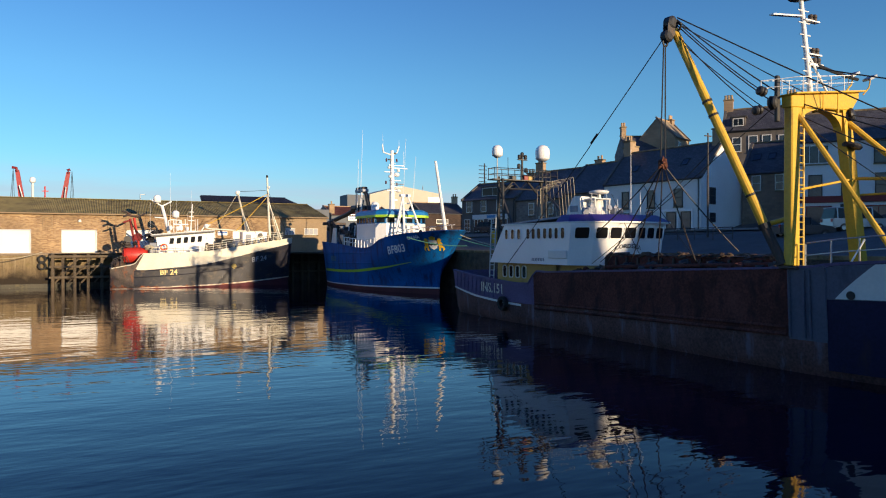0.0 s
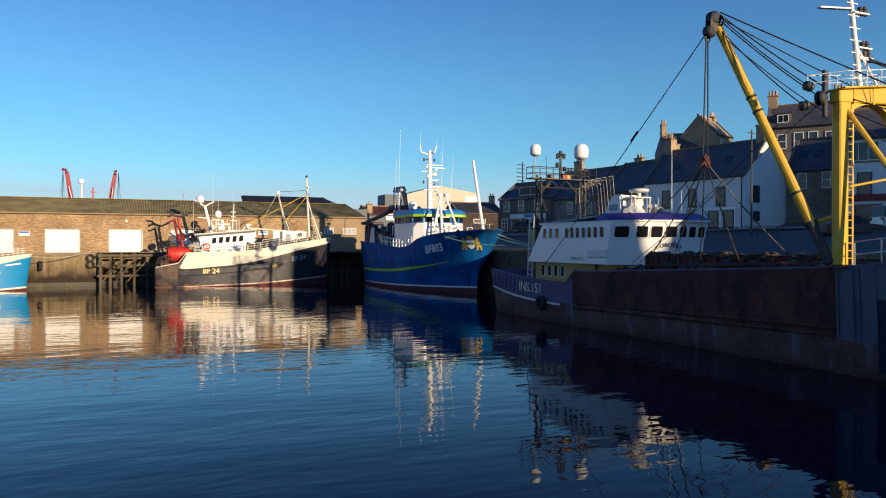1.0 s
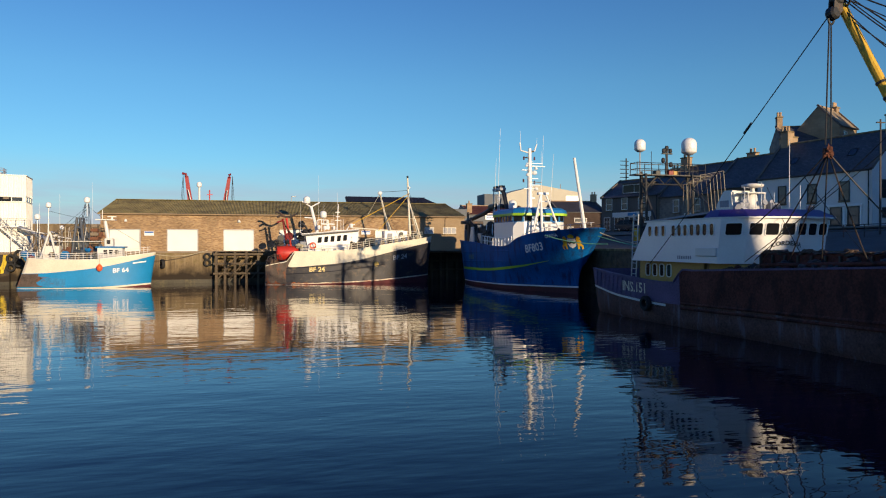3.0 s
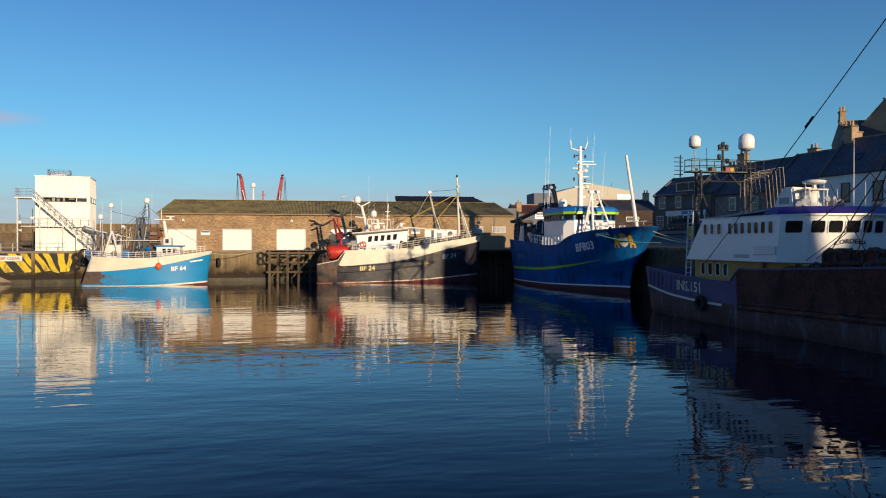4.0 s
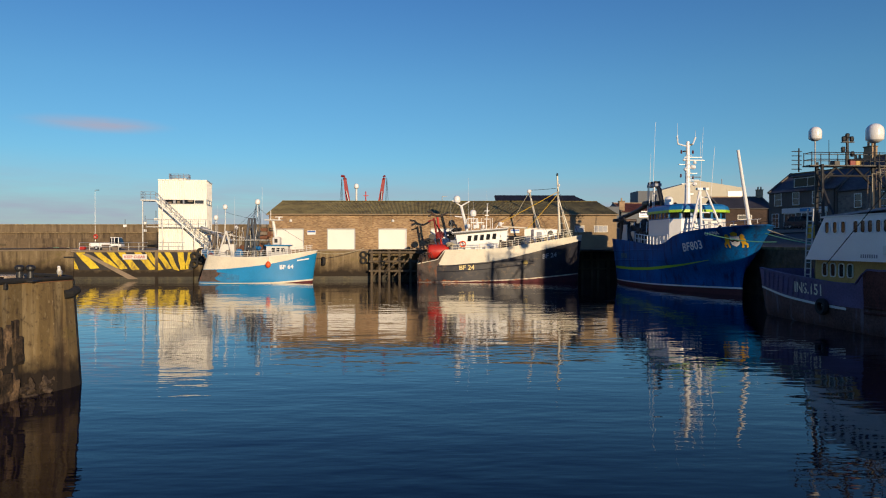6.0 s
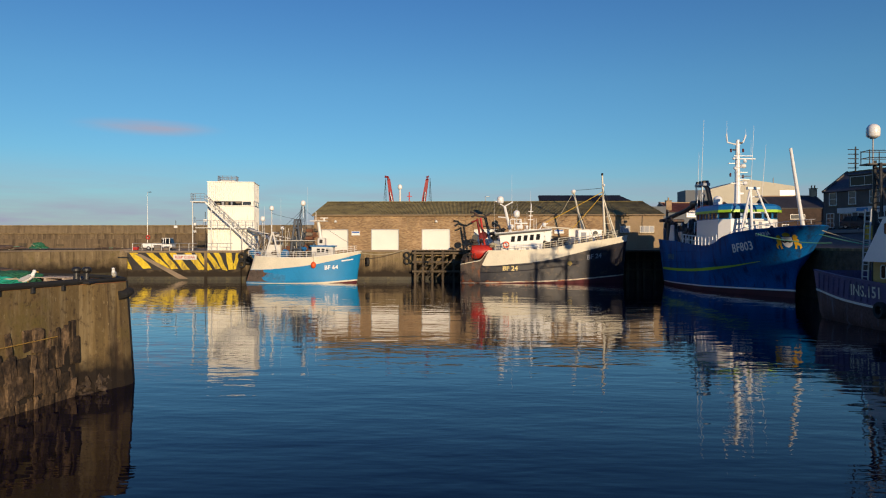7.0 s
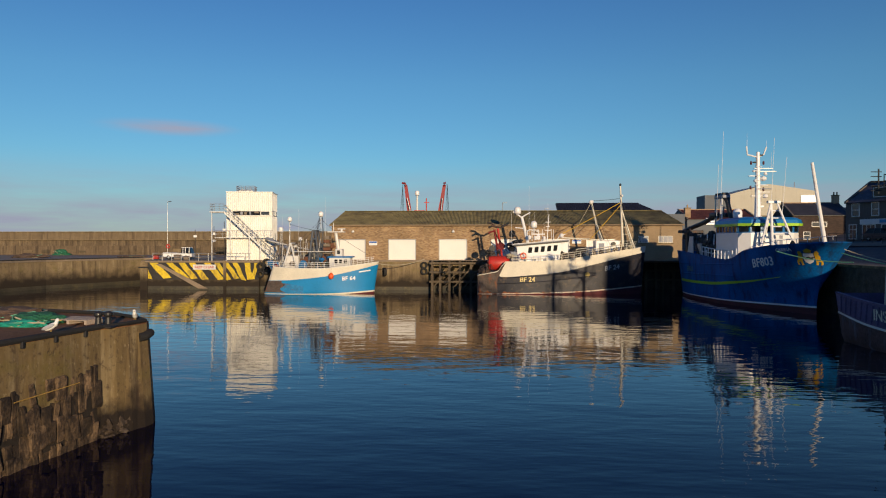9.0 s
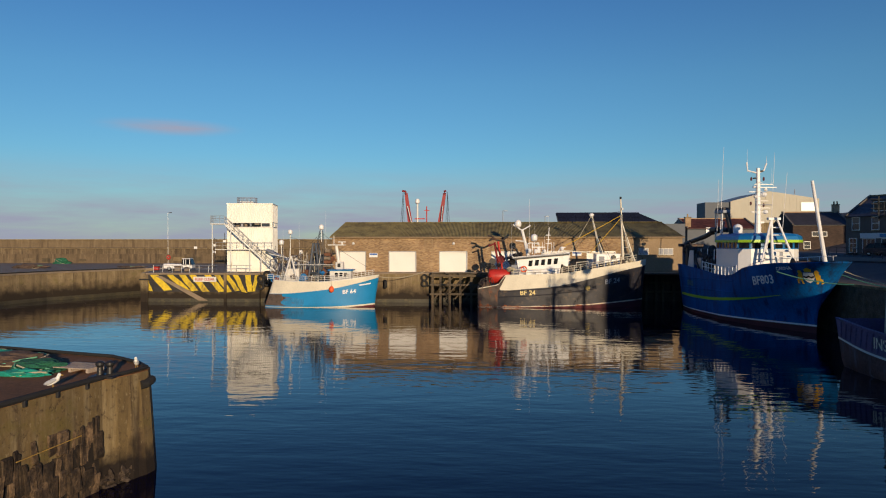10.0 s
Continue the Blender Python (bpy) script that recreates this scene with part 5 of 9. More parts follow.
    part("shelter_door", box(16.1, 16.8, -0.925, -0.9, 5.0, 6.7, 0.02), GREY_DECK, sh)
    part("low_casing", box(13.3, 15.5, -0.9, 1.2, 3.9, 5.2, 0.08), DARK_STEEL, boat)
    for k in range(9):
        x = 12.4 + 0.95 * k
        part("rail_gear", lumpy((x, -1.9 + 0.1 * (k % 3), sheer(x / 22) + 0.25), (0.3, 0.3, 0.32), 120 + k, 2, 0.6), (WOOD, DARK_STEEL, ROPE)[k % 3], boat)
    part("cargo_hook", run([(13.0, -1.6, 4.6), (13.0, -1.6, 5.9), (14.6, -1.6, 6.1), (14.6, -1.6, 5.0)], 0.06, 6), CREAM, boat)
    railing(boat, [h.spot(x, sheer(x / 22.3), -1, -0.1) for x in (11, 13, 15, 17, 19, 21)], 0.85, 3, 0.035, 0.8, CREAM, "side_rail")
    railing(boat, [h.spot(x, sheer(x / 22.3), -1, -0.1) for x in (4.6, 6, 8, 10, 11)], 0.75, 2, 0.035, 0.9, CREAM, "side_rail")
    return boat


def disc(r, n=16):
    bm = bmesh.new()
    bm.faces.new([bm.verts.new((r * math.cos(2 * math.pi * k / n), r * math.sin(2 * math.pi * k / n), 0)) for k in range(n)])
    return bm


def bar(w, h):
    bm = bmesh.new()
    bm.faces.new([bm.verts.new((x, y, 0)) for x, y in ((-w / 2, -h / 2), (w / 2, -h / 2), (w / 2, h / 2), (-w / 2, h / 2))])
    return bm


def lathe_ring(c, axis, r, t, seg=20):
    m = Matrix.Translation(c) @ Vector(axis).to_track_quat("Z", "Y").to_matrix().to_4x4()
    return run([m @ Vector((r * math.cos(2 * math.pi * k / seg), r * math.sin(2 * math.pi * k / seg), 0)) for k in range(seg)], t, 8, closed=True)


def slab_on(h, x0, x1, z0, ztop, n=12, rows=5):
    """A skin laid over part of the starboard side, round the transom."""
    def place(i, j):
        x = max(0.0, x0 + (x1 - x0) * i / (n - 1))
        z = z0 + (ztop(x) - z0) * j / (rows - 1)
        return h.spot(x, z, -1, 0.012)
    return grid(n, rows, place)


white_trawler()


# ---- small blue and cream boat ----
def small_boat():
    boat = thing("fishing_boat", "small sky-blue and cream fishing boat with rusty stern", "fishing boat", pose(-28.6, 92.2, 0, 0, 0, 0))
    sheer = curve((0, 3.55), (0.3, 3.35), (0.6, 3.4), (1, 4.15))
    h = Hull(15.0, 14.4, 5.0, sheer, 0.5, 0.86, (2.2, 0.62), (1.9, 0.75))
    edge, boot, line = curve((0, 1.75), (0.25, 1.85), (0.6, 2.4), (0.85, 3.2), (1, 3.85)), curve((0, -0.15), (0.6, -0.1), (1, 0.25)), curve((0, 0.04), (0.6, 0.1), (1, 0.44))
    part("hull", h.shell([(level(-0.9), boot, 0, 2), (boot, line, 1, 1), (line, edge, 2, 5), (edge, sheer, 3, 4)]), [BOOT_RED, CREAM, SKY_BLUE, CREAM], boat, "sky-blue hull with cream topsides")
    part("stern_plating", slab_on(h, -0.02, 5.4, 0.16, lambda x: 1.72 - 0.12 * x, 16, 6), BLUE_RUST, boat, "rust-run blue stern quarter")
    part("stern_plating", grid(14, 7, lambda i, j: h.spot(max(0.0, (3.0 - 0.9 * abs(math.sin(j * 2.3))) * i / 13), 0.2 + 1.52 * j / 6, -1, 0.022)), STERN_RUST, boat, "rust-brown stern quarter")
    part("deck", h.inside(lambda f: sheer(f) - 0.8), [CREAM, DECK], boat)
    part("cap_rail", h.cap(0.16, 0.07), WHITE, boat)
    for ob in boat.children:
        for v in ob.data.vertices:
            if v.co.x < 5.0:
                v.co.x += 0.36 * max(0.0, v.co.z) * (1 - v.co.x / 5.0)
    part("lettering", h.wrap(letters("BF 64", 0.74), 11.3, 2.05, off=0.03, shear=0.05), CLEAN_WHITE, boat, "white registration letters")
    part("lettering", h.wrap(bar(1.4, 0.16), 13.3, 3.0, off=0.03, shear=0.15), CLEAN_WHITE, boat, "small unreadable white name")
    w = 1.3
    house = part("wheelhouse", prism([(8.6, -w), (10.6, -w), (11.3, -w + 0.5), (11.3, w - 0.5), (10.6, w), (8.6, w)], 2.6, 4.75), WHITE, boat, "white forward wheelhouse")
    part("roof", prism([(8.4, -w - 0.15), (10.8, -w - 0.15), (11.6, -w + 0.4), (11.6, w - 0.4), (10.8, w + 0.15), (8.4, w + 0.15)], 4.75, 4.92), CAR_HOUSE_BLUE, house)
    for k in range(3):
        window(house, (9.5 + 0.62 * k, -w, 4.25), (1, 0, 0), 0.42, 0.5, WHITE, t=0.04, depth=0.04, radius=0.05)
    casing = part("funnel_casing", box(9.2, 10.2, -0.6, 0.6, 4.9, 5.9, 0.1), WHITE, boat, "white casing abaft the mast")
    part("vent", box(9.5, 9.9, -0.63, -0.59, 5.2, 5.7, 0.01), BLACK, casing)
    mast = part("radar_mast", tube((9.7, 0, 4.9), (9.2, 0, 8.1), 0.28, 0.2, 8), WHITE, boat, "white radar mast")
    part("mast_platform", box(8.2, 10.4, -0.6, 0.6, 8.1, 8.22), WHITE, mast)
    part("radar_scanner", box(9.5, 10.5, -0.2, 0.0, 8.5, 8.62), WHITE, mast)
    part("scanner_base", tube((10.0, -0.1, 8.2), (10.0, -0.1, 8.55), 0.14), WHITE, mast)
    part("mast_post", tube((8.9, 0, 8.2), (8.9, 0, 9.4), 0.05), WHITE, mast)
    for k in range(5):
        part("fish_tray", box(7.5 + 0.06 * k, 8.6 - 0.05 * k, -0.5, 0.7, 5.2 + 0.5 * k, 5.6 + 0.5 * k, 0.05), NET_BROWN if k % 2 else WOOD, boat)
    # dark net gantry amidships with domes
    g = part("net_gantry", tube((5.7, -1.2, 3.0), (6.3, -0.8, 8.4), 0.16), CLAD_GREY, boat, "dark blue steel gantry")
    for a, b in (((7.3, -1.2, 3.0), (6.6, -0.8, 8.4)), ((5.7, 1.2, 3.0), (6.3, 0.8, 8.4)), ((7.3, 1.2, 3.0), (6.6, 0.8, 8.4)), ((5.9, -1.1, 5.5), (7.1, -1.1, 5.5)), ((6.1, -0.9, 7.2), (6.9, -0.9, 7.2))):
        part("gantry_bar", tube(a, b, 0.14), CLAD_GREY, g)
    part("gantry_net", lumpy((6.5, -0.2, 5.3), (0.9, 0.8, 0.9), 9), CLAD_GREY, g, "dark net drawn up on the gantry")
    radome(g, (7.2, 0, 10.55), 0.33, post=1.6)
    for x, y in ((6.2, -0.6), (7.6, -0.6), (6.2, 0.6), (7.6, 0.6)):
        part("lattice_leg", tube((x, y, 5.5), (7.2 + (x - 6.9) * 0.25, y * 0.25, 10.1), 0.035, seg=5), CLAD_GREY, g)
    for k in range(7):
        z = 6.0 + 0.6 * k
        s = 1 - 0.75 * (z - 5.5) / 4.6
        part("lattice_bar", tube((7.0 - 0.7 * s, -0.6 * s, z), (7.0 + 0.7 * s, -0.6 * s, z + 0.35 * (k % 2)), 0.025, seg=5), CLAD_GREY, g)
    for k in range(6):
        part("halyard", run(sag((7.2, 0, 9.8 - 0.3 * k), (1.5 + 1.3 * k, -0.6, 4.6 + 0.3 * (k % 3)), 0.15, 6), 0.018, 4), WIRE, g)
    part("shelter_roof", box(3.6, 8.9, -1.3, 1.3, 5.5, 5.57), WHITE, boat)
    part("net_drum", lathe([(0.5, -1.0), (0.25, -0.95), (0.25, 0.95), (0.5, 1.0)], 18, (5.2, -0.6, 3.9), (0, 1, 0)), CAR_HOUSE_BLUE, boat, "blue net drum")
    part("drying_net", lumpy((5.3, -0.3, 4.4), (0.8, 0.7, 0.5), 4), NET_BROWN, boat)
    af = part("a_frame", tube((2.4, -1.6, 3.0), (3.4, -1.3, 6.6), 0.12), WHITE, boat, "white stern A-frame")
    for a, b in (((4.4, -1.6, 3.0), (3.5, -1.3, 6.6)), ((2.4, 1.6, 3.0), (3.4, 1.3, 6.6)), ((4.4, 1.6, 3.0), (3.5, 1.3, 6.6)), ((3.45, -1.4, 6.6), (3.45, 1.4, 6.6))):
        part("strut", tube(a, b, 0.11), WHITE, af)
    part("hatch_casing", box(2.6, 4.4, -1.0, 0.6, 2.7, 5.0, 0.06), WHITE, boat)
    part("winch", lathe([(0.5, -0.7), (0.25, -0.65), (0.25, 0.65), (0.5, 0.7)], 14, (1.2, -0.6, 3.6), (0, 1, 0)), CAR_HOUSE_BLUE, boat)
    for x, y, z, r in ((2.9, 0.3, 9.6, 0.3), (1.6, 0.6, 8.2, 0.32), (4.3, 0.5, 6.9, 0.24)):
        part("aft_post", tube((x, y, 3), (x, y, z), 0.05), GALV, boat)
        radome(boat, (x, y, z + 0.3), r)
    for k in range(11):
        part("aft_rigging", tube((0.6 + 0.6 * k, -0.9, 3.2), (1.2 + 0.45 * k, 0.2, 5.6 + 0.8 * (k * 7 % 5) / 2), 0.04), GALV if k % 2 else WOOD, boat)
    rs = random.Random(8)
    for k in range(14):
        x = rs.uniform(0.6, 7.6)
        part("rigging_rod", tube((x, rs.uniform(-1.4, 0.8), 3.1), (x + rs.uniform(-0.7, 0.9), rs.uniform(-0.8, 0.8), rs.uniform(5.0, 8.2)), 0.03, seg=5), (GALV, WHITE, WOOD, CLAD_GREY)[k % 4], boat)
    for k in range(7):
        part("deck_gear", lumpy((rs.uniform(0.8, 7.8), rs.uniform(-1.5, -0.6), rs.uniform(3.4, 4.8)), (rs.uniform(0.25, 0.55), 0.4, rs.uniform(0.2, 0.45)), 90 + k, 3, 0.6), (CLAD_GREY, CAR_HOUSE_BLUE, NET_DARK, WOOD, SHOP_RED)[k % 5], boat)
    for k in range(4):
        part("block_tackle", run(sag((1.0 + 1.6 * k, -0.5, 6.8 - 0.2 * k), (3.4 + 1.5 * k, -0.3, 5.0 + 0.9 * (k % 2)), 0.3, 6), 0.022, 5), WIRE, boat)
    part("aft_boom", tube((0.2, -0.5, 7.0), (5.5, 0.2, 5.8), 0.06), WHITE, boat)
    part("aft_boom", tube((0.2, 0.5, 6.2), (6.2, 0.3, 6.9), 0.07), WOOD, boat)
    for x, hgt in ((4.2, 6.0), (7.8, 7.5), (2.0, 5.0)):
        whip(boat, (x, 0, 5.2), hgt)
    railing(boat, [h.spot(x, sheer(x / 14.8), -1, -0.1) for x in (0.5, 3, 6, 9)], 0.75, 3, 0.035, 0.85, WHITE, "side_rail")
    railing(boat, [h.spot(x, sheer(x / 14.8), -1, -0.08) for x in (9, 11, 12.5, 13.6, 14.5)], 0.75, 3, 0.035, 0.5, WHITE, "bow_rail")
    # gear crowded amidships: barrels, nets, tackle and upright tubes
    rk = random.Random(19)
    for k in range(5):
        x = 4.6 + 0.8 * k
        part("barrel", lathe([(0.2, 0), (0.27, 0.1), (0.29, 0.35), (0.27, 0.62), (0.2, 0.72)], 12, (x, -0.9 + 0.3 * (k % 2), 3.2 + 0.9 * (k % 2))), (CAR_HOUSE_BLUE, CLAD_GREY, WHITE)[k % 3], boat)
    for k in range(8):
        part("hung_net", lumpy((rk.uniform(6.2, 8.8), rk.uniform(-0.7, 0.4), rk.uniform(4.4, 6.8)), (rk.uniform(0.2, 0.45), 0.3, rk.uniform(0.3, 0.7)), 400 + k, 3, 0.7), (NET_BROWN, CLAD_GREY, NET_DARK)[k % 3], boat)
    for k in range(12):
        x, y = rk.uniform(1.5, 9.0), rk.uniform(-1.2, 1.0)
        part("upright_tube", tube((x, y, 3.2), (x + rk.uniform(-0.15, 0.15), y, rk.uniform(4.8, 7.6)), rk.uniform(0.025, 0.05), seg=6), (WHITE, GALV, ROPE)[k % 3], boat)
    for a, b in (((1.2, -1.3, 4.2), (1.2, 1.3, 4.2)), ((3.45, -1.3, 6.5), (7.0, -0.6, 8.0)), ((3.4, -1.3, 6.6), (0.6, -0.4, 4.2)), ((2.9, 0.3, 9.2), (7.2, 0, 8.2)), ((9.3, 0, 7.8), (14.4, 0, 4.6)), ((7.2, 0, 9.9), (9.2, 0, 8.2))):
        part("stay", run(sag(a, b, 0.06, 5), 0.02, 5), WIRE, boat)
    p = h.spot(9.1, 2.4, -1, 0.3)
    buoy = part("fender_buoy", lathe([(0.05, -0.42), (0.25, -0.3), (0.36, 0), (0.25, 0.3), (0.06, 0.45)], 14, p), CRIMSON_ORANGE, boat, "orange fender buoy on a rope", smooth=True)
    part("buoy_rope", tube(p + Vector((0, 0, 0.4)), (9.1, p.y + 0.25, 3.9), 0.02), ROPE, buoy)
    return boat


small_boat()


# ---- beam trawler alongside ----
def beam_trawler():
    boat = thing("beam_trawler", "rusty purple beam trawler with white wheelhouse and yellow gantry", "fishing boat", pose(28.06, 49.3, 0, 0, 0, -87.5))
    sheer = curve((0, 3.3), (0.1, 2.95), (0.26, 2.75), (0.275, 3.5), (0.3, 3.55), (0.6, 4.1), (0.745, 4.4), (0.755, 4.5), (0.9, 5.0), (1, 6.2))
    h = Hull(42.0, 39.5, 8.1, sheer, 0.72, 1.05, (2.4, 0.62), (2.0, 0.75), run_in=0.12)
    strake = curve((0, 1.88), (0.1, 1.38), (0.26, 1.15), (0.5, 1.55), (1, 2.2))
    over = curve((0, 2.08), (0.1, 1.58), (0.26, 1.4), (0.5, 1.85), (1, 2.6))
    part("hull", h.shell([(level(-1.5), strake, 0, 5), (strake, over, 0, 1), (over, sheer, 1, 6)], 90), [GREY_STREAK, PURPLE], boat, "streaked dark hull with faded purple stern")
    part("side_plating", slab_on(h, 11.1, 29.35, 1.55, lambda x: sheer(x / 41) - 0.02, 60, 6), RUST_PLATE, boat, "rusted brown side plating")
    part("gantry_housing", slab_on(h, 29.4, 31.0, 1.4, lambda x: sheer(x / 41) - 0.02, 8, 8), BOW_GREY, boat, "scraped blue plating beside the gantry")
    for x in (29.45, 30.1, 30.35, 31.0):
        part("housing_rib", run([h.spot(x, 1.5, -1, 0.05), h.spot(x, sheer(x / 41) - 0.1, -1, 0.05)], 0.05), BOW_GREY, boat)
    part("upper_bow", slab_on_between(h, 31.05, 41.4, lambda x: 3.17 + 0.03 * (x - 32), lambda x: sheer(x / 41.5) - 0.03, off=0.042), BOW_GREY, boat, "grey-blue upper bow")
    part("bow_plating", slab_on(h, 31.0, 41.6, 0.3, lambda x: sheer(x / 41.5) - 0.02, 40, 8), NAVY, boat, "navy blue bow plating")
    part("bow_flash", slab_on_between(h, 31.4, 41.4, lambda x: 3.2 + 0.03 * (x - 32), lambda x: min(sheer(x / 41.5) - 0.04, 3.2 + 0.95 * (x - 31.4) ** 0.9), n=60, off=0.055), WHITE, boat, "pale blue-grey bow flash")
    part("white_line", slab_on_between(h, 0.0, 9.6, lambda x: strake(x / 41) + 0.05, lambda x: strake(x / 41) + 0.2), WHITE, boat, "white line below the stern bulwark")
    for z0, z1 in ((1.5, 1.9), (1.2, 1.6)):
        part("rubbing_strake", run(h.line(11.2, 29.3, lambda x: z0 + (z1 - z0) * (x - 11) / 20, 0.02, 40), 0.09), RUST_PLATE, boat)
    for k in range(10):
        x = 0.5 + 0.62 * k
        part("bulwark_rib", run([h.spot(x, over(x / 41) + 0.1, -1, 0.02), h.spot(x + 0.25, sheer(x / 41) - 0.1, -1, 0.02)], 0.05), PURPLE, boat)
    part("deck", h.inside(lambda f: sheer(f) - (1.1 if f < 0.27 else 0.5)), [PURPLE, DECK], boat)
    part("cap_rail", h.cap(0.2, 0.08, 90), PURPLE, boat)
    part("lettering", h.wrap(letters("INS.151", 0.95), 6.0, 2.2, off=0.05, shear=-0.02), CREAM, boat, "cream registration letters on the stern quarter")
    f = part("tyre_fender", tyre_at(h.spot(7.6, 1.25, -1, 0.2), (0, 1, 0), 0.5), RUBBER, boat, "black tyre fender hung at the stern")
    # after deckhouse, ochre, with four windows
    dh = part("deckhouse", prism([(5.6, -3.2), (12.5, -3.2), (12.5, 3.2), (5.6, 3.2)], 1.9, 4.2), YELLOW_HOUSE, boat, "ochre deckhouse under the bridge")
    for k in range(4):
        window(dh, (6.6 + 0.8 * k, -3.2, 3.45), (1, 0, 0), 0.42, 0.75, WHITE, t=0.06, depth=0.06, radius=0.12)
    part("deckhouse", box(12.5, 17.0, -3.0, 3.0, 2.5, 4.0), YELLOW_HOUSE, boat, "ochre deckhouse under the bridge")
    # bridge: long white side, wide raked front
    w = 3.75
    low = [(5.4, -w), (14.35, -w), (15.45, -w + 0.95), (16.05, 0), (15.65, w - 1.2), (14.8, w - 0.5), (5.4, w - 0.5)]
    top = [(7.3, -w), (14.75, -w), (15.85, -w + 0.95), (16.45, 0), (16.05, w - 1.2), (15.2, w - 0.5), (7.3, w - 0.5)]
    bm = bmesh.new()
    a, b = [bm.verts.new((x, y, 4.05)) for x, y in low], [bm.verts.new((x, y, 6.62)) for x, y in top]
    bm.faces.new(a[::-1])
    bm.faces.new(b)
    for i in range(len(a)):
        j = (i + 1) % len(a)
        bm.faces.new((a[i], a[j], b[j], b[i]))
    house = part("wheelhouse", bm, CLEAN_WHITE, boat, "white bridge with a band of windows")
    eave = [(7.0, -w - 0.05), (14.5, -w - 0.05), (15.95, -w + 0.85), (16.7, 0), (16.4, w - 1.0), (15.5, w - 0.1), (7.0, w - 0.25)]
    part("rain_edge", prism(eave, 6.62, 6.72), WHITE, house)
    bm = bmesh.new()
    rim = [(13.2, -w - 0.02)] + eave[1:6] + [(13.2, w - 0.25)]
    a, b = [bm.verts.new((x, y, 6.72)) for x, y in rim], [bm.verts.new((13.2 + (x - 13.2) * 0.72, y * 0.88, 7.16)) for x, y in rim]
    bm.faces.new(b)
    for i in range(len(a)):
        j = (i + 1) % len(a)
        bm.faces.new((a[i], a[j], b[j], b[i]))
    part("brow", bm, CAP_BLUE, house, "violet-blue sloping brow over the bridge windows")
    for y in (-2.5, 0.9):
        part("brow_fin", slab([(15.9, y, 6.76), (15.9, y + 0.3, 6.76), (14.6, y + 0.5, 7.3), (14.6, y + 0.2, 7.3)], 0.08), WHITE, house)
    part("roof", slab([(7.0, -w + 0.05, 6.74), (13.3, -w + 0.3, 7.1), (13.3, w - 0.5, 7.1), (7.0, w - 0.3, 6.74)], 0.12), GREY_DECK, house)

    def on_side(x, z):
        return (x, -w, z)
    for k, x in enumerate((7.65, 8.4, 9.15, 10.25, 10.85, 11.45, 12.1, 12.7, 13.3, 13.95)):
        window(house, on_side(x, 6.02), (1, 0, 0), 0.36, 0.66, CLEAN_WHITE, t=0.05, depth=0.05, radius=0.12)

    def front(i, f, z):
        t = (z - 4.05) / 2.57
        p = Vector((*low[i], 0)).lerp(Vector((*low[i + 1], 0)), f)
        q = Vector((*top[i], 0)).lerp(Vector((*top[i + 1], 0)), f)
        p = p.lerp(q, t)
        return Vector((p.x, p.y, z))
    for i, n in ((1, 1), (2, 3), (3, 3), (4, 1)):
        for k in range(n):
            fm = (k + 0.5) / n
            o, r = front(i, fm, 6.02), front(i, 1, 6.02) - front(i, 0, 6.02)
            up = (front(i, fm, 6.5) - front(i, fm, 5.5)).normalized()
            window(house, o, r, min(0.85, r.length / n - 0.2), 0.66, CLEAN_WHITE, up=up, t=0.05, depth=0.05, radius=0.1)
    # arched name round the front
    bm = letters("CORDELIA", 0.34)
    bmesh.ops.subdivide_edges(bm, edges=[e for e in bm.edges if e.calc_length() > 0.15], cuts=1)
    for v in bm.verts:
        y, z = -0.5 + v.co.x * 1.1, 5.22 + v.co.y - 0.2 * v.co.x**2
        x = max(p.x + (q.x - p.x) * (y - p.y) / (q.y - p.y) for p, q in ((front(2, 0, z), front(2, 1, z)), (front(3, 0, z), front(3, 1, z))) if min(p.y, q.y) - 0.01 <= y <= max(p.y, q.y) + 0.01)
        v.co = (x + (0.1 if y > -0.1 else 0.05), y, z)
    part("lettering", bm, BLACK, house, "dark arched lettering on the bridge front")
    for k in range(8):
        part("lettering", on_wall(bar(0.11, 0.2), (10.7 + 0.18 * k, -w - 0.012, 4.35), (1, 0, 0)), GREY_DECK, house)
    part("side_recess", box(12.5, 14.4, -w - 0.1, -w + 0.3, 4.45, 4.95, 0.04), WHITE, house)
    # radar stand on the roof
    rd = part("radar_stand", lathe([(0.75, 7.0), (0.62, 7.4), (0.5, 7.9), (0.46, 8.3)], 14, (12.3, 0.2, 0)), WHITE, boat, "white radar stand", smooth=True)
    part("radar_scanner", lathe([(0.2, 8.62), (0.62, 8.68), (0.66, 8.82), (0.3, 8.9)], 18, (12.5, 0.3, 0)), WHITE, rd, smooth=True)
    part("stand_bracket", tube((12.5, 0.3, 8.3), (12.5, 0.3, 8.7), 0.12), WHITE, rd)
    part("stand_platform", box(11.6, 13.0, -0.5, 0.9, 8.26, 8.34, 0.02), WHITE, rd)
    for x, y in ((12.95, -0.4), (12.95, 0.8), (11.7, -0.4)):
        part("stand_post", tube((x, y, 7.0), (x, y, 8.3), 0.05, seg=6), WHITE, rd)
    bm = bmesh.new()
    fair = [[bm.verts.new((x, y, z)) for x, z in ((10.2, 7.0), (12.2, 7.0), (12.0, 8.5), (11.1, 8.55), (10.6, 7.7))] for y in (-0.8, 1.1)]
    bm.faces.new(fair[0])
    bm.faces.new(fair[1][::-1])
    for i in range(5):
        j = (i + 1) % 5
        bm.faces.new((fair[0][j], fair[0][i], fair[1][i], fair[1][j]))
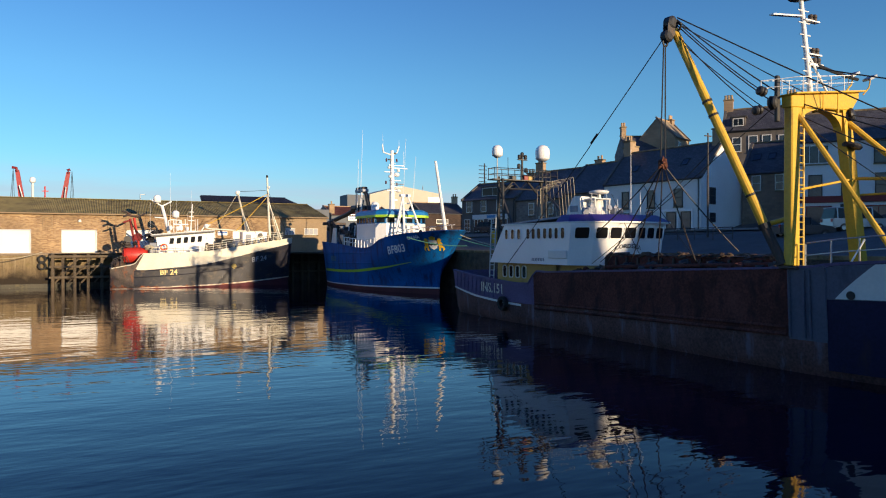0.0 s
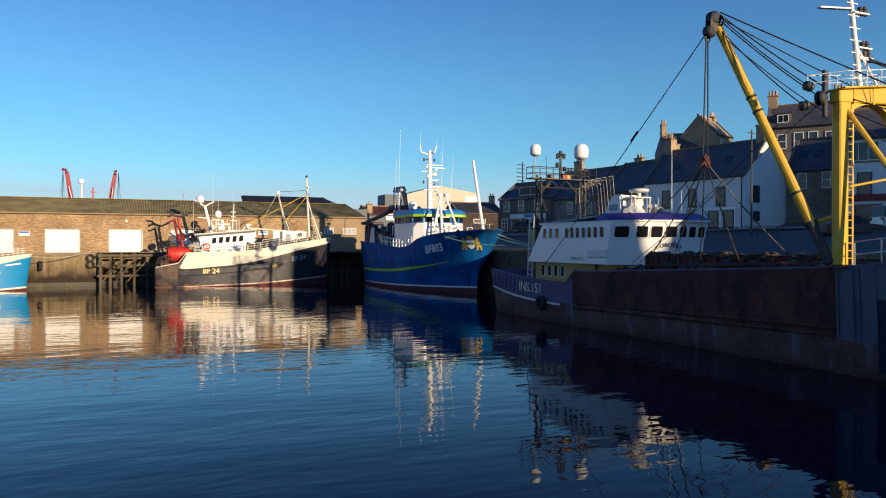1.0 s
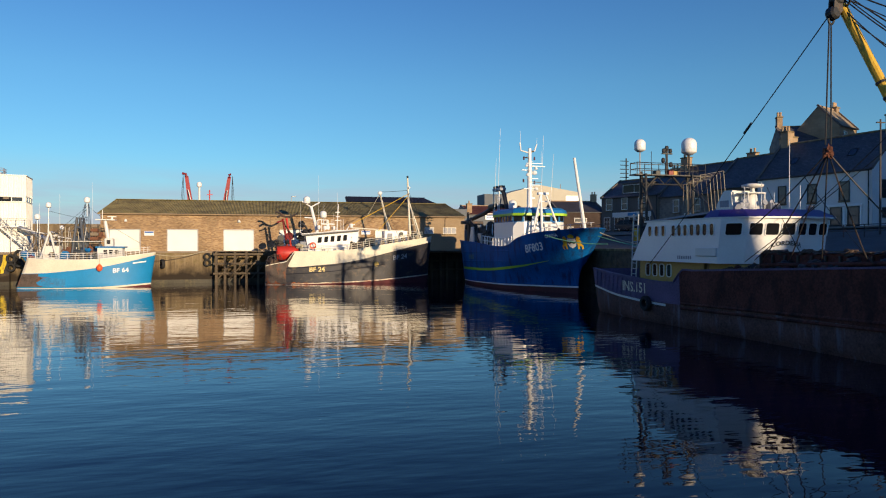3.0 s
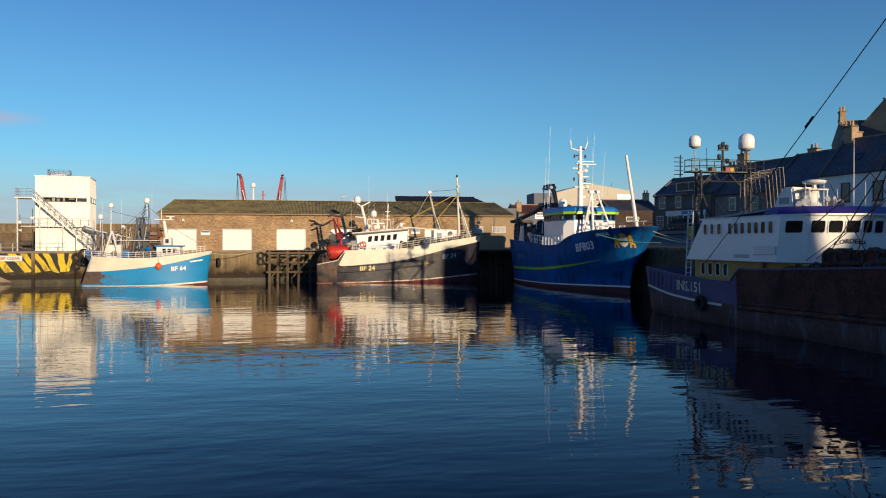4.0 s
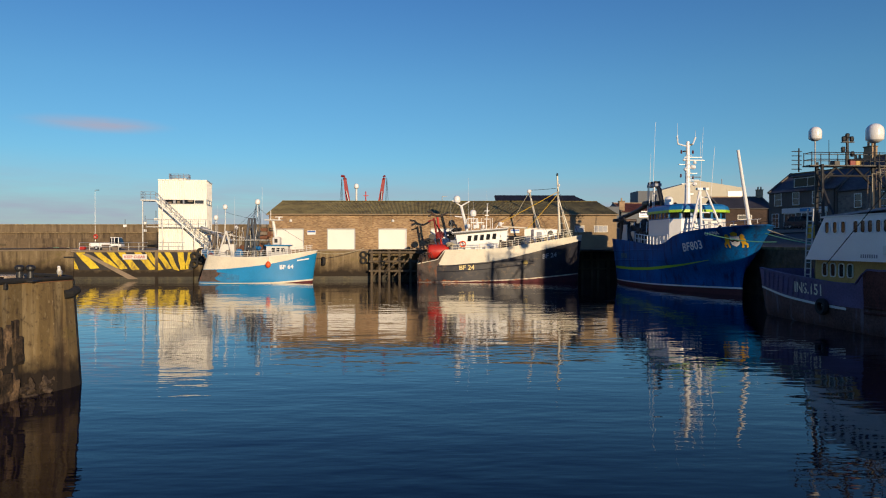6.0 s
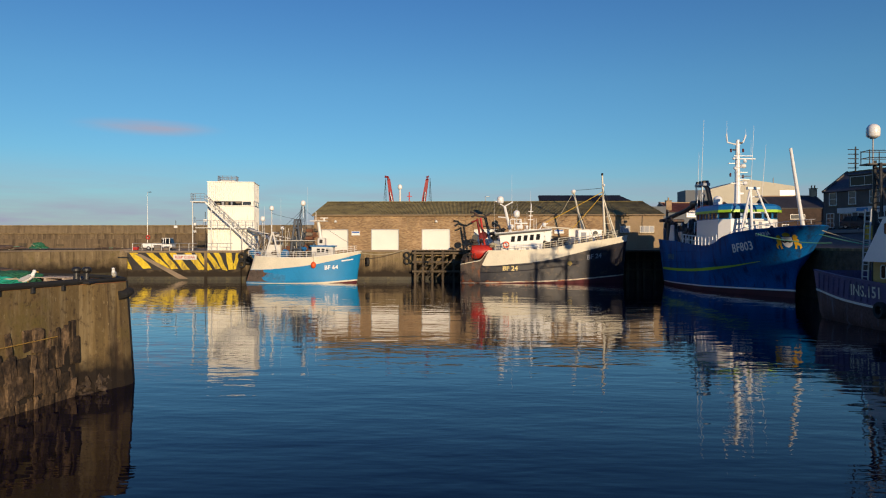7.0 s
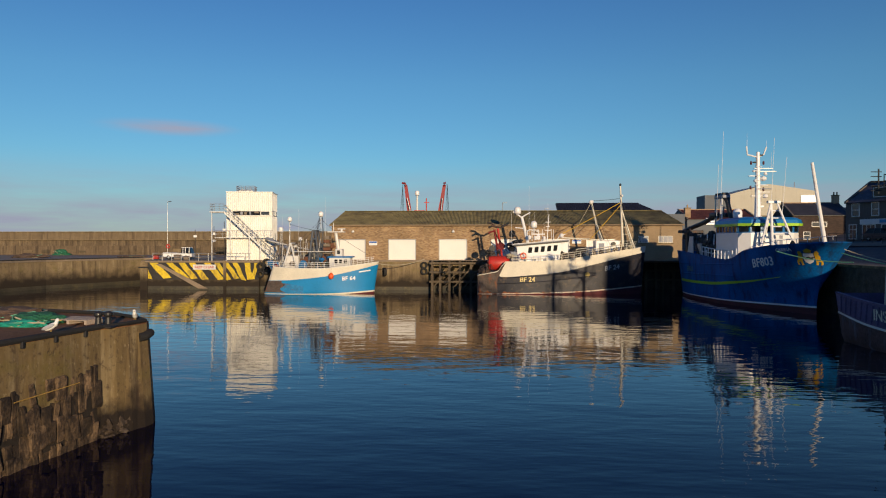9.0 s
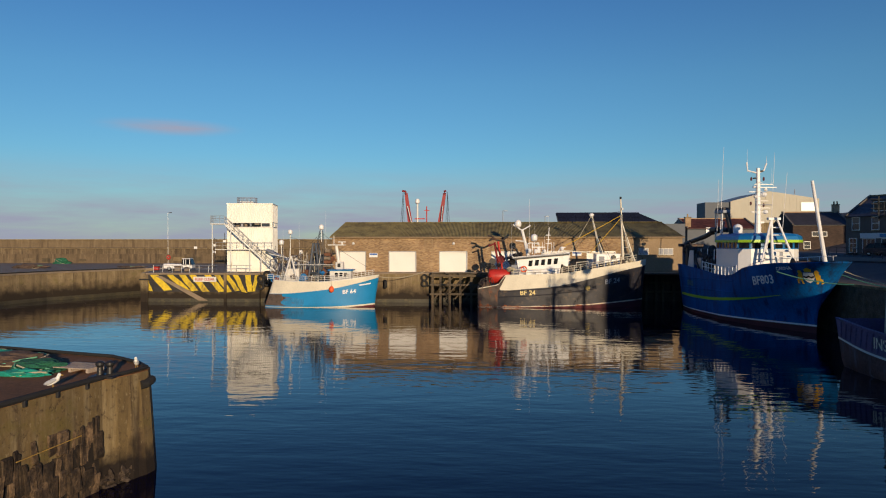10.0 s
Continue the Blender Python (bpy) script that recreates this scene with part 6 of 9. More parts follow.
    bmesh.ops.bevel(bm, geom=bm.edges[:], offset=0.1, segments=2, affect="EDGES")
    part("funnel_fairing", bm, WHITE, boat, "white funnel fairing")
    part("vent_louvre", box(10.9, 11.7, -0.84, -0.79, 7.5, 7.9, 0.01), GREY_DECK, rd)
    part("funnel_pipe", tube((10.6, 0.3, 7.6), (10.4, 0.3, 8.6), 0.16), BLACK, rd)
    for y in (-0.9, 1.3):
        part("deck_box", box(12.6, 13.3, y - 0.35, y + 0.35, 7.2, 7.7, 0.05), GREY_DECK, rd)
    for x, y in ((13.0, -0.8), (13.1, 0.6), (12.9, 1.3)):
        part("searchlight", lathe([(0.1, -0.2), (0.17, 0), (0.18, 0.15)], 10, (x, y, 7.7), (1, 0, 0.2)), GREY_DECK, rd)
    for y, hgt in ((-1.8, 1.3), (-1.0, 1.0), (-0.6, 1.6), (1.4, 4.2), (2.2, 1.5), (0.3, 1.0)):
        whip(boat, (14.3, y, 7.2), hgt, r=0.03)
    for y in (-2.6, 0.2, 2.6):
        part("brow_lamp", lathe([(0.1, -0.2), (0.2, 0.0), (0.22, 0.15)], 8, (14.6, y, 7.32), (1, 0, -0.3)), GREY_DECK, boat)
    # goal-post mast with domes over the stern
    gm = part("dome_gantry", tube((3.4, -1.75, 2.2), (3.4, -1.75, 10.5), 0.15, 0.12), BLACK, boat, "black steel goal-post mast")
    part("gantry_leg", tube((4.3, -1.75, 2.2), (4.0, -1.75, 10.3), 0.1), BLACK, gm)
    part("gantry_leg", tube((3.4, 2.2, 2.2), (3.4, 2.2, 10.4), 0.15, 0.12), BLACK, gm)
    part("gantry_leg", tube((4.2, 2.2, 2.2), (4.0, 2.2, 10.3), 0.08), BLACK, gm)
    for k in range(21):
        z = 2.6 + 0.37 * k
        part("leg_rung", tube((3.4, -1.75, z), (4.25 - 0.012 * k, -1.75, z), 0.035, seg=5), BLACK, gm)
    for a, b, r in (((3.4, 2.2, 9.8), (8.6, 1.0, 6.9), 0.1), ((3.4, -1.75, 9.8), (6.0, -1.5, 5.0), 0.09), ((3.4, -1.75, 8.9), (3.4, -0.4, 10.2), 0.09), ((3.4, 2.2, 8.9), (3.4, 0.9, 10.2), 0.09), ((3.4, 2.2, 9.0), (3.4, 3.6, 10.2), 0.07), ((3.4, -1.75, 9.6), (3.4, 2.2, 9.6), 0.06)):
        part("gantry_brace", tube(a, b, r), BLACK, gm)
    for k in range(6):
        y = -1.75 + 0.66 * k
        part("lattice_bar", tube((3.4, y, 9.6 if k % 2 else 10.2), (3.4, y + 0.66, 10.2 if k % 2 else 9.6), 0.035, seg=5), BLACK, gm)
    part("platform", box(3.0, 3.9, -2.5, 3.7, 10.2, 10.28), BLACK, gm)
    for zz in (10.65, 11.1):
        part("platform_rail", run([(3.0, -2.4, zz), (3.0, 3.4, zz), (3.9, 3.4, zz), (3.9, -2.4, zz)], 0.028, 5, closed=True), BLACK, gm)
    for y in (-2.4, -1.2, 0.0, 1.2, 2.3, 3.4):
        part("platform_post", tube((3.9, y, 10.2), (3.9, y, 11.15), 0.03), BLACK, gm)
        part("platform_post", tube((3.0, y, 10.2), (3.0, y, 11.15), 0.03), BLACK, gm)
    radome(gm, (3.4, -1.86, 12.4), 0.41, post=1.8, post_mat=GALV)
    radome(gm, (3.4, 2.33, 12.5), 0.56, post=1.9, post_mat=BLACK)
    part("mast_lantern", lathe([(0.14, 10.2), (0.12, 11.2), (0.09, 11.3), (0.09, 12.1)], 10, (3.4, 0.4, 0)), BLACK, gm)
    for y, z in ((0.15, 11.9), (0.7, 11.9), (0.4, 12.1), (0.1, 11.2), (0.75, 10.9)):
        part("lantern", lathe([(0.1, 0), (0.14, 0.1), (0.14, 0.3), (0.08, 0.36)], 8, (3.4, y, z)), BLACK, gm)
    part("lantern_bar", box(3.3, 3.5, 0.0, 0.85, 11.84, 11.9), BLACK, gm)
    for y, z in ((0.6, 10.5), (1.0, 10.4), (-0.5, 10.4)):
        part("platform_box", box(3.2, 3.7, y - 0.2, y + 0.2, 10.28, z + 0.2, 0.03), SHOP_RED if y == 0.6 else YELLOW_HOUSE if y == 1.0 else BLACK, gm)
    part("gantry_whip", tube((3.4, -0.9, 10.2), (3.4, -0.9, 12.0), 0.02, seg=5), BLACK, gm)
    for k in range(5):
        part("aft_rung", tube((2.75, -3.1, 10.1 + 0.3 * k), (2.75, -2.4, 10.1 + 0.3 * k), 0.028), BLACK, gm)
    part("aft_stanchion", tube((2.75, -2.6, 9.9), (2.75, -2.6, 11.5), 0.05), BLACK, gm)
    # grey scallop-drag frames stacked abaft the radar
    for k in range(6):
        x = 7.6 + 0.35 * k
        part("rack_frame", run([(x, -1.2 + 0.1 * k, 6.9), (x - 0.2, -1.0, 9.2 + 0.1 * k), (x + 0.1, 0.6, 9.5 + 0.1 * k), (x + 0.2, 0.8, 7.0)], 0.028, 5), ROPE if k % 2 else WOOD, boat)
    ladder = part("ladder", tube((4.6, -3.3, 2.4), (4.6, -3.1, 7.3), 0.05), GALV, boat, "steel stern ladder")
    part("ladder_side", tube((5.2, -3.3, 2.4), (5.2, -3.1, 7.3), 0.05), GALV, ladder)
    for k in range(12):
        part("rung", tube((4.6, -3.3 + 0.015 * k, 2.7 + 0.38 * k), (5.2, -3.3 + 0.015 * k, 2.7 + 0.38 * k), 0.03), GALV, ladder)
    part("lifting_box", box(4.5, 4.9, -3.1, -2.8, 5.4, 6.3, 0.04), YELLOW, boat)
    # working deck clutter behind the plating
    for k in range(6):
        part("dredge_gear", lumpy((14.6 + 0.7 * k, -3.0 + 0.2 * math.sin(k * 2.1), 3.6 + 0.03 * k), (0.4, 0.4, 0.24 + 0.1 * math.sin(k * 2.7)), 20 + k, 3, 0.6), BLACK if k % 2 else NET_DARK, boat)
    for k in range(9):
        part("dredge_bag", lumpy((21.6 + 0.82 * k, -1.6 + 0.5 * math.sin(k * 1.9), 3.55 + 0.05 * k), (1.0, 1.3, 0.5 + 0.1 * math.sin(k * 2.3)), 40 + k, 4, 0.35), BLACK, boat, "dark heaped dredge bag")
    for x in (24.0, 25.8):
        dr = part("trawl_winch", lathe([(0.6, -1.3), (0.6, -1.2), (0.35, -1.18), (0.35, 1.18), (0.6, 1.2), (0.6, 1.3)], 18, (x, -1.0, 4.3), (0, 1, 0)), BLACK, boat, "dark trawl winch drum")
        part("wound_wire", lathe([(0.5, -1.15), (0.5, 1.15)], 18, (x, -1.0, 4.3), (0, 1, 0)), WIRE, dr)
    for k in range(9):
        x = 18.0 + 1.15 * k
        part("bulwark_stay", tube((x, -3.6, 3.7 + 0.03 * k), (x, -3.0, 3.4 + 0.03 * k), 0.05), RUST_PLATE, boat)
    part("hatch_coaming", box(16.9, 28.7, -2.95, -2.7, 3.3, 4.72, 0.04), RUST_PLATE, boat, "rust-dark coaming along the working deck")
    for k in range(14):
        x = 17.0 + 0.86 * k
        part("coaming_stay", box(x, x + 0.12, -3.1, -2.95, 3.3, 4.6, 0.02), DARK_STEEL, boat)
        part("dredge_gear", lumpy((x + 0.4, -2.75, 4.74), (0.42, 0.3, 0.12 + 0.08 * math.sin(k * 2.3)), 70 + k, 3, 0.6), DARK_STEEL if k % 3 else NET_DARK, boat)
    part("tow_bar", tube((17.6, -3.5, 4.05), (28.4, -3.5, 4.45), 0.1), RUST_PLATE, boat, "rusty beam lashed along the rail")
    rg = random.Random(77)
    for k in range(26):
        x = rg.uniform(15.5, 28.8)
        part("deck_gear", lumpy((x, -3.55, sheer(x / 41) + rg.uniform(0.0, 0.12)), (rg.uniform(0.12, 0.4), 0.2, rg.uniform(0.08, 0.2)), 200 + k, 2, 0.7), (RUST_PLATE, BLACK, DARK_STEEL)[k % 3], boat)
    for k in range(5):
        part("chain_bag", lumpy((19.0 + 2.0 * k, -3.1, 4.1 + 0.07 * k), (0.5, 0.35, 0.22), 60 + k, 3, 0.7), BLACK, boat)
    # yellow gantry
    G = 29.5
    gy = part("main_gantry", box(G - 0.2, G + 0.2, -4.16, -3.62, 4.42, 11.4, 0.05), YELLOW, boat, "tall yellow trawl gantry")
    leg = bmesh.new()
    for dz, (y0, y1) in ((0, (0.9, 1.5)),):
        lo = [leg.verts.new(p) for p in ((G - 0.22, 0.55, 3.6), (G + 0.22, 0.55, 3.6), (G + 0.22, 1.15, 3.6), (G - 0.22, 1.15, 3.6))]
        hi = [leg.verts.new(p) for p in ((G - 0.2, -0.85, 11.4), (G + 0.2, -0.85, 11.4), (G + 0.2, -0.3, 11.4), (G - 0.2, -0.3, 11.4))]
        leg.faces.new(hi)
        for i in range(4):
            leg.faces.new((lo[i], lo[(i + 1) % 4], hi[(i + 1) % 4], hi[i]))
    part("foot_plate", box(G - 0.4, G + 0.4, -4.2, -3.3, 4.3, 4.44, 0.03), DARK_STEEL, gy)
    part("gantry_leg", leg, YELLOW, gy)
    bm = bmesh.new()
    beam = [[bm.verts.new((x, y, z)) for y, z in ((-4.25, 10.95), (-0.2, 11.15), (0.3, 11.75), (0.3, 12.0), (-4.25, 11.45))] for x in (G - 0.24, G + 0.24)]
    bm.faces.new(beam[0][::-1])
    bm.faces.new(beam[1])
    for i in range(5):
        j = (i + 1) % 5
        bm.faces.new((beam[0][i], beam[0][j], beam[1][j], beam[1][i]))
    bmesh.ops.bevel(bm, geom=bm.edges[:], offset=0.04, segments=1, affect="EDGES")
    part("gantry_head", bm, YELLOW, gy)
    for y in (-3.4, -2.2, -1.2):
        part("head_rib", box(G - 0.27, G + 0.27, y - 0.05, y + 0.05, 10.95, 11.55 + 0.12 * (y + 4), 0.015), YELLOW, gy)
    arch = bmesh.new()
    n = 12
    for i in range(n):
        t0, t1 = math.pi * i / n, math.pi * (i + 1) / n
        for x, flip in ((G + 0.18, False), (G - 0.18, True)):
            q = [(x, -2.25 - 1.4 * math.cos(t0), 10.2 + 0.8 * math.sin(t0)), (x, -2.25 - 1.4 * math.cos(t1), 10.2 + 0.8 * math.sin(t1)), (x, -2.25 - 1.4 * math.cos(t1), 11.0), (x, -2.25 - 1.4 * math.cos(t0), 11.0)]
            vs = [arch.verts.new(p) for p in q]
            arch.faces.new(vs[::-1] if flip else vs)
        q = [(G - 0.18, -2.25 - 1.4 * math.cos(t0), 10.2 + 0.8 * math.sin(t0)), (G + 0.18, -2.25 - 1.4 * math.cos(t0), 10.2 + 0.8 * math.sin(t0)), (G + 0.18, -2.25 - 1.4 * math.cos(t1), 10.2 + 0.8 * math.sin(t1)), (G - 0.18, -2.25 - 1.4 * math.cos(t1), 10.2 + 0.8 * math.sin(t1))]
        arch.faces.new([arch.verts.new(p) for p in q])
    part("arch_web", arch, YELLOW, gy)
    part("catwalk", slab([(G - 0.5, -4.3, 11.5), (G + 0.5, -4.3, 11.5), (G + 0.5, 0.35, 12.05), (G - 0.5, 0.35, 12.05)], 0.06), YELLOW, gy)
    railing(boat, [(G - 0.55, -5.1, 11.45), (G - 0.55, -0.6, 11.95), (G + 0.55, -0.6, 11.95), (G + 0.55, -4.2, 11.5), (G - 0.55, -5.1, 11.45)], 0.62, 2, 0.018, 0.9, CLEAN_WHITE, "catwalk_rail")
    part("head_post", box(G - 0.35, G - 0.2, -4.55, -4.35, 10.4, 12.3, 0.02), BLACK, gy)
    lad = part("gantry_ladder", tube((G, -3.48, 4.4), (G, -3.48, 11.0), 0.045), YELLOW, gy)
    part("ladder_side", tube((G, -3.14, 4.4), (G, -3.14, 11.0), 0.045), YELLOW, lad)
    for k in range(20):
        part("rung", tube((G, -3.48, 4.7 + 0.31 * k), (G, -3.14, 4.7 + 0.31 * k), 0.025), YELLOW, lad)
    for a, b, r in (((G, -3.7, 10.9), (33.4, -2.95, 4.5), 0.11), ((G, -0.4, 10.8), (32.6, 0.7, 7.4), 0.12), ((G + 0.2, -3.6, 7.6), (G + 0.2, 0.1, 8.2), 0.05), ((G + 0.2, 0.1, 8.2), (34, 0.6, 7.9), 0.07), ((G + 0.2, 0.5, 7.5), (34, 0.9, 7.5), 0.05)):
        part("gantry_strut", tube(a, b, r), YELLOW, gy)
    mast = part("gantry_mast", tube((G, -2.7, 11.6), (G - 0.05, -3.3, 15.7), 0.12, 0.09, 14), CLEAN_WHITE, boat, "white mast on the gantry")
    part("radar_scanner", slab([(G - 0.2, -5.05, 14.66), (G - 0.2, -3.2, 14.86), (G, -3.2, 14.86), (G, -5.05, 14.66)], 0.06), CLEAN_WHITE, mast)
    part("radome", lathe([(0.1, 15.5), (0.55, 15.62), (0.6, 15.75), (0.2, 15.85)], 16, (G, -3.25, 0)), BLACK, mast)
    for y, z, y2 in ((-2.45, 14.75, -3.2), (-2.3, 13.35, -2.95), (-2.45, 12.9, -2.9), (-2.2, 12.95, -2.9)):
        part("mast_bracket", box(G - 0.12, G + 0.12, y2, y + 0.2, z - 0.06, z), CLEAN_WHITE, mast)
        part("mast_light", lathe([(0.06, 0), (0.1, 0.04), (0.1, 0.1), (0.08, 0.13), (0.11, 0.16), (0.1, 0.26), (0.04, 0.3)], 16, (G, y, z)), DARK_STEEL, mast)
        part("mast_light", lathe([(0.06, 0), (0.1, 0.04), (0.1, 0.1), (0.08, 0.13), (0.11, 0.16), (0.1, 0.24), (0.04, 0.27)], 16, (G, y - 0.26, z)), DARK_STEEL, mast)
    for k in range(7):
        z = 12.1 + 0.5 * k
        y = -2.77 - 0.146 * 0.5 * k
        part("mast_step", tube((G, y - 0.35, z), (G, y + 0.35, z), 0.025), CLEAN_WHITE, mast)
    for s in (-1, 1):
        part("mast_stay", tube((G + 0.3 * s, -2.1 + 0.1 * s, 11.7), (G, -2.95, 13.4), 0.05), CLEAN_WHITE, mast)
    for y in (-0.7, 0.55):
        fl = part("floodlight", slab([(G + 0.3, y - 0.1, 12.45), (G + 0.3, y + 0.4, 12.68), (G + 0.65, y + 0.4, 12.68), (G + 0.65, y - 0.1, 12.45)], 0.1), GALV, gy, "flat floodlight on the catwalk")
        part("bracket", run([(G + 0.4, y - 0.25, 11.85), (G + 0.45, y + 0.1, 12.2), (G + 0.45, y + 0.2, 12.58)], 0.03), YELLOW, fl)
    for a, ax, r in (((G - 0.4, -5.25, 11.6), (0.2, 1, -0.3), 0.2), ((G - 0.4, -5.5, 10.8), (0.2, 1, 0.2), 0.2), ((G - 0.4, -4.5, 11.2), (1, 0.2, 0), 0.3), ((G + 0.2, -0.3, 10.95), (1, 0.4, 0.2), 0.3)):
        part("sheave_block", lathe([(r * 0.35, -0.2), (r * 0.8, -0.17), (r, -0.1), (r * 0.95, -0.04), (r * 0.72, 0), (r * 0.95, 0.04), (r, 0.1), (r * 0.8, 0.17), (r * 0.35, 0.2)], 20, a, ax), BLACK, gy)
    part("hanging_block", lathe([(0.36, -0.1), (0.42, 0), (0.36, 0.1)], 16, (G + 0.3, -0.3, 9.6), (0.2, 0.2, 1)), BLACK, gy)
    # derrick boom topped up beside the hull
    foot, knee, head = Vector((29.25, -4.1, 4.5)), Vector((28.55, -4.33, 6.1)), Vector((25.65, -6.62, 14.9))
    boom = part("derrick_boom", tube(knee, head, 0.2, 0.18, 12), YELLOW, boat, "yellow derrick boom, topped up and swung out")
    part("boom_heel", tube(foot, knee + (knee - foot) * 0.05, 0.2, 0.2, 12), DARK_STEEL, boom)
    part("boom_collar", lathe([(0.26, -0.12), (0.26, 0.12)], 12, knee, head - knee), BLACK, boom)
    part("boom_brace", tube((28.5, -4.2, 6.15), (G, -3.8, 6.45), 0.11), YELLOW, boom)
    for f in (0.15, 0.55, 0.62):
        part("boom_band", lathe([(0.22, -0.05), (0.22, 0.05)], 12, knee.lerp(head, f), head - knee), BLACK, boom)
    part("head_block", lathe([(0.2, -0.22), (0.3, -0.15), (0.3, 0.15), (0.2, 0.22)], 14, head + Vector((0, -0.2, 0.22)), (1, 0.1, 0)), BLACK, boom)
    part("head_block", lathe([(0.2, -0.2), (0.28, -0.12), (0.28, 0.12), (0.2, 0.2)], 14, head + Vector((0, -0.42, -0.4)), (1, 0.1, 0.1)), BLACK, boom)
    for s in (-0.13, 0.13):
        part("head_cheek", slab([head + Vector((s, -0.5, 0.15)), head + Vector((s, -0.2, 0.5)), head + Vector((s, 0.1, 0.3)), head + Vector((s, 0.05, -0.15)), head + Vector((s, -0.35, -0.6)), head + Vector((s, -0.55, -0.5))], 0.05), DARK_STEEL, boom)
    part("head_shackle", run([head + Vector((0.16 + 0.24 * math.sin(a), 0.02, 0.05 + 0.2 * math.cos(a))) for a in [k * math.pi / 8 for k in range(9)]], 0.05, 8), BLACK, boom)
    part("head_shackle", run([head + Vector((0.0, -0.5 + 0.14 * math.cos(a), -0.62 - 0.22 * math.sin(a))) for a in [k * math.pi / 8 for k in range(9)]], 0.045, 8), BLACK, boom)
    for z0, b, d, r in ((0.35, (G - 0.4, -4.4, 11.7), 0.1, 0.03), (0.25, (G - 0.4, -5.2, 11.6), 0.12, 0.025), (0.1, (G - 0.4, -4.5, 11.2), 0.12, 0.028), (-0.3, (G - 0.4, -5.5, 10.8), 0.15, 0.025), (0.45, (34, 0.4, 9.0), 0.05, 0.03), (-0.5, (G - 0.3, -4.4, 10.6), 0.12, 0.022), (0.2, (G + 0.3, -0.3, 10.9), 0.1, 0.022)):
        part("topping_wire", run(sag(head + Vector((0.2, 0, z0)), b, d, 8), r), WIRE, boat)
    for a, b, rr in (((G - 0.3, -3.6, 11.4), (37.0, -1.5, 7.9), 0.028), ((G - 0.3, -3.6, 10.9), (37.0, -1.8, 6.6), 0.022), ((G, -0.5, 11.0), (38.0, 0.5, 9.2), 0.022), ((G, -3.6, 10.6), (34.0, -1.0, 6.2), 0.02), ((G, -2.6, 12.8), (38, 0.5, 10.2), 0.03)):
        part("stay_wire", run(sag(a, b, 0.15, 6), rr, 5), WIRE, boat)
    part("chain_stay", run(sag((G, -2.6, 13.0), (G + 0.6, -0.4, 12.4), 0.05, 8), 0.07, 6), BLACK, boat)
    for a, b, rr in (((17.0, -3.4, 4.3), (26.5, -3.8, 10.6), 0.02), ((20.0, -3.0, 4.4), (13.5, 0.5, 8.6), 0.02), ((16.5, -3.6, 4.2), (28.5, -3.7, 11.2), 0.02), ((24.5, -3.6, 4.3), (19.0, -2.0, 8.6), 0.02)):
        part("rigging_wire", run(sag(a, b, 0.1, 6), rr, 5), WIRE, boat)
    for a, b in ((head + Vector((-0.1, -0.5, -0.45)), Vector((7.5, -3.95, 3.55))),):
        part("guy_wire", run(sag(a, b, 0.1, 8), 0.024), WIRE, boat)
    part("guy_turnbuckle", tube((head + Vector((-0.1, -0.5, -0.45))).lerp(Vector((7.5, -3.95, 3.5)), 0.31), (head + Vector((-0.1, -0.5, -0.45))).lerp(Vector((7.5, -3.95, 3.5)), 0.345), 0.06), DARK_STEEL, boat)
    # hanging bridle of chains below the boom head
    hub = Vector((25.65, -7.26, 8.88))
    part("fall_wire", run([head + Vector((0.0, -0.5, -0.8)), hub + Vector((0.05, 0.1, 0.3))], 0.03), WIRE, boat)
    part("fall_wire", run([head + Vector((0.0, -0.6, -0.8)), hub + Vector((-0.05, -0.08, 0.3))], 0.03), WIRE, boat)
    part("bridle_ring", lumpy(hub, (0.18, 0.18, 0.26), 2, 3, 0.7), RUST_ORANGE_DARK, boat, "rusty bridle shackle")
    for x, y, z in ((17.5, -3.4, 4.2), (19.0, -3.0, 4.2), (21.5, -3.4, 4.3), (24.0, -3.3, 4.3), (26.4, -3.3, 5.0), (16.2, -3.0, 6.0)):
        part("bridle_chain", run(sag(hub, (x, y, z), 0.12, 6), 0.03, 5), DARK_STEEL, boat)
    railing(boat, [h.spot(x, sheer(x / 41.5), -1, -0.25) for x in (30.0, 31.5, 33, 35, 37, 39)], 1.0, 2, 0.035, 1.1, GALV, "bow_rail")
    part("rail_brace", tube((31.85, -3.75, 4.5), (32.35, -3.6, 5.5), 0.035), CLEAN_WHITE, boat)
    part("bow_house", box(31.0, 37.0, -2.2, 2.6, 4.0, 4.6, 0.1), GREY_DECK, boat)
    part("anchor_pocket", h.wrap(disc(0.17), 32.0, 3.36, off=0.08), BLACK, boat)
    return boat


beam_trawler()


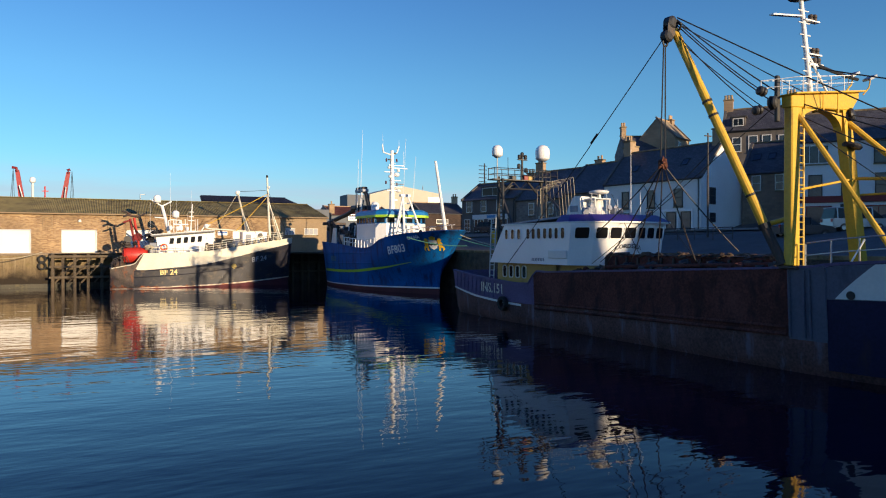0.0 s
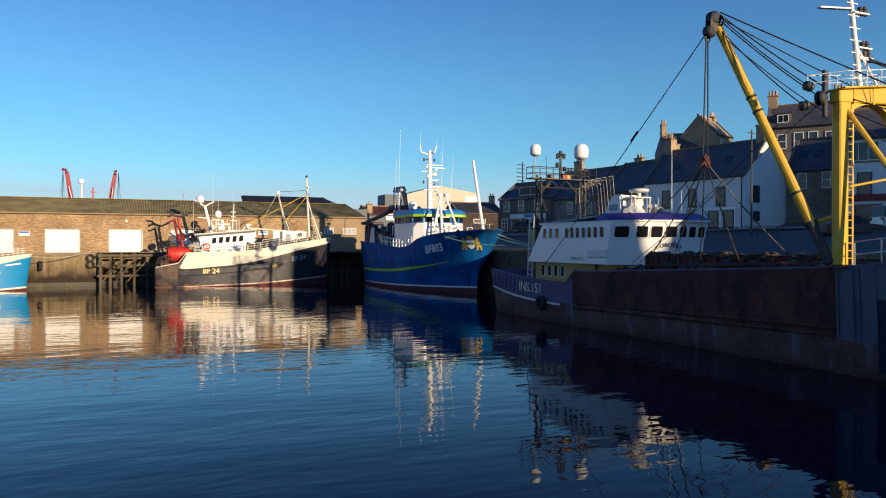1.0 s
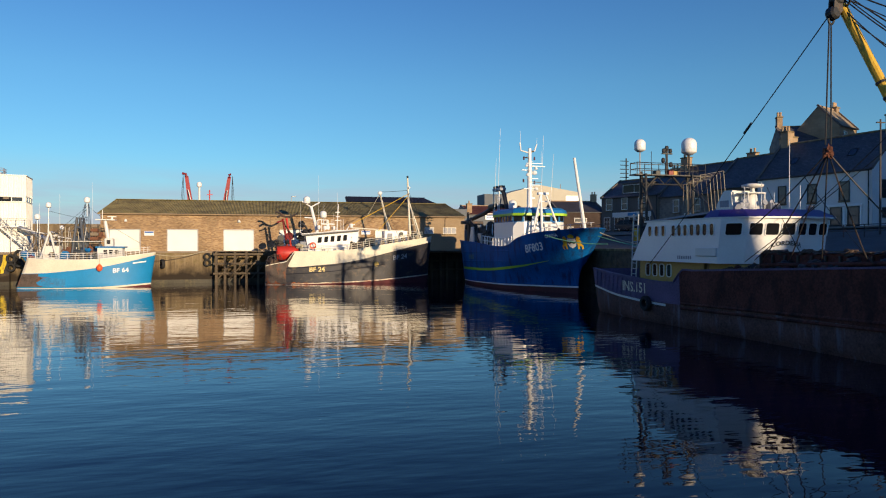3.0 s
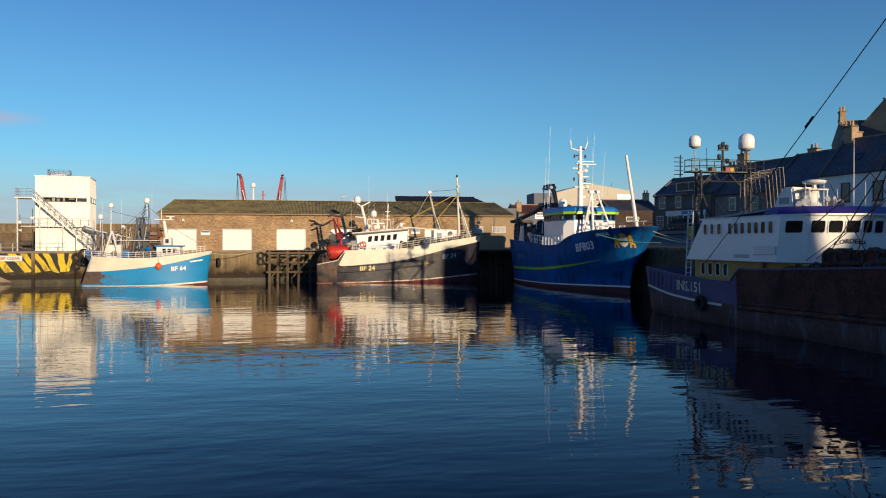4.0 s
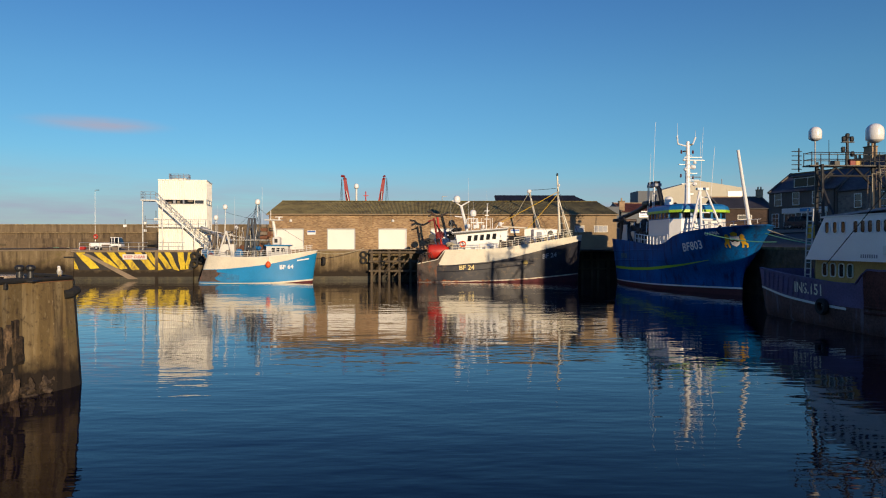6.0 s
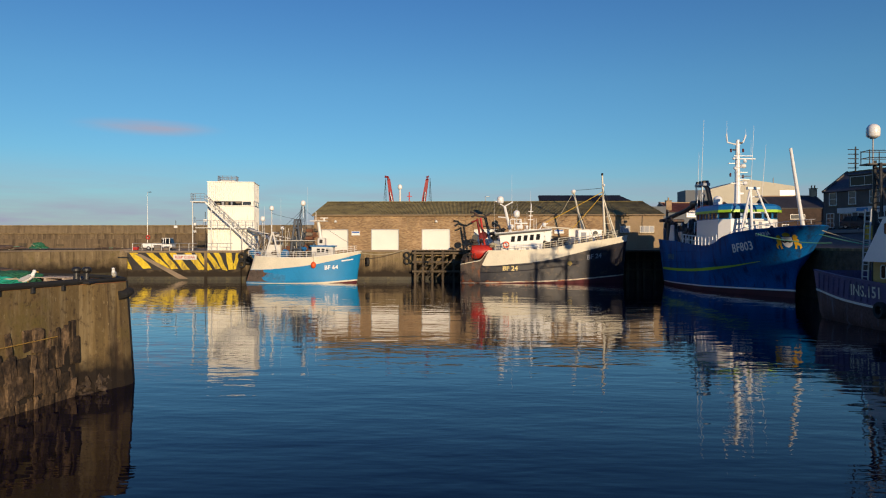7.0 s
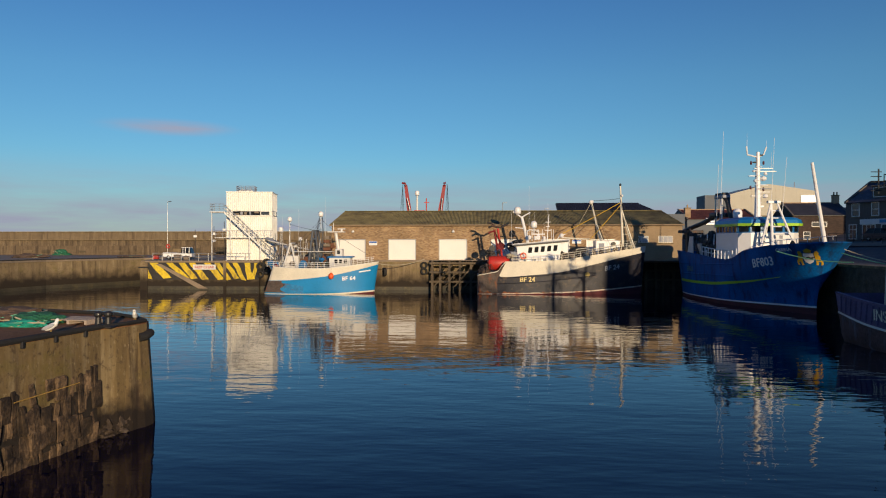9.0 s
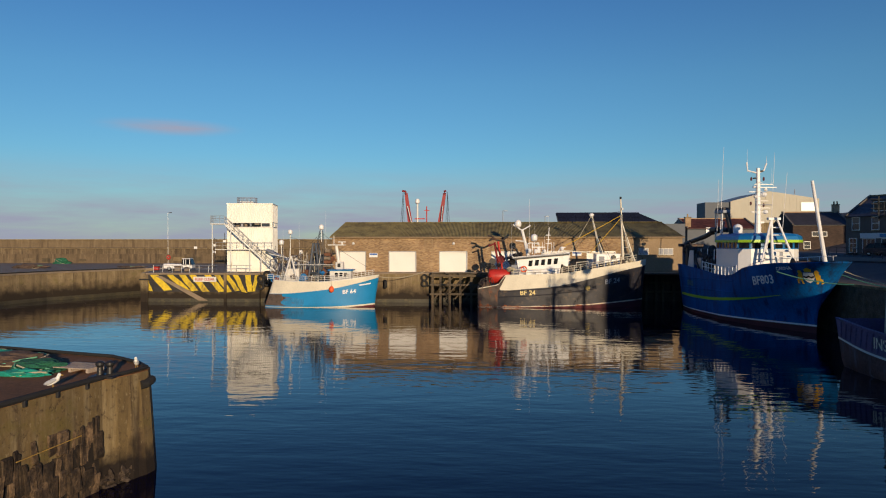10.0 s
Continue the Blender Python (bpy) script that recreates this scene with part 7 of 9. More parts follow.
# ---- fish market shed ----
def market_shed():
    shed = thing("fish_market_shed", "long tan brick fish market with mossy sheet roof", "shed")
    x0, x1, y0, y1, zf, ze = -21.6, 28.2, 100.0, 113.0, 4.22, 9.35
    doors = [(-20.5, -16.75), (-13.3, -9.45), (-6.0, -2.1), (1.5, 5.4), (8.6, 12.5), (15.0, 18.9)]
    top = 7.1
    x = x0
    for a, b in doors:
        part("wall_bay", box(x, a, y0, y0 + 0.35, zf, top), SHED_BRICK, shed)
        x = b
    part("wall_bay", box(x, x1, y0, y0 + 0.35, zf, top), SHED_BRICK, shed)
    part("upper_wall", box(x0, x1, y0, y0 + 0.35, top, ze), SHED_BRICK, shed)
    part("gable_wall", prism([(x0, y0 + 0.35), (x0 + 0.35, y0 + 0.35), (x0 + 0.35, y1), (x0, y1)], zf, ze), SHED_BRICK, shed)
    part("gable_wall", prism([(x1 - 0.35, y0 + 0.35), (x1, y0 + 0.35), (x1, y1), (x1 - 0.35, y1)], zf, ze), SHED_BRICK, shed)
    part("back_wall", box(x0, x1, y1, y1 + 0.35, zf, ze), SHED_BRICK, shed)
    for a, b in doors:
        d = part("roller_door", box(a, b, y0 + 0.14, y0 + 0.2, zf, top), DOOR_WHITE, shed, "white roller shutter door")
        for k in range(14):
            part("door_slat", box(a, b, y0 + 0.115, y0 + 0.14, zf + 0.02 + 0.205 * k, zf + 0.19 + 0.205 * k), DOOR_WHITE, d)
        part("door_frame", box(a - 0.08, a + 0.04, y0 - 0.03, y0 + 0.2, zf, top + 0.08), GALV, d)
        part("door_frame", box(b - 0.04, b + 0.08, y0 - 0.03, y0 + 0.2, zf, top + 0.08), GALV, d)
        part("lintel", box(a - 0.08, b + 0.08, y0 - 0.03, y0 + 0.2, top, top + 0.12), GALV, d)
    # corrugated roof, hipped a little at the ends
    ridge, ym = 11.55, 106.5
    n = 500

    def place(i, j):
        x = x0 - 0.3 + (x1 - x0 + 0.6) * i / (n - 1)
        t = j / 3
        inset = 0.9 * t
        x = max(x0 - 0.3 + inset, min(x1 + 0.3 - inset * 1.6, x))
        w = 0.045 * math.cos(i * math.pi)
        return (x, y0 - 0.35 + (ym - y0 + 0.35) * t, ze - 0.05 + (ridge - ze) * t + w)
    part("roof_slope", grid(n, 4, place), ROOF_MOSS, shed, "mossy corrugated sheet roof")
    part("roof_slope", slab([(x0 - 0.3, y1 + 0.6, ze - 0.05), (x0 + 0.6, ym, ridge), (x1 - 1.1, ym, ridge), (x1 + 0.3, y1 + 0.6, ze - 0.05)][::-1], 0.05), ROOF_MOSS, shed)
    part("roof_end", slab([(x1 + 0.3, y0 - 0.35, ze - 0.05), (x1 + 0.3, y1 + 0.6, ze - 0.05), (x1 - 1.1, ym, ridge)], 0.05), ROOF_MOSS, shed)
    part("roof_end", slab([(x0 - 0.3, y1 + 0.6, ze - 0.05), (x0 - 0.3, y0 - 0.35, ze - 0.05), (x0 + 0.6, ym, ridge)], 0.05), ROOF_MOSS, shed)
    part("ridge_cap", box(x0 + 0.6, x1 - 1.1, ym - 0.2, ym + 0.2, ridge - 0.02, ridge + 0.07, 0.03), ROOF_MOSS, shed)
    part("gutter", tube((x0 - 0.3, y0 - 0.4, ze - 0.12), (x1 + 0.3, y0 - 0.4, ze - 0.12), 0.1, seg=6), SHED_RENDER, shed)
    part("corner_render", box(20.2, 28.3, y0 - 0.04, y0, zf, ze - 0.1), SHED_RENDER, shed, "buff rendered end bay")
    for a in (22.6, 25.7):
        window(shed, (a + 0.3, y0 - 0.04, 7.2), (1, 0, 0), 1.3 if a < 25 else 1.9, 0.85, CREAM, bars=(3, 1), sill=CONCRETE, glass=GULL_GREY)
    sg = part("sign", box(-16.2, -15.0, y0 - 0.05, y0, 6.35, 6.95), CLEAN_WHITE, shed, "small blue and white sign")
    part("sign_band", box(-16.15, -15.05, y0 - 0.07, y0 - 0.05, 6.68, 6.9), SIGN_BLUE, sg)
    sg = part("sign", box(12.9, 14.2, y0 - 0.05, y0, 6.6, 7.15), CLEAN_WHITE, shed, "small blue and white sign")
    part("sign_band", box(12.95, 14.15, y0 - 0.07, y0 - 0.05, 6.9, 7.1), SIGN_BLUE, sg)
    for x in (-18.5, -4.0, 8.0):
        part("bulkhead_lamp", lathe([(0.22, 0), (0.2, 0.18), (0.08, 0.35)], 10, (x, y0 - 0.15, 8.2)), WHITE, shed)
    gr = part("wall_grid", on_wall(ring(1.0, 1.7, 0.06, 0.08), (-7.57, y0, 8.2), (1, 0, 0)), SHED_RENDER, shed, "pale lattice vent in the brickwork")
    for k in range(4):
        part("grid_bar", box(-8.07, -7.07, y0 - 0.06, y0 - 0.01, 7.6 + 0.4 * k, 7.66 + 0.4 * k), SHED_RENDER, gr)
    gr = part("wall_grid", on_wall(ring(0.95, 1.7, 0.05, 0.08), (-0.27, y0, 8.2), (1, 0, 0)), SHED_RENDER, shed, "faint lattice vent in the brickwork")
    for k in range(4):
        part("grid_bar", box(-0.75, 0.2, y0 - 0.06, y0 - 0.01, 7.6 + 0.4 * k, 7.65 + 0.4 * k), SHED_RENDER, gr)
    return shed


market_shed()


# ---- ice tower ----
def ice_tower():
    t = thing("ice_tower", "white sheet-clad ice tower with outside stairs", "tower", pose(-37.6, 101.2, 4.15, 0, 0, 9.5))
    W, D, H = 6.6, 6.0, 10.05

    def clad(z0, z1, name, face):
        n = 92
        def place(i, j):
            s = i / (n - 1)
            w = 0.03 if i % 4 < 2 else -0.03
            z = z0 if j == 0 else z1
            return (W * s, -w, z) if face == 0 else (W + w, D * s, z)
        return part(name, grid(n, 2, place), CLAD_WHITE, t)
    part("core", box(0.05, W - 0.05, 0.06, D, 0, H - 0.05), CLAD_WHITE, t)
    for f in (0, 1):
        clad(0.0, 6.55, "lower_cladding", f)
        clad(7.35, H, "upper_cladding", f)
    part("window_strip", box(0.3, W - 0.3, -0.02, 0.2, 6.62, 7.28), WHITE, t)
    part("dark_opening", box(0.9, 4.9, -0.045, -0.02, 6.66, 7.24), GLASS, t, "long dark opening under the upper cladding")
    for k, (x, w, z, hh) in enumerate(((1.3, 0.5, 6.7, 0.25), (2.0, 0.35, 6.7, 0.45), (2.55, 0.4, 6.7, 0.4), (3.3, 0.25, 6.7, 0.5), (4.0, 0.7, 6.95, 0.25))):
        part("machinery", box(x, x + w, -0.09, -0.045, z, z + hh, 0.015), GREY_DECK if k % 2 else WOOD, t)
    window(t, (5.6, -0.03, 6.95), (1, 0, 0), 1.2, 0.5, CLAD_WHITE, t=0.05, depth=0.05, glass=HOUSE_GLASS)
    for k in range(3):
        window(t, (W + 0.03, 0.9 + 1.8 * k, 6.95), (0, 1, 0), 1.3, 0.5, CLAD_WHITE, t=0.05, depth=0.05)
    part("ledge", box(-0.1, W + 0.1, -0.12, 0.05, 6.5, 6.62), WHITE, t)
    part("eave_trim", box(-0.08, W + 0.08, -0.1, D, H - 0.02, H + 0.1), CLAD_WHITE, t)
    # stairs across the front
    st = part("stair_stringer", slab([(0.0, -1.0, 7.15), (7.3, -1.0, 0.1), (7.3, -1.0, -0.1), (0.0, -1.0, 6.85)], 0.06), GALV, t, "galvanised outside stair")
    part("stringer", slab([(0.0, -1.9, 7.15), (7.3, -1.9, 0.1), (7.3, -1.9, -0.1), (0.0, -1.9, 6.85)], 0.06), GALV, st)
    for k in range(36):
        f = (k + 0.5) / 36
        part("tread", box(7.3 * f - 0.12, 7.3 * f + 0.12, -1.9, -1.0, 7.0 - 7.0 * f - 0.02, 7.0 - 7.0 * f + 0.02), GALV, st)
    railing(t, [(0.0, -1.9, 7.1), (7.3, -1.9, 0.05)], 1.0, 2, 0.03, 0.9, GALV, "stair_rail")
    railing(t, [(0.0, -1.0, 7.1), (7.3, -1.0, 0.05)], 1.0, 2, 0.03, 0.9, GALV, "stair_rail")
    part("landing", box(-2.0, 0.1, -2.0, 0.5, 6.95, 7.1), GALV, t)
    railing(t, [(0.0, -1.95, 7.1), (-1.95, -1.95, 7.1), (-1.95, 0.4, 7.1)], 1.1, 3, 0.03, 0.65, GALV, "landing_rail")
    part("mid_landing", box(-1.5, 6.9, -1.1, -0.15, 3.25, 3.35), GALV, t)
    railing(t, [(-1.4, -1.1, 3.35), (6.8, -1.1, 3.35)], 1.0, 2, 0.03, 1.0, GALV, "landing_rail")
    for x in (-1.7, 0.9, 3.6, 5.2, 6.6):
        part("stair_post", box(x - 0.06, x + 0.06, -2.0, -1.88, 0, 7.0 if x < 1 else 7.0 - 6.9 * x / 7.3), GALV, t)
    # railed roof hatch
    railing(t, [(1.3, 1.0, H), (3.9, 1.0, H), (3.9, 3.4, H), (1.3, 3.4, H), (1.3, 1.0, H)], 1.0, 3, 0.04, 0.65, GREY_DECK, "roof_rail")
    part("hatch", box(1.6, 3.6, 1.3, 3.0, H, H + 0.45, 0.05), CLAD_WHITE, t)
    part("conveyor", tube((6.0, -1.5, 3.2), (10.5, -3.5, 1.2), 0.3), GALV, t, "slanting ice chute")
    return t


ice_tower()


# ---- houses of the town ----
def house(name, label, p, q, depth, z0, eave, ridge, wall, roof=SLATE, windows=(), chimneys=(), gable=None, category="house", dormers=(), skylights=(), hips=False, doors=(), back_wall=None):
    """A gabled house whose front runs on plan from p to q, seen from outside with p on the left."""
    p, q = Vector((*p, 0)), Vector((*q, 0))
    r = (q - p).normalized()
    W = (q - p).length
    m = Matrix.Translation((p.x, p.y, z0)) @ Matrix.Rotation(math.atan2(r.y, r.x), 4, "Z")
    t = thing(name, label, category, m)
    H, R = eave - z0, ridge - z0
    bm = bmesh.new()
    pts = [(0, 0), (0, H), (depth / 2, R), (depth, H), (depth, 0)]
    a = [bm.verts.new((0, y, z - (1.5 if z == 0 else 0))) for y, z in pts]
    b = [bm.verts.new((W, y, z - (1.5 if z == 0 else 0))) for y, z in pts]
    bm.faces.new(a)
    bm.faces.new(b[::-1])
    for i in (0, 3, 4):
        j = (i + 1) % 5
        bm.faces.new((a[j], a[i], b[i], b[j]))
    bmesh.ops.recalc_face_normals(bm, faces=bm.faces)
    part("wall", bm, wall, t)
    if gable:
        bm = bmesh.new()
        bm.faces.new([bm.verts.new((W + 0.02, y, z)) for y, z in pts])
        part("gable_wall", bm, gable, t)
    o = 0.18
    k = (R - H) / (depth / 2)
    part("roof_slope", slab([(-0.02, -o, H - o * k + 0.12), (W + 0.02, -o, H - o * k + 0.12), (W + 0.02, depth / 2, R + 0.12), (-0.02, depth / 2, R + 0.12)], 0.12), roof, t)
    part("roof_slope", slab([(W + 0.02, depth + o, H - o * k + 0.12), (-0.02, depth + o, H - o * k + 0.12), (-0.02, depth / 2, R + 0.12), (W + 0.02, depth / 2, R + 0.12)], 0.12), roof, t)
    part("ridge_tile", tube((0, depth / 2, R + 0.12), (W, depth / 2, R + 0.12), 0.12, seg=6), TERRACOTTA if roof is not SLATE else CONCRETE, t)
    for x in (0.0, W):
        part("skew", slab([(x - 0.15, -o, H - o * k + 0.28), (x + 0.15, -o, H - o * k + 0.28), (x + 0.15, depth / 2, R + 0.3), (x - 0.15, depth / 2, R + 0.3)], 0.2), HARL_GREY, t)
    part("gutter", tube((0, -o - 0.05, H - 0.05), (W, -o - 0.05, H - 0.05), 0.07, seg=6), BLACK, t)
    part("downpipe", tube((W - 0.3, -0.08, 0), (W - 0.3, -0.08, H - 0.1), 0.05, seg=6), BLACK, t)
    for x, z, w, h, bars, fm in windows:
        window(t, (x, -0.002, z), (1, 0, 0), w, h, fm, bars=bars, t=0.09, depth=0.07, sill=CONCRETE, glass=HOUSE_GLASS)
    for x, w, h, dm in doors:
        d = part("door", box(x - w / 2, x + w / 2, -0.06, 0.05, 0, h, 0.01), dm, t)
        part("door_frame", on_wall(ring(w, h, 0.1, 0.1), (x, -0.01, h / 2), (1, 0, 0)), WHITE, d)
    for x, y, w, h, pots in chimneys:
        zb = R - abs(y - depth / 2) * k
        c = part("chimney", box(x - w / 2, x + w / 2, y - 0.4, y + 0.4, zb - 0.6, zb + h), SANDSTONE, t)
        part("chimney_cap", box(x - w / 2 - 0.08, x + w / 2 + 0.08, y - 0.48, y + 0.48, zb + h, zb + h + 0.15, 0.02), CONCRETE, c)
        for i in range(pots):
            px = x - w / 2 + w * (i + 0.5) / pots
            part("chimney_pot", lathe([(0.16, 0), (0.13, 0.4), (0.16, 0.55)], 8, (px, y, zb + h + 0.14)), TERRACOTTA, c)
    for x, y, w, h in skylights:
        z = H + y * k + 0.13
        s = Vector((0, 1, k)).normalized()
        window(t, (x, y, z), (1, 0, 0), w, h, BLACK, up=s, t=0.05, depth=0.05, glass=HOUSE_GLASS, name="skylight")
    for x, w, h in dormers:
        y = 0.6
        z = H + y * k
        d = part("dormer", box(x - w / 2, x + w / 2, y, y + 2.2, z - 0.2, z + h), wall, t)
        part("dormer_roof", box(x - w / 2 - 0.15, x + w / 2 + 0.15, y - 0.2, y + 2.4, z + h, z + h + 0.14), SLATE, d)
        window(d, (x, y, z + h / 2), (1, 0, 0), w - 0.5, h - 0.45, WHITE, bars=(2, 1), t=0.08, depth=0.06)
    return t


def up_hill(t, k):
    """Sets a house farther up the hillside, k times as far and as large."""
    eye = Matrix.Translation((0, 0, 5.3))
    t.matrix_basis = eye @ Matrix.Scale(k, 4) @ eye.inverted() @ t.matrix_basis


S2 = (1, 2)
shop_row = house("house", "grey stone house with flat dormer and pale shop front", (46.75, 92.2), (50.25, 82.7), 8, 6.9, 11.8, 14.4, HARL_GREY, dormers=((5.5, 4.4, 1.5),), category="house",
      windows=((1.5, 3.95, 1.0, 1.5, (1, 2), WHITE), (4.3, 3.95, 0.9, 1.5, (1, 2), WHITE), (7.4, 3.95, 1.2, 1.5, (2, 2), WHITE), (1.1, 1.2, 1.0, 1.7, (2, 3), WHITE), (3.4, 1.2, 1.7, 1.6, (3, 1), WHITE), (7.9, 1.2, 1.5, 1.6, (2, 1), WHITE)), doors=((5.7, 0.9, 2.0, BLACK),), chimneys=((9.8, 4, 1.0, 1.0, 2),))
part("fascia", box(2.2, 8.9, -0.16, 0.0, 2.1, 2.75, 0.02), HARL_WHITE, shop_row, "pale shop fascia")
part("shop_sign", box(5.0, 6.6, -0.2, -0.16, 2.25, 2.65, 0.01), SKY_BLUE, shop_row, "small blue shop sign")
house("house", "low dark rubble-stone house with slate roof", (50.3, 82.6), (52.2, 74.0), 8, 6.9, 11.4, 15.4, RUBBLE, windows=((3.0, 3.2, 0.9, 1.5, S2, WHITE), (6.5, 3.2, 0.9, 1.5, S2, WHITE)), chimneys=((0.8, 4, 1.2, 1.3, 2),), doors=((5, 1.0, 2.1, BLACK),))
house("house", "dark rubble-stone house with slate roof and stacked chimney", (52.2, 74.0), (53.4, 64.6), 8, 6.9, 11.8, 15.6, RUBBLE, windows=((2.4, 3.4, 0.9, 1.5, S2, WHITE), (6.5, 3.4, 0.9, 1.5, S2, WHITE)), chimneys=((7.6, 4, 1.8, 1.5, 3),))
harled = house("house", "white harled house with black-framed windows and slate roof", (50.9, 64.2), (53.4, 52.0), 7.5, 6.9, 12.1, 15.9, HARL_WHITE, gable=HARL_WHITE,
      windows=((3.03, 3.35, 0.8, 1.7, S2, BLACK), (6.43, 3.3, 0.85, 1.7, S2, BLACK), (9.79, 3.3, 0.9, 1.7, S2, BLACK), (3.1, 1.05, 0.8, 1.5, S2, BLACK), (8.95, 0.95, 1.0, 1.55, S2, BLACK), (10.7, 0.95, 1.0, 1.55, S2, BLACK)), doors=((6.3, 0.95, 2.1, BLACK),), skylights=((3.2, 1.6, 0.7, 0.9), (9.4, 1.8, 0.7, 0.9)), chimneys=((12.0, 3.75, 0.9, 1.4, 2), (0.6, 3.75, 0.9, 1.4, 2)))

for y, z, w, hh in ((1.9, 3.4, 0.95, 1.6), (1.9, 1.2, 0.9, 0.85)):
    window(harled, (12.49, y, z), (0, 1, 0), w, hh, BLACK, bars=S2, depth=0.06, glass=HOUSE_GLASS)
part("shop_lintel", box(7.85, 11.55, -0.14, -0.002, 1.86, 2.08, 0.02), CLEAN_WHITE, harled, "white painted lintel over the shop windows")
for x in (7.9, 9.72, 11.35):
    part("pilaster", box(x, x + 0.16, -0.1, -0.002, -0.2, 1.86, 0.02), CLEAN_WHITE, harled)

up_hill(house("house", "tall warm sandstone house with tan roof and gable above the roofs", (63.7, 66.6), (67.9, 68.45), 4.8, 9.5, 18.9, 21.4, SANDSTONE, roof=TAN_SLATE, windows=((1.4, 8.1, 0.7, 1.4, S2, WHITE),), chimneys=((4.3, 2.4, 0.8, 0.3, 3),)), 1.32)
# rubble colours darken this wing in place of shade on its front
up_hill(house("house", "stone wing with slate roof and tall chimneys, dark in place of shade", (58.9, 69.9), (63.9, 67.6), 6.0, 9.5, 17.2, 19.4, RUBBLE, windows=((1.3, 6.9, 1.0, 1.2, S2, WHITE), (3.9, 6.9, 1.0, 1.6, S2, WHITE)), chimneys=((0.3, 3.0, 0.6, 1.2, 2), (0.4, 1.2, 0.65, 0.5, 2))), 1.32)
house("house", "dark slated house with a row of tall chimneys", (55.2, 81.5), (57.6, 69.5), 8.0, 9.0, 12.6, 15.9, RUBBLE, windows=((3, 4.2, 0.9, 1.4, S2, WHITE),), chimneys=((10.8, 4.0, 1.4, 1.5, 3), (5.5, 4.0, 1.2, 0.9, 2)))
house("house", "brown stone house with three roof lights", (60.4, 53.2), (62.6, 48.6), 8.0, 6.9, 12.8, 16.4, BROWN_STONE, windows=((1.45, 4.85, 0.75, 1.5, S2, WHITE), (3.7, 4.85, 0.7, 1.5, S2, CREAM)), skylights=((1.0, 2.0, 0.7, 1.0), (2.5, 2.0, 0.7, 1.0), (4.1, 2.0, 0.7, 1.0)), chimneys=((4.7, 4.0, 0.9, 1.3, 2),))
up_hill(house("house", "large grey stone house with brown slate roof and dormer", (63.3, 58.6), (67.8, 52.8), 8.0, 9.5, 18.3, 21.3, HARL_GREY, dormers=((1.6, 1.5, 1.2),), windows=((3.2, 7.2, 0.8, 1.7, S2, WHITE), (4.6, 7.2, 0.8, 1.7, S2, WHITE), (6.4, 7.0, 1.1, 1.9, (2, 2), WHITE), (1.5, 7.2, 0.8, 1.5, S2, WHITE)), chimneys=((0.3, 4.0, 1.0, 1.2, 3), (7.0, 4.0, 1.0, 1.2, 3))), 1.32)
shop = house("shop_house", "white harled building over a dark red shop front", (59.0, 45.2), (68.0, 34.0), 8.0, 6.9, 15.0, 18.2, HARL_WHITE,
             windows=((1.2, 6.9, 2.3, 1.6, (3, 1), WHITE), (6.6, 6.9, 1.0, 1.9, S2, BLACK), (9.8, 6.9, 1.0, 1.9, S2, BLACK), (13.0, 6.9, 1.0, 1.9, S2, BLACK), (1.3, 3.9, 1.0, 2.0, S2, BLACK), (4.0, 3.9, 1.0, 2.0, S2, BLACK), (6.8, 3.9, 1.2, 2.0, S2, BLACK), (9.8, 3.9, 1.2, 2.0, S2, BLACK), (13.0, 3.9, 1.2, 2.0, S2, BLACK), (1.6, 1.1, 2.0, 1.7, (1, 1), SHOP_RED), (6.4, 1.1, 2.4, 1.7, (2, 1), SHOP_RED), (11.0, 1.1, 2.4, 1.7, (2, 1), SHOP_RED)), doors=((3.9, 1.1, 2.2, BLACK),), chimneys=((14.0, 4.5, 1.3, 1.5, 3), (0.5, 4.5, 1.2, 1.5, 2)))
part("fascia", box(-0.1, 16.6, -0.2, 0.0, 2.35, 2.95, 0.02), SHOP_RED, shop, "dark red shop fascia")
part("stall_riser", box(-0.05, 16.6, -0.1, 0.0, 0.0, 0.3), SHOP_RED, shop)
house("store_building", "brown brick store with slate roof, shade put into its dark colours", (55.8, 128.3), (65.4, 127.6), 11, 6.0, 11.6, 14.0, SHADED_BRICK, roof=SHADED_SLATE, category="store", windows=((4.5, 4.0, 2.4, 0.7, (1, 1), WHITE), (2.4, 2.0, 1.0, 1.2, S2, WHITE)), chimneys=((9.4, 5.5, 1.1, 1.4, 2),))
house("store_building", "weathered grey store with rusty ribbed roof", (37.6, 129.6), (50.0, 129.6), 12, 4.3, 11.0, 12.9, CLAD_GREY, category="store", roof=RUST_PLATE, chimneys=((0.3, 1.0, 1.0, 1.7, 1),))
part("notice", box(40.9, 42.6, 129.45, 129.55, 10.0, 11.2, 0.01), CLEAN_WHITE, None, "")
bpy.data.objects["notice"].name = "notice_board"
tagged(bpy.data.objects["notice_board"], "small white notice board on the grey store", "sign")
for k in range(2):
    part("notice_line", box(41.1, 42.4, 129.41, 129.43, 10.35 + 0.35 * k, 10.5 + 0.35 * k), SIGN_BLUE, bpy.data.objects["notice_board"])


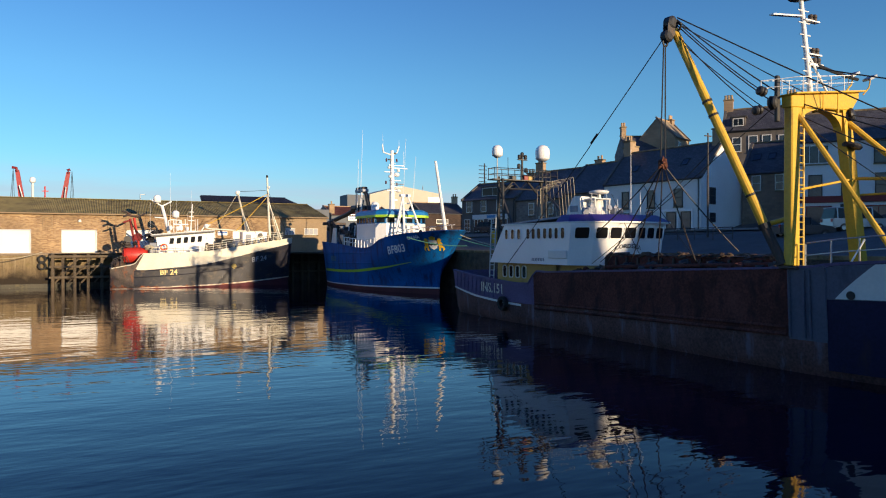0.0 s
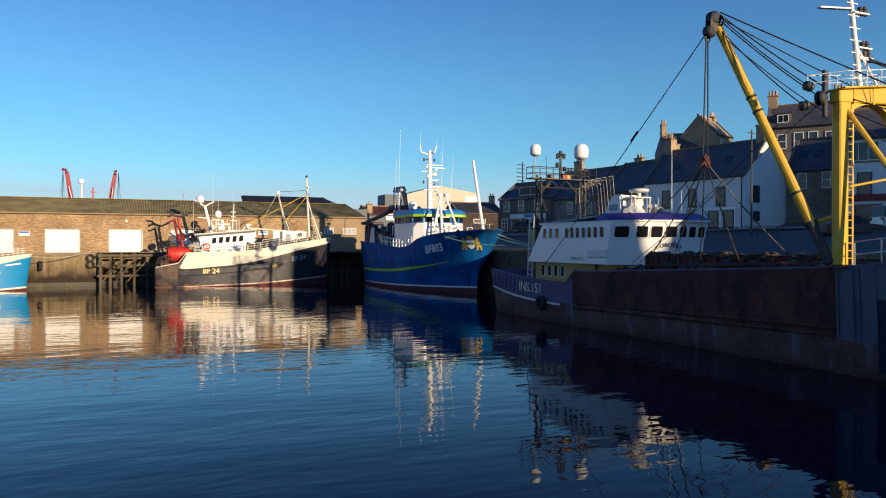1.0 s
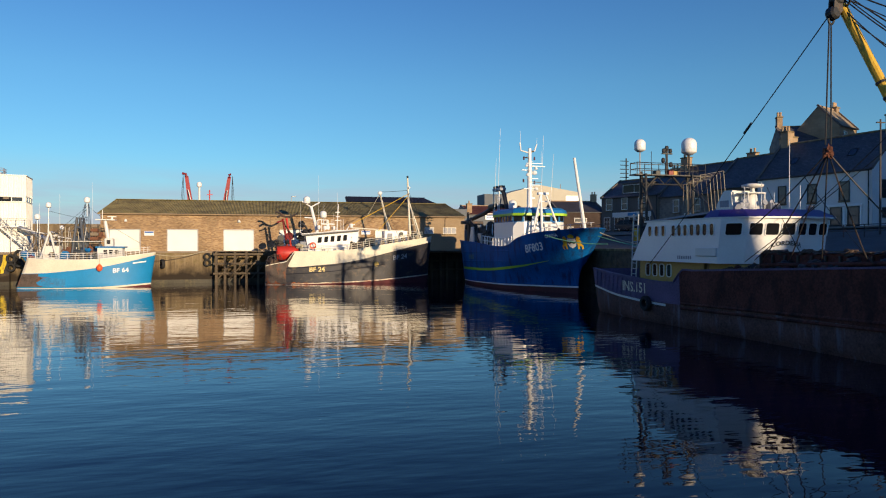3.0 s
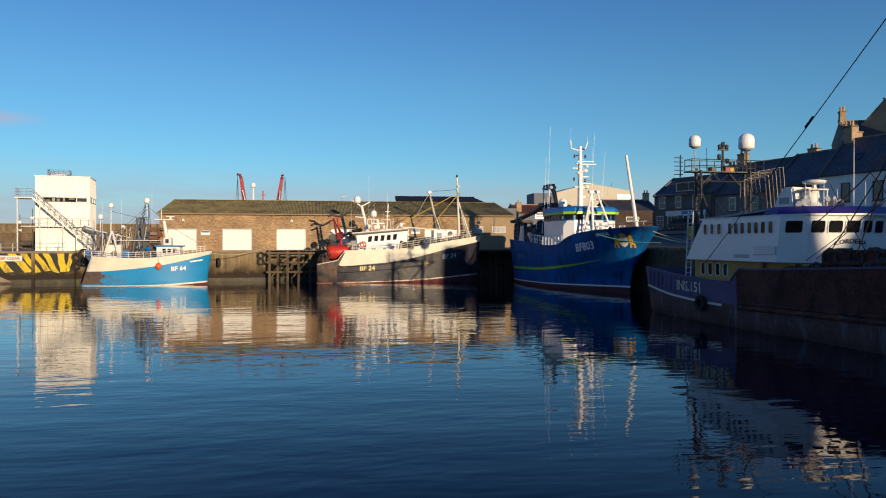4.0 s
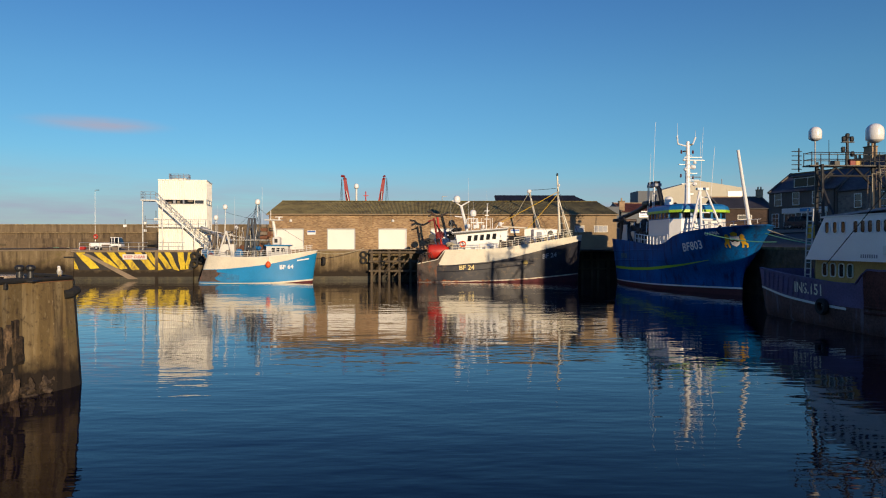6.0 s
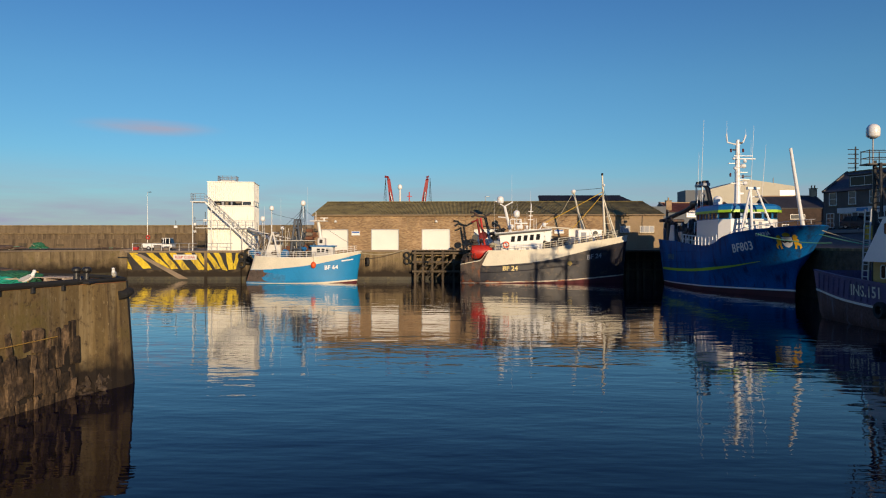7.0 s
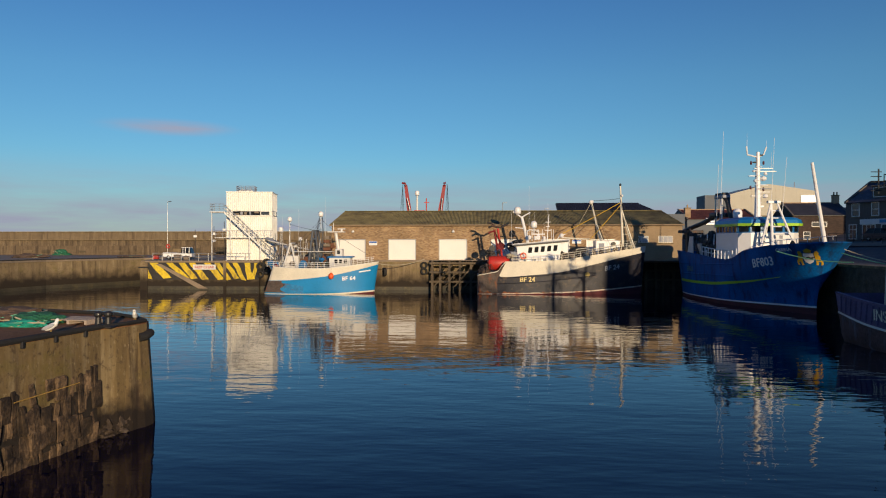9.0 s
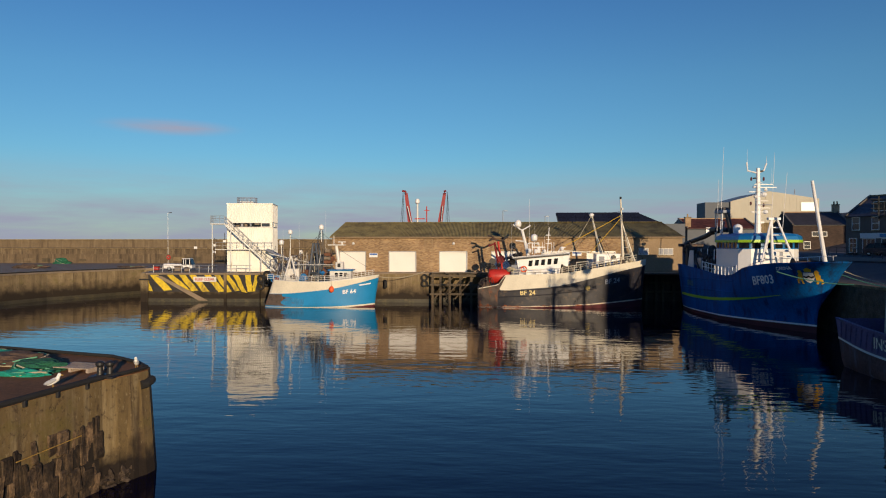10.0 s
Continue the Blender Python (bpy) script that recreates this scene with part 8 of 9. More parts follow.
# ---- distant buildings ----
def gabled_hall():
    t = thing("steel_hall", "big cream sheet-clad hall with shallow gable", "hall")
    y = 170.0
    bm = bmesh.new()
    pts = [(59.4, 4.3), (80.0, 4.3), (80.0, 18.9), (68.3, 20.7), (59.4, 18.3)]
    a, b = [bm.verts.new((x, y, z)) for x, z in pts], [bm.verts.new((x, y + 20, z)) for x, z in pts]
    bm.faces.new(a)
    bm.faces.new(b[::-1])
    for i in range(5):
        bm.faces.new((a[(i + 1) % 5], a[i], b[i], b[(i + 1) % 5]))
    part("hall_body", bm, CLAD_CREAM, t)
    part("side_wing", box(53.6, 59.3, y + 0.5, y + 7, 4.3, 18.1), CLAD_GREY, t, "slate-grey side wing")
    for i in range(26):
        x = 59.6 + 0.8 * i
        top = 18.3 + 2.4 * (x - 59.4) / 8.9 if x < 68.3 else 20.7 - 1.8 * (x - 68.3) / 11.7
        part("cladding_rib", box(x - 0.05, x + 0.05, y - 0.02, y, 4.3, top - 0.15), CLAD_CREAM, t)
    part("sign_panel", box(75.8, 79.4, y - 0.12, y - 0.02, 16.0, 18.0), CLEAN_WHITE, t, "white sign panel")
    part("lower_band", box(59.4, 80.0, y - 0.15, y - 0.01, 4.3, 13.2), CONCRETE, t, "grey block base")
    part("flue", tube((76.5, y + 5, 19), (76.5, y + 5, 21.5), 0.12), GALV, t)


gabled_hall()


def solar_roof():
    t = thing("solar_building", "dark roof covered in solar panels behind the shed", "building")
    part("wall", box(14.0, 36.0, 125.5, 134, 4.3, 11.8), CLAD_GREY, t)
    for i in range(9):
        for j in range(2):
            x = 13.4 + 1.62 * i
            if j == 0:
                q = [(x + 0.3, 124.6, 11.9), (x + 1.85, 124.6, 11.9), (x + 1.72, 125.2, 12.85), (x + 0.15, 125.2, 12.85)]
            else:
                q = [(x + 0.15, 125.25, 12.9), (x + 1.72, 125.25, 12.9), (x + 1.6, 125.9, 13.85), (x + 0.0, 125.9, 13.85)]
            part("solar_panel", slab(q, 0.06), PANEL_NAVY, t)
    part("roof_slope", slab([(28.1, 124.6, 11.85), (32.0, 124.6, 11.85), (27.8, 126.0, 13.8)], 0.1), PANEL_NAVY, t)
    part("roof_core", slab([(13.6, 124.65, 11.8), (31.8, 124.65, 11.8), (27.6, 126.0, 13.75), (13.3, 126.0, 13.75)], 0.15), CLAD_GREY, t)
    part("gable_strut", tube((13.5, 126.0, 13.7), (15.0, 125.0, 11.9), 0.05), GALV, t)


solar_roof()


def red_crane(x, lean):
    c = thing("deck_crane", "red hydraulic crane arm rising behind the shed", "crane", pose(x, 150, 4.3), group="red cranes behind the shed")
    part("column", lathe([(0.5, 0), (0.45, 8.0), (0.3, 8.6)], 12, (0, 0, 0)), CRANE_RED, c)
    part("jib", slab([(-0.5, 0.2, 8.2), (0.5, 0.2, 8.2), (lean + 0.3, 0.2, 14.9), (lean - 0.35, 0.2, 14.9)], 0.5), CRANE_RED, c)
    part("jib_head", run([(lean, 0, 14.6), (lean - 0.1, 0, 15.2), (lean - 0.8 * (1 if lean < 0 else -0.4), 0, 15.3)], 0.25, 8), SHOP_RED, c)
    for k in range(3):
        part("hoist_rope", run([(lean - 0.6 * (1 if lean < 0 else -1), 0, 15.0), (lean * 0.3 - (1.0 + 0.4 * k) * (1 if lean < 0 else -1), 0, 8.0)], 0.04), WIRE, c)
    part("ram", tube((0.3, -0.3, 8.4), (lean * 0.6, -0.3, 12.0), 0.12), GALV, c)


red_crane(-15.4, -0.9)
red_crane(-9.0, 1.1)
far_mast = thing("ship_mast", "white ship's mast with dome behind the shed", "mast", pose(-13.8, 150, 4.3))
part("mast_post", tube((0, 0, 0), (0, 0, 12.6), 0.28, 0.2), WHITE, far_mast)
radome(far_mast, (0, 0, 13.1), 0.5)
part("mast_frame", box(-0.6, 1.6, -0.2, 0.2, 9.2, 9.4), RED, far_mast)
part("mast_lattice", tube((2.0, 0, 0), (2.0, 0, 12.0), 0.12), RED, far_mast)
part("mast_arm", box(1.5, 2.6, -0.1, 0.1, 11.0, 11.15), RED, far_mast)

# ---- hazard-striped jetty ----
rs = random.Random(23)
for k, (x, wide, lean) in enumerate(((-48.9, 0.9, 1.0), (-47.5, 1.25, 2.1), (-45.0, 1.0, 2.6), (-43.2, 0.95, 1.9), (-41.7, 1.0, 2.0), (-39.5, 1.0, 2.1), (-38.0, 0.75, 1.8), (-36.6, 0.7, 1.6), (-35.3, 0.75, 1.2), (-33.6, 0.8, 0.4), (-31.6, -0.5, -0.5))):
    n, foot, ph = 7, 1.5 + rs.uniform(-0.12, 0.12), rs.uniform(0, 6)

    def stripe(i, j):
        f = i / (n - 1)
        u = x + wide * j + lean * f + 0.05 * math.sin(f * 9 + ph + j)
        return (max(-47.62, min(-31.6, u)), 97.272, 3.86 + (foot + 0.2 * j * math.sin(ph) - 3.86) * f)
    part("hazard_stripe", grid(n, 2, stripe), HAZARD_YELLOW, jetty_quay, "faded yellow hazard stripe")
part("corner_pier", box(-48.75, -47.65, 97.12, 97.29, -1.0, 3.86, 0.03), CONCRETE, jetty_quay, "bare concrete corner")
part("corner_fender", box(-48.9, -47.3, 96.95, 97.12, 3.1, 3.3, 0.05), RUBBER, jetty_quay)
kc = thing("warning_sign", "white sign lettered in red on the striped quay", "sign", pose(-39.35, 97.2, 3.25))
part("board", box(-1.65, 1.65, -0.05, 0.03, -0.36, 0.36, 0.01), WHITE, kc)
part("lettering", on_wall(letters("KEEP CLEAR", 0.52), (0, -0.055, -0.02), (1, 0, 0)), RED, kc, "red lettering")
for x in (-48.2, -36.4):
    part("ladder", box(x - 0.2, x + 0.2, 97.1, 97.25, -0.5, 4.1), CONCRETE, jetty_quay)
part("buttress", slab([(-46.5, 97.22, 3.7), (-40.2, 97.22, 0.2), (-38.9, 97.22, 0.2), (-45.7, 97.22, 3.7)][::-1], 0.12), CONCRETE_TOP, jetty_quay, "slanting concrete rib")
for x, y, w in ((-47.5, 98.5, 5.0), (-42, 98.2, 4.0), (-36.5, 98.2, 3.6)):
    r = thing("quay_railing", "galvanised railing on the quay edge", "railing", pose(x, y, 4.15), group="quay railings")
    railing(r, [(0, 0, 0), (w, 0, 0)], 1.05, 2, 0.04, 1.4, GALV, "top_rail")

# ---- tyres and timber fendering below the shed ----
for z in (2.7, 3.55):
    ty = part("tyre_fender", tyre_at((0, 0, 0), (0, 1, 0), 0.5), RUBBER)
    ty.matrix_basis = pose(-8.0, 97.75, z)
    tagged(ty, "black lorry tyre hung on the quay wall", "tyre", "tyres on the quay wall")
ty = part("tyre_fender", tyre_at((0, 0, 0), (1, 0.4, 0), 0.62), RUBBER)
ty.matrix_basis = pose(-13.6, 97.6, 2.6)
tagged(ty, "black lorry tyre hung on the quay wall", "tyre", "tyres on the quay wall")
for k in range(4):
    ty = part("tyre_fender", tyre_at((0, 0, 0), (0, 1, 0), 0.55), RUBBER)
    ty.matrix_basis = pose(-31.2 + 0.9 * (k % 2), 97.0, 2.3 + 0.55 * k)
    tagged(ty, "black lorry tyre hung at the quay corner", "tyre", "tyres on the quay wall")
stage = thing("timber_staging", "dark weathered timber fendering below the shed", "fendering", pose(0, 96.9, 0))
for k in range(31):
    x = -6.8 + 1.3 * k + 0.25 * math.sin(k * 5.3)
    if x > 2.6:
        continue
    part("fender_post", box(x - 0.17, x + 0.17, -0.17, 0.17, -2.0, 4.15 - 0.3 * (k % 3 == 1), 0.03), PILE_WOOD, stage)
for z in (1.3, 2.6, 3.85):
    part("waler", box(-7.2, 2.6, -0.32, -0.17, z - 0.14, z + 0.14, 0.02), PILE_WOOD, stage)
for k in range(5):
    x = -6.6 + 1.44 * k
    part("brace", tube((x, 0.1, 0.6), (x + 2.6, 0.1, 3.6), 0.11), PILE_WOOD, stage)
for k in range(22):
    x = -6.9 + 1.8 * k
    part("deck_plank", box(x, x + 1.7, -0.3, 1.3, 4.2, 4.32, 0.02), WOOD, stage)

corner_stage = thing("timber_fendering", "dark wet timber piles in the harbour corner", "fendering", pose(0, 101.7, 0))
for k in range(21):
    x = 7.0 + 1.28 * k + 0.2 * math.sin(k * 4.1)
    part("fender_post", box(x - 0.17, x + 0.17, -0.17, 0.17, -2.0, 3.94, 0.03), PILE_WOOD, corner_stage)
for z in (1.4, 2.7):
    part("waler", box(6.6, 33.3, -0.3, -0.17, z - 0.13, z + 0.13, 0.02), PILE_WOOD, corner_stage)

# ---- west quay: lamp post, pickup, nets, poles ----
lp = thing("lamp_post", "tall slim street lamp with a red lifebuoy box", "street lamp", pose(-49.4, 107.4, 4.15))
part("pole", tube((0, 0, 0), (0, 0, 9.0), 0.04, 0.025), GALV, lp)
part("lamp_arm", run([(0, 0, 8.9), (0.1, 0, 9.05), (0.35, 0, 9.08)], 0.03), GALV, lp)
part("lantern", box(0.2, 0.6, -0.12, 0.12, 9.0, 9.1, 0.03), DARK_STEEL, lp)
part("lifebuoy", lathe_ring((0.15, -0.15, 2.0), (0, 1, 0), 0.26, 0.1), RED, lp, "orange lifebuoy")


def wheel(parent, c, r=0.33, axis=(0, 1, 0)):
    w = part("wheel", tyre_at(c, axis, r), RUBBER, parent)
    part("rim", lathe([(r * 0.58, -r * 0.2), (r * 0.5, -r * 0.26), (r * 0.5, r * 0.26), (r * 0.58, r * 0.2)], 12, c, axis), ALU, w)


def vehicle(name, label, category, m, body, cabin, paint, length, width=1.75, r=0.33, wheels=(0.8, 3.4)):
    """body and cabin: side outlines (x, z), x from the tail to the nose."""
    v = thing(name, label, category, m)
    def side(pts, w, inset=0.0):
        bm = bmesh.new()
        a = [bm.verts.new((x, -w / 2 + (inset if z > 1.1 else 0), z)) for x, z in pts]
        b = [bm.verts.new((x, w / 2 - (inset if z > 1.1 else 0), z)) for x, z in pts]
        bm.faces.new(a)
        bm.faces.new(b[::-1])
        for i in range(len(a)):
            j = (i + 1) % len(a)
            bm.faces.new((a[j], a[i], b[i], b[j]))
        bmesh.ops.recalc_face_normals(bm, faces=bm.faces)
        return bm
    bd = side(body, width)
    bmesh.ops.bevel(bd, geom=bd.edges[:], offset=0.06, segments=2, affect="EDGES")
    part("body", bd, paint, v)
    part("cabin_glass", side(cabin, width - 0.08, 0.12), GLASS, v, "dark windows")
    zr = max(z for x, z in cabin)
    xs = [x for x, z in cabin if z > zr - 0.12]
    part("roof", box(min(xs) - 0.05, max(xs) + 0.05, -width / 2 + 0.12, width / 2 - 0.12, zr - 0.02, zr + 0.06, 0.03), paint, v)
    for x in (cabin[0][0] + 0.3, (min(xs) + max(xs)) / 2, max(xs)):
        for s in (-1, 1):
            part("pillar", tube((x, s * (width / 2 - 0.04), 1.0), (min(max(x, min(xs)), max(xs)), s * (width / 2 - 0.13), zr), 0.05), paint, v)
    for x in wheels:
        for s in (-1, 1):
            wheel(v, (x, s * (width / 2 - 0.1), r), r)
    for s in (-1, 1):
        part("headlight", box(length - 0.12, length + 0.02, s * 0.6 - 0.18, s * 0.6 + 0.18, 0.62, 0.8, 0.02), ALU, v)
        part("tail_light", box(-0.02, 0.08, s * 0.7 - 0.1, s * 0.7 + 0.1, 0.75, 1.0, 0.02), RED, v)
    return v


CAR_BODY = [(0.0, 0.3), (4.2, 0.3), (4.25, 0.7), (3.9, 0.86), (3.0, 0.98), (0.3, 1.02), (0.0, 0.9)]
CAR_CABIN = [(0.15, 0.95), (3.1, 0.95), (2.35, 1.46), (0.75, 1.48)]
MPV_BODY = [(0.0, 0.35), (4.6, 0.35), (4.65, 0.75), (4.3, 0.95), (3.7, 1.05), (0.05, 1.08)]
MPV_CABIN = [(0.08, 1.0), (3.9, 1.0), (3.0, 1.78), (0.25, 1.8)]


def on_street(x, y, rz):
    return pose(x, y, town_height(x, y), 0, 0, rz)


vehicle("parked_van", "silver people carrier parked before the shops", "car", on_street(49.0, 35.2, -25), MPV_BODY, MPV_CABIN, CAR_SILVER, 4.6, 1.85, wheels=(0.85, 3.5))
vehicle("parked_car", "dark blue hatchback parked on the quay street", "car", on_street(45.5, 36.9, -25), CAR_BODY, CAR_CABIN, CAR_DARK, 4.2)
vehicle("parked_car", "dark car parked outside the stone house", "car", on_street(46.2, 86.0, -70), CAR_BODY, CAR_CABIN, CAR_DARK, 4.2)
vehicle("pickup_truck", "small white pickup truck on the far quay", "truck", pose(-48.9, 105.4, 4.16, 0, 0, 4) @ Matrix.Scale(0.95, 4), [(0, 0.4), (4.6, 0.4), (4.6, 0.9), (3.3, 1.0), (0, 1.1)], [(2.9, 0.95), (4.55, 0.95), (4.2, 1.9), (2.95, 1.9)], CLEAN_WHITE, 4.6, wheels=(0.9, 3.7))


def net_heap(c, size, seed, material, label):
    n = thing("fishing_net", label, "net", pose(*c), group="nets on the quays")
    part("netting", lumpy((0, 0, size[2] * 0.35), size, seed, 4, 0.5), material, n)
    for k in range(5):
        a = k * 1.3 + seed
        part("net_rope", run([(size[0] * 0.9 * math.cos(a + s * 0.5), size[1] * 0.9 * math.sin(a + s * 0.5), size[2] * (0.55 + 0.5 * math.sin(s + k))) for s in range(6)], 0.03), GREEN_ROPE if k % 2 else ROPE, n)
    return n


net_heap((-84.0, 135.0, 4.2), (1.5, 0.8, 0.85), 3, NET, "green fishing net heaped on the far quay")
net_heap((-59.5, 116.0, 4.2), (2.2, 0.5, 0.25), 5, NET_DARK, "brown fishing net heaped on the far quay")
net_heap((-75.0, 112.0, 4.2), (2.6, 1.2, 0.5), 6, NET_DARK, "brown fishing net heaped on the far quay")
for k, (x, y, z) in enumerate(((-43.5, 104, 4.5), (-41.0, 105, 3.6), (-40.2, 103, 5.0), (-39.0, 104, 5.8))):
    p = thing("quay_post", "thin steel post with small plates by the tower", "post", pose(x, y, 4.15), group="posts by the tower")
    part("post", tube((0, 0, 0), (0, 0, z), 0.045), DARK_STEEL, p)
    part("plate", box(-0.25, 0.25, -0.08, -0.04, z * 0.75, z * 0.75 + 0.35), CLEAN_WHITE, p)
for x, y, s in ((-50.9, 106.6, 0.65), (-45.8, 103.0, 0.8), (-44.2, 102.4, 0.6)):
    g = thing("gas_crate", "rust-red fish crate on the quay", "crate", pose(x, y, 4.17), group="crates on the quay")
    part("crate_body", box(-0.6 * s, 0.6 * s, -0.5 * s, 0.5 * s, 0, 0.9 * s, 0.05), RED if x < -50 else WOOD, g)
    part("crate_rim", box(-0.64 * s, 0.64 * s, -0.54 * s, 0.54 * s, 0.8 * s, 0.95 * s, 0.03), DARK_STEEL, g)

# ---- mooring lines ----
for a, b, d, m in (((-13.9, 91.8, 4.0), (-8.0, 98.1, 4.4), 0.5, ROPE), ((28.7, 56.8, 6.2), (33.8, 53.0, 4.8), 0.3, ROPE), ((28.6, 57.0, 5.9), (33.8, 47.0, 4.8), 0.5, GREEN_ROPE), ((25.2, 61.0, 6.0), (29.0, 56.0, 5.2), 0.25, GREEN_ROPE)):
    r = part("mooring_rope", run(sag(a, b, d, 16), 0.045), m)
    tagged(r, "slack mooring rope from boat to quay", "rope", "mooring ropes")

# ---- near quay ----
near = thing("quay_near", "brown concrete pier head on dark pitched masonry", "quay", kind="structure")
face = part("concrete_face", prism(NEAR, -3.0, 3.735), PIER, near, "brown concrete face, dark with weed below the tide mark")
for v in face.data.vertices:
    # the rounded end is built with a batter
    if v.co.z < 0 and 23.5 < v.co.y < 27:
        v.co.x += 0.45 * min(1.0, (v.co.y - 23.3) / 1.5)
part("apron", prism(NEAR, 3.735, 3.76), PIER_TOP, near, "brown worn concrete apron")
edge = [(-16.4, 4.0), (-13.8, 19.2), (-13.1, 23.3)]
beam = part("edge_beam", run([(x - 0.02, y, 3.84) for x, y in edge], 0.105, 8), RUBBER, near, "black edge fender beam")
for k in range(13):
    y = 7.2 + 1.28 * k
    x = -16.4 + (y - 4.0) * 2.6 / 15.2 if y < 19.2 else -13.8 + (y - 19.2) * 0.7 / 4.1
    part("bracket", box(x - 0.05, x + 0.07, y - 0.06, y + 0.06, 3.58, 3.8, 0.02), BLACK, near)
part("edge_beam", run([(x, y, 3.84) for x, y in [(-13.1, 23.3), (-12.75, 24.3), (-12.55, 25.4), (-13.4, 26.4), (-15.1, 27.7), (-21.4, 29.8), (-40, 36.2)]], 0.07, 8), RUBBER, near, "black edge fender beam")
part("corner_fender", run([(-12.5, 24.8, 3.27), (-12.38, 25.0, 3.29), (-12.34, 25.2, 3.34), (-12.36, 25.4, 3.38)], 0.16, 10), RUBBER, near, "curved black rubber corner fender")
part("iron_band", run([(-13.9 + (y - 19.2) * 0.17 + 0.2, y, 1.95 + (y - 16) * 0.03) for y in (19.6, 20.4, 21.4, 22.2)], 0.018), YELLOW_HOUSE, near, "rusty yellow iron strip")
rs = random.Random(4)
variants = []
for k in range(10):
    bm = bmesh.new()
    bmesh.ops.create_cube(bm, size=1.0)
    bmesh.ops.bevel(bm, geom=bm.edges[:], offset=rs.uniform(0.04, 0.12), segments=1, affect="EDGES")
    skew, taper = rs.uniform(-0.12, 0.12), rs.uniform(-0.12, 0.12)
    for v in bm.verts:
        v.co.y = v.co.y * (1 + taper * v.co.z) + skew * v.co.z
        v.co += Vector((rs.uniform(-0.05, 0.05), rs.uniform(-0.05, 0.05), rs.uniform(-0.045, 0.045)))
    me = bpy.data.meshes.new("stone")
    bm.to_mesh(me)
    bm.free()
    me.materials.append(PITCH_STONE)
    variants.append(me)
# dark backing sheets stand in for shade deep between the stones
part("stone_bed", slab([(-15.58, 9.0, -1.0), (-13.84, 19.2, -1.0), (-13.84, 19.2, 1.55), (-15.58, 9.0, 1.4)], 0.1), CRACK, near, "black backing that stands for shade between the pitched stones")
part("stone_bed", slab([(-13.79, 19.2, -1.0), (-13.12, 23.1, -1.0), (-13.12, 23.1, 1.75), (-13.79, 19.2, 1.55)], 0.1), CRACK, near)


def face_x(y):
    return -16.4 + (y - 4.0) * 2.6 / 15.2 if y < 19.2 else -13.8 + (y - 19.2) * 0.7 / 4.1


# long upright stones in uneven courses, tight to one another
for low, high in ((-0.5, 0.3), (0.3, 0.95), (0.95, 1.7), (1.7, 2.35)):
    y = 17.3 + rs.uniform(0, 0.2)
    while y < 23.05:
        w = rs.choice((0.1, 0.13, 0.16, 0.2, 0.26, 0.36))
        shift = 0.12 * math.sin(y * 2.1 + low * 5) + 0.05 * (y - 20)
        z0, z1 = low + shift, high + shift + rs.uniform(-0.12, 0.06)
        if high > 2 and rs.random() < 0.35 + 0.3 * math.sin(y * 1.9):
            y += w
            continue
        s = new("stone", rs.choice(variants))
        s.parent = near
        s.matrix_basis = pose(face_x(y + w / 2) - 0.12 + rs.uniform(-0.06, 0.06), y + w / 2, (z0 + z1) / 2, rs.uniform(-9, 9), rs.uniform(-3, 3), rs.uniform(-8, 8) - 9) @ Matrix.Diagonal((0.36, w * 1.2, (z1 - z0) * 1.15, 1))
        y += w
# weedy rubble at the foot of the corner
for k in range(26):
    f = rs.uniform(0, 1)
    x, y = (-13.1 + 0.45 * f / 0.5, 23.2 + 1.1 * f / 0.5) if f < 0.5 else (-12.65 + 0.2 * (f - 0.5) * 2, 24.3 + 1.0 * (f - 0.5) * 2)
    part("weed_clump", lumpy((x - 0.14, y, rs.uniform(-0.1, 0.5) * (1 - 0.4 * f)), (rs.uniform(0.16, 0.24), rs.uniform(0.2, 0.4), rs.uniform(0.15, 0.34)), 300 + k, 3, 0.8), SHADE_AND_WEED, near)
bol = thing("mooring_bollard", "squat black iron mooring bollards on the pier", "bollard", pose(-13.25, 23.75, 3.76))
part("base_plate", box(-0.45, 0.45, -0.35, 0.35, 0, 0.08, 0.02), BLACK, bol)
for s in (-0.17, 0.17):
    part("bollard_post", lathe([(0.12, 0.05), (0.09, 0.36), (0.15, 0.44), (0.15, 0.52), (0.07, 0.58)], 14, (s, 0.1 * s, 0)), BLACK, bol)
pal = thing("pallet", "grey weathered wooden pallet lying on the pier", "pallet", pose(-14.9, 25.1, 3.77, 0, 0, -12) @ Matrix.Diagonal((1.1, 1.05, 1.15, 1)))
for k in range(7):
    part("board", box(-0.75, 0.75, -0.55 + 0.16 * k, -0.43 + 0.16 * k, 0.12, 0.145), PALLET, pal)
for x in (-0.7, 0, 0.7):
    part("bearer", box(x - 0.05, x + 0.05, -0.55, 0.55, 0.0, 0.12), PALLET, pal)
net_heap((-16.2, 23.9, 3.76), (0.85, 0.32, 0.16), 11, NET_TEAL, "flat teal fishing net folded on the pier")
net_heap((-16.4, 24.9, 3.76), (1.0, 0.6, 0.26), 14, NET, "dark green fishing net heaped on the pier")
net_heap((-18.3, 26.3, 3.76), (1.4, 0.9, 0.3), 12, NET_DARK, "brown and green fishing nets heaped on the pier")
net_heap((-20.8, 27.6, 3.76), (1.6, 0.7, 0.26), 13, NET_TEAL, "teal fishing net folded on the pier")


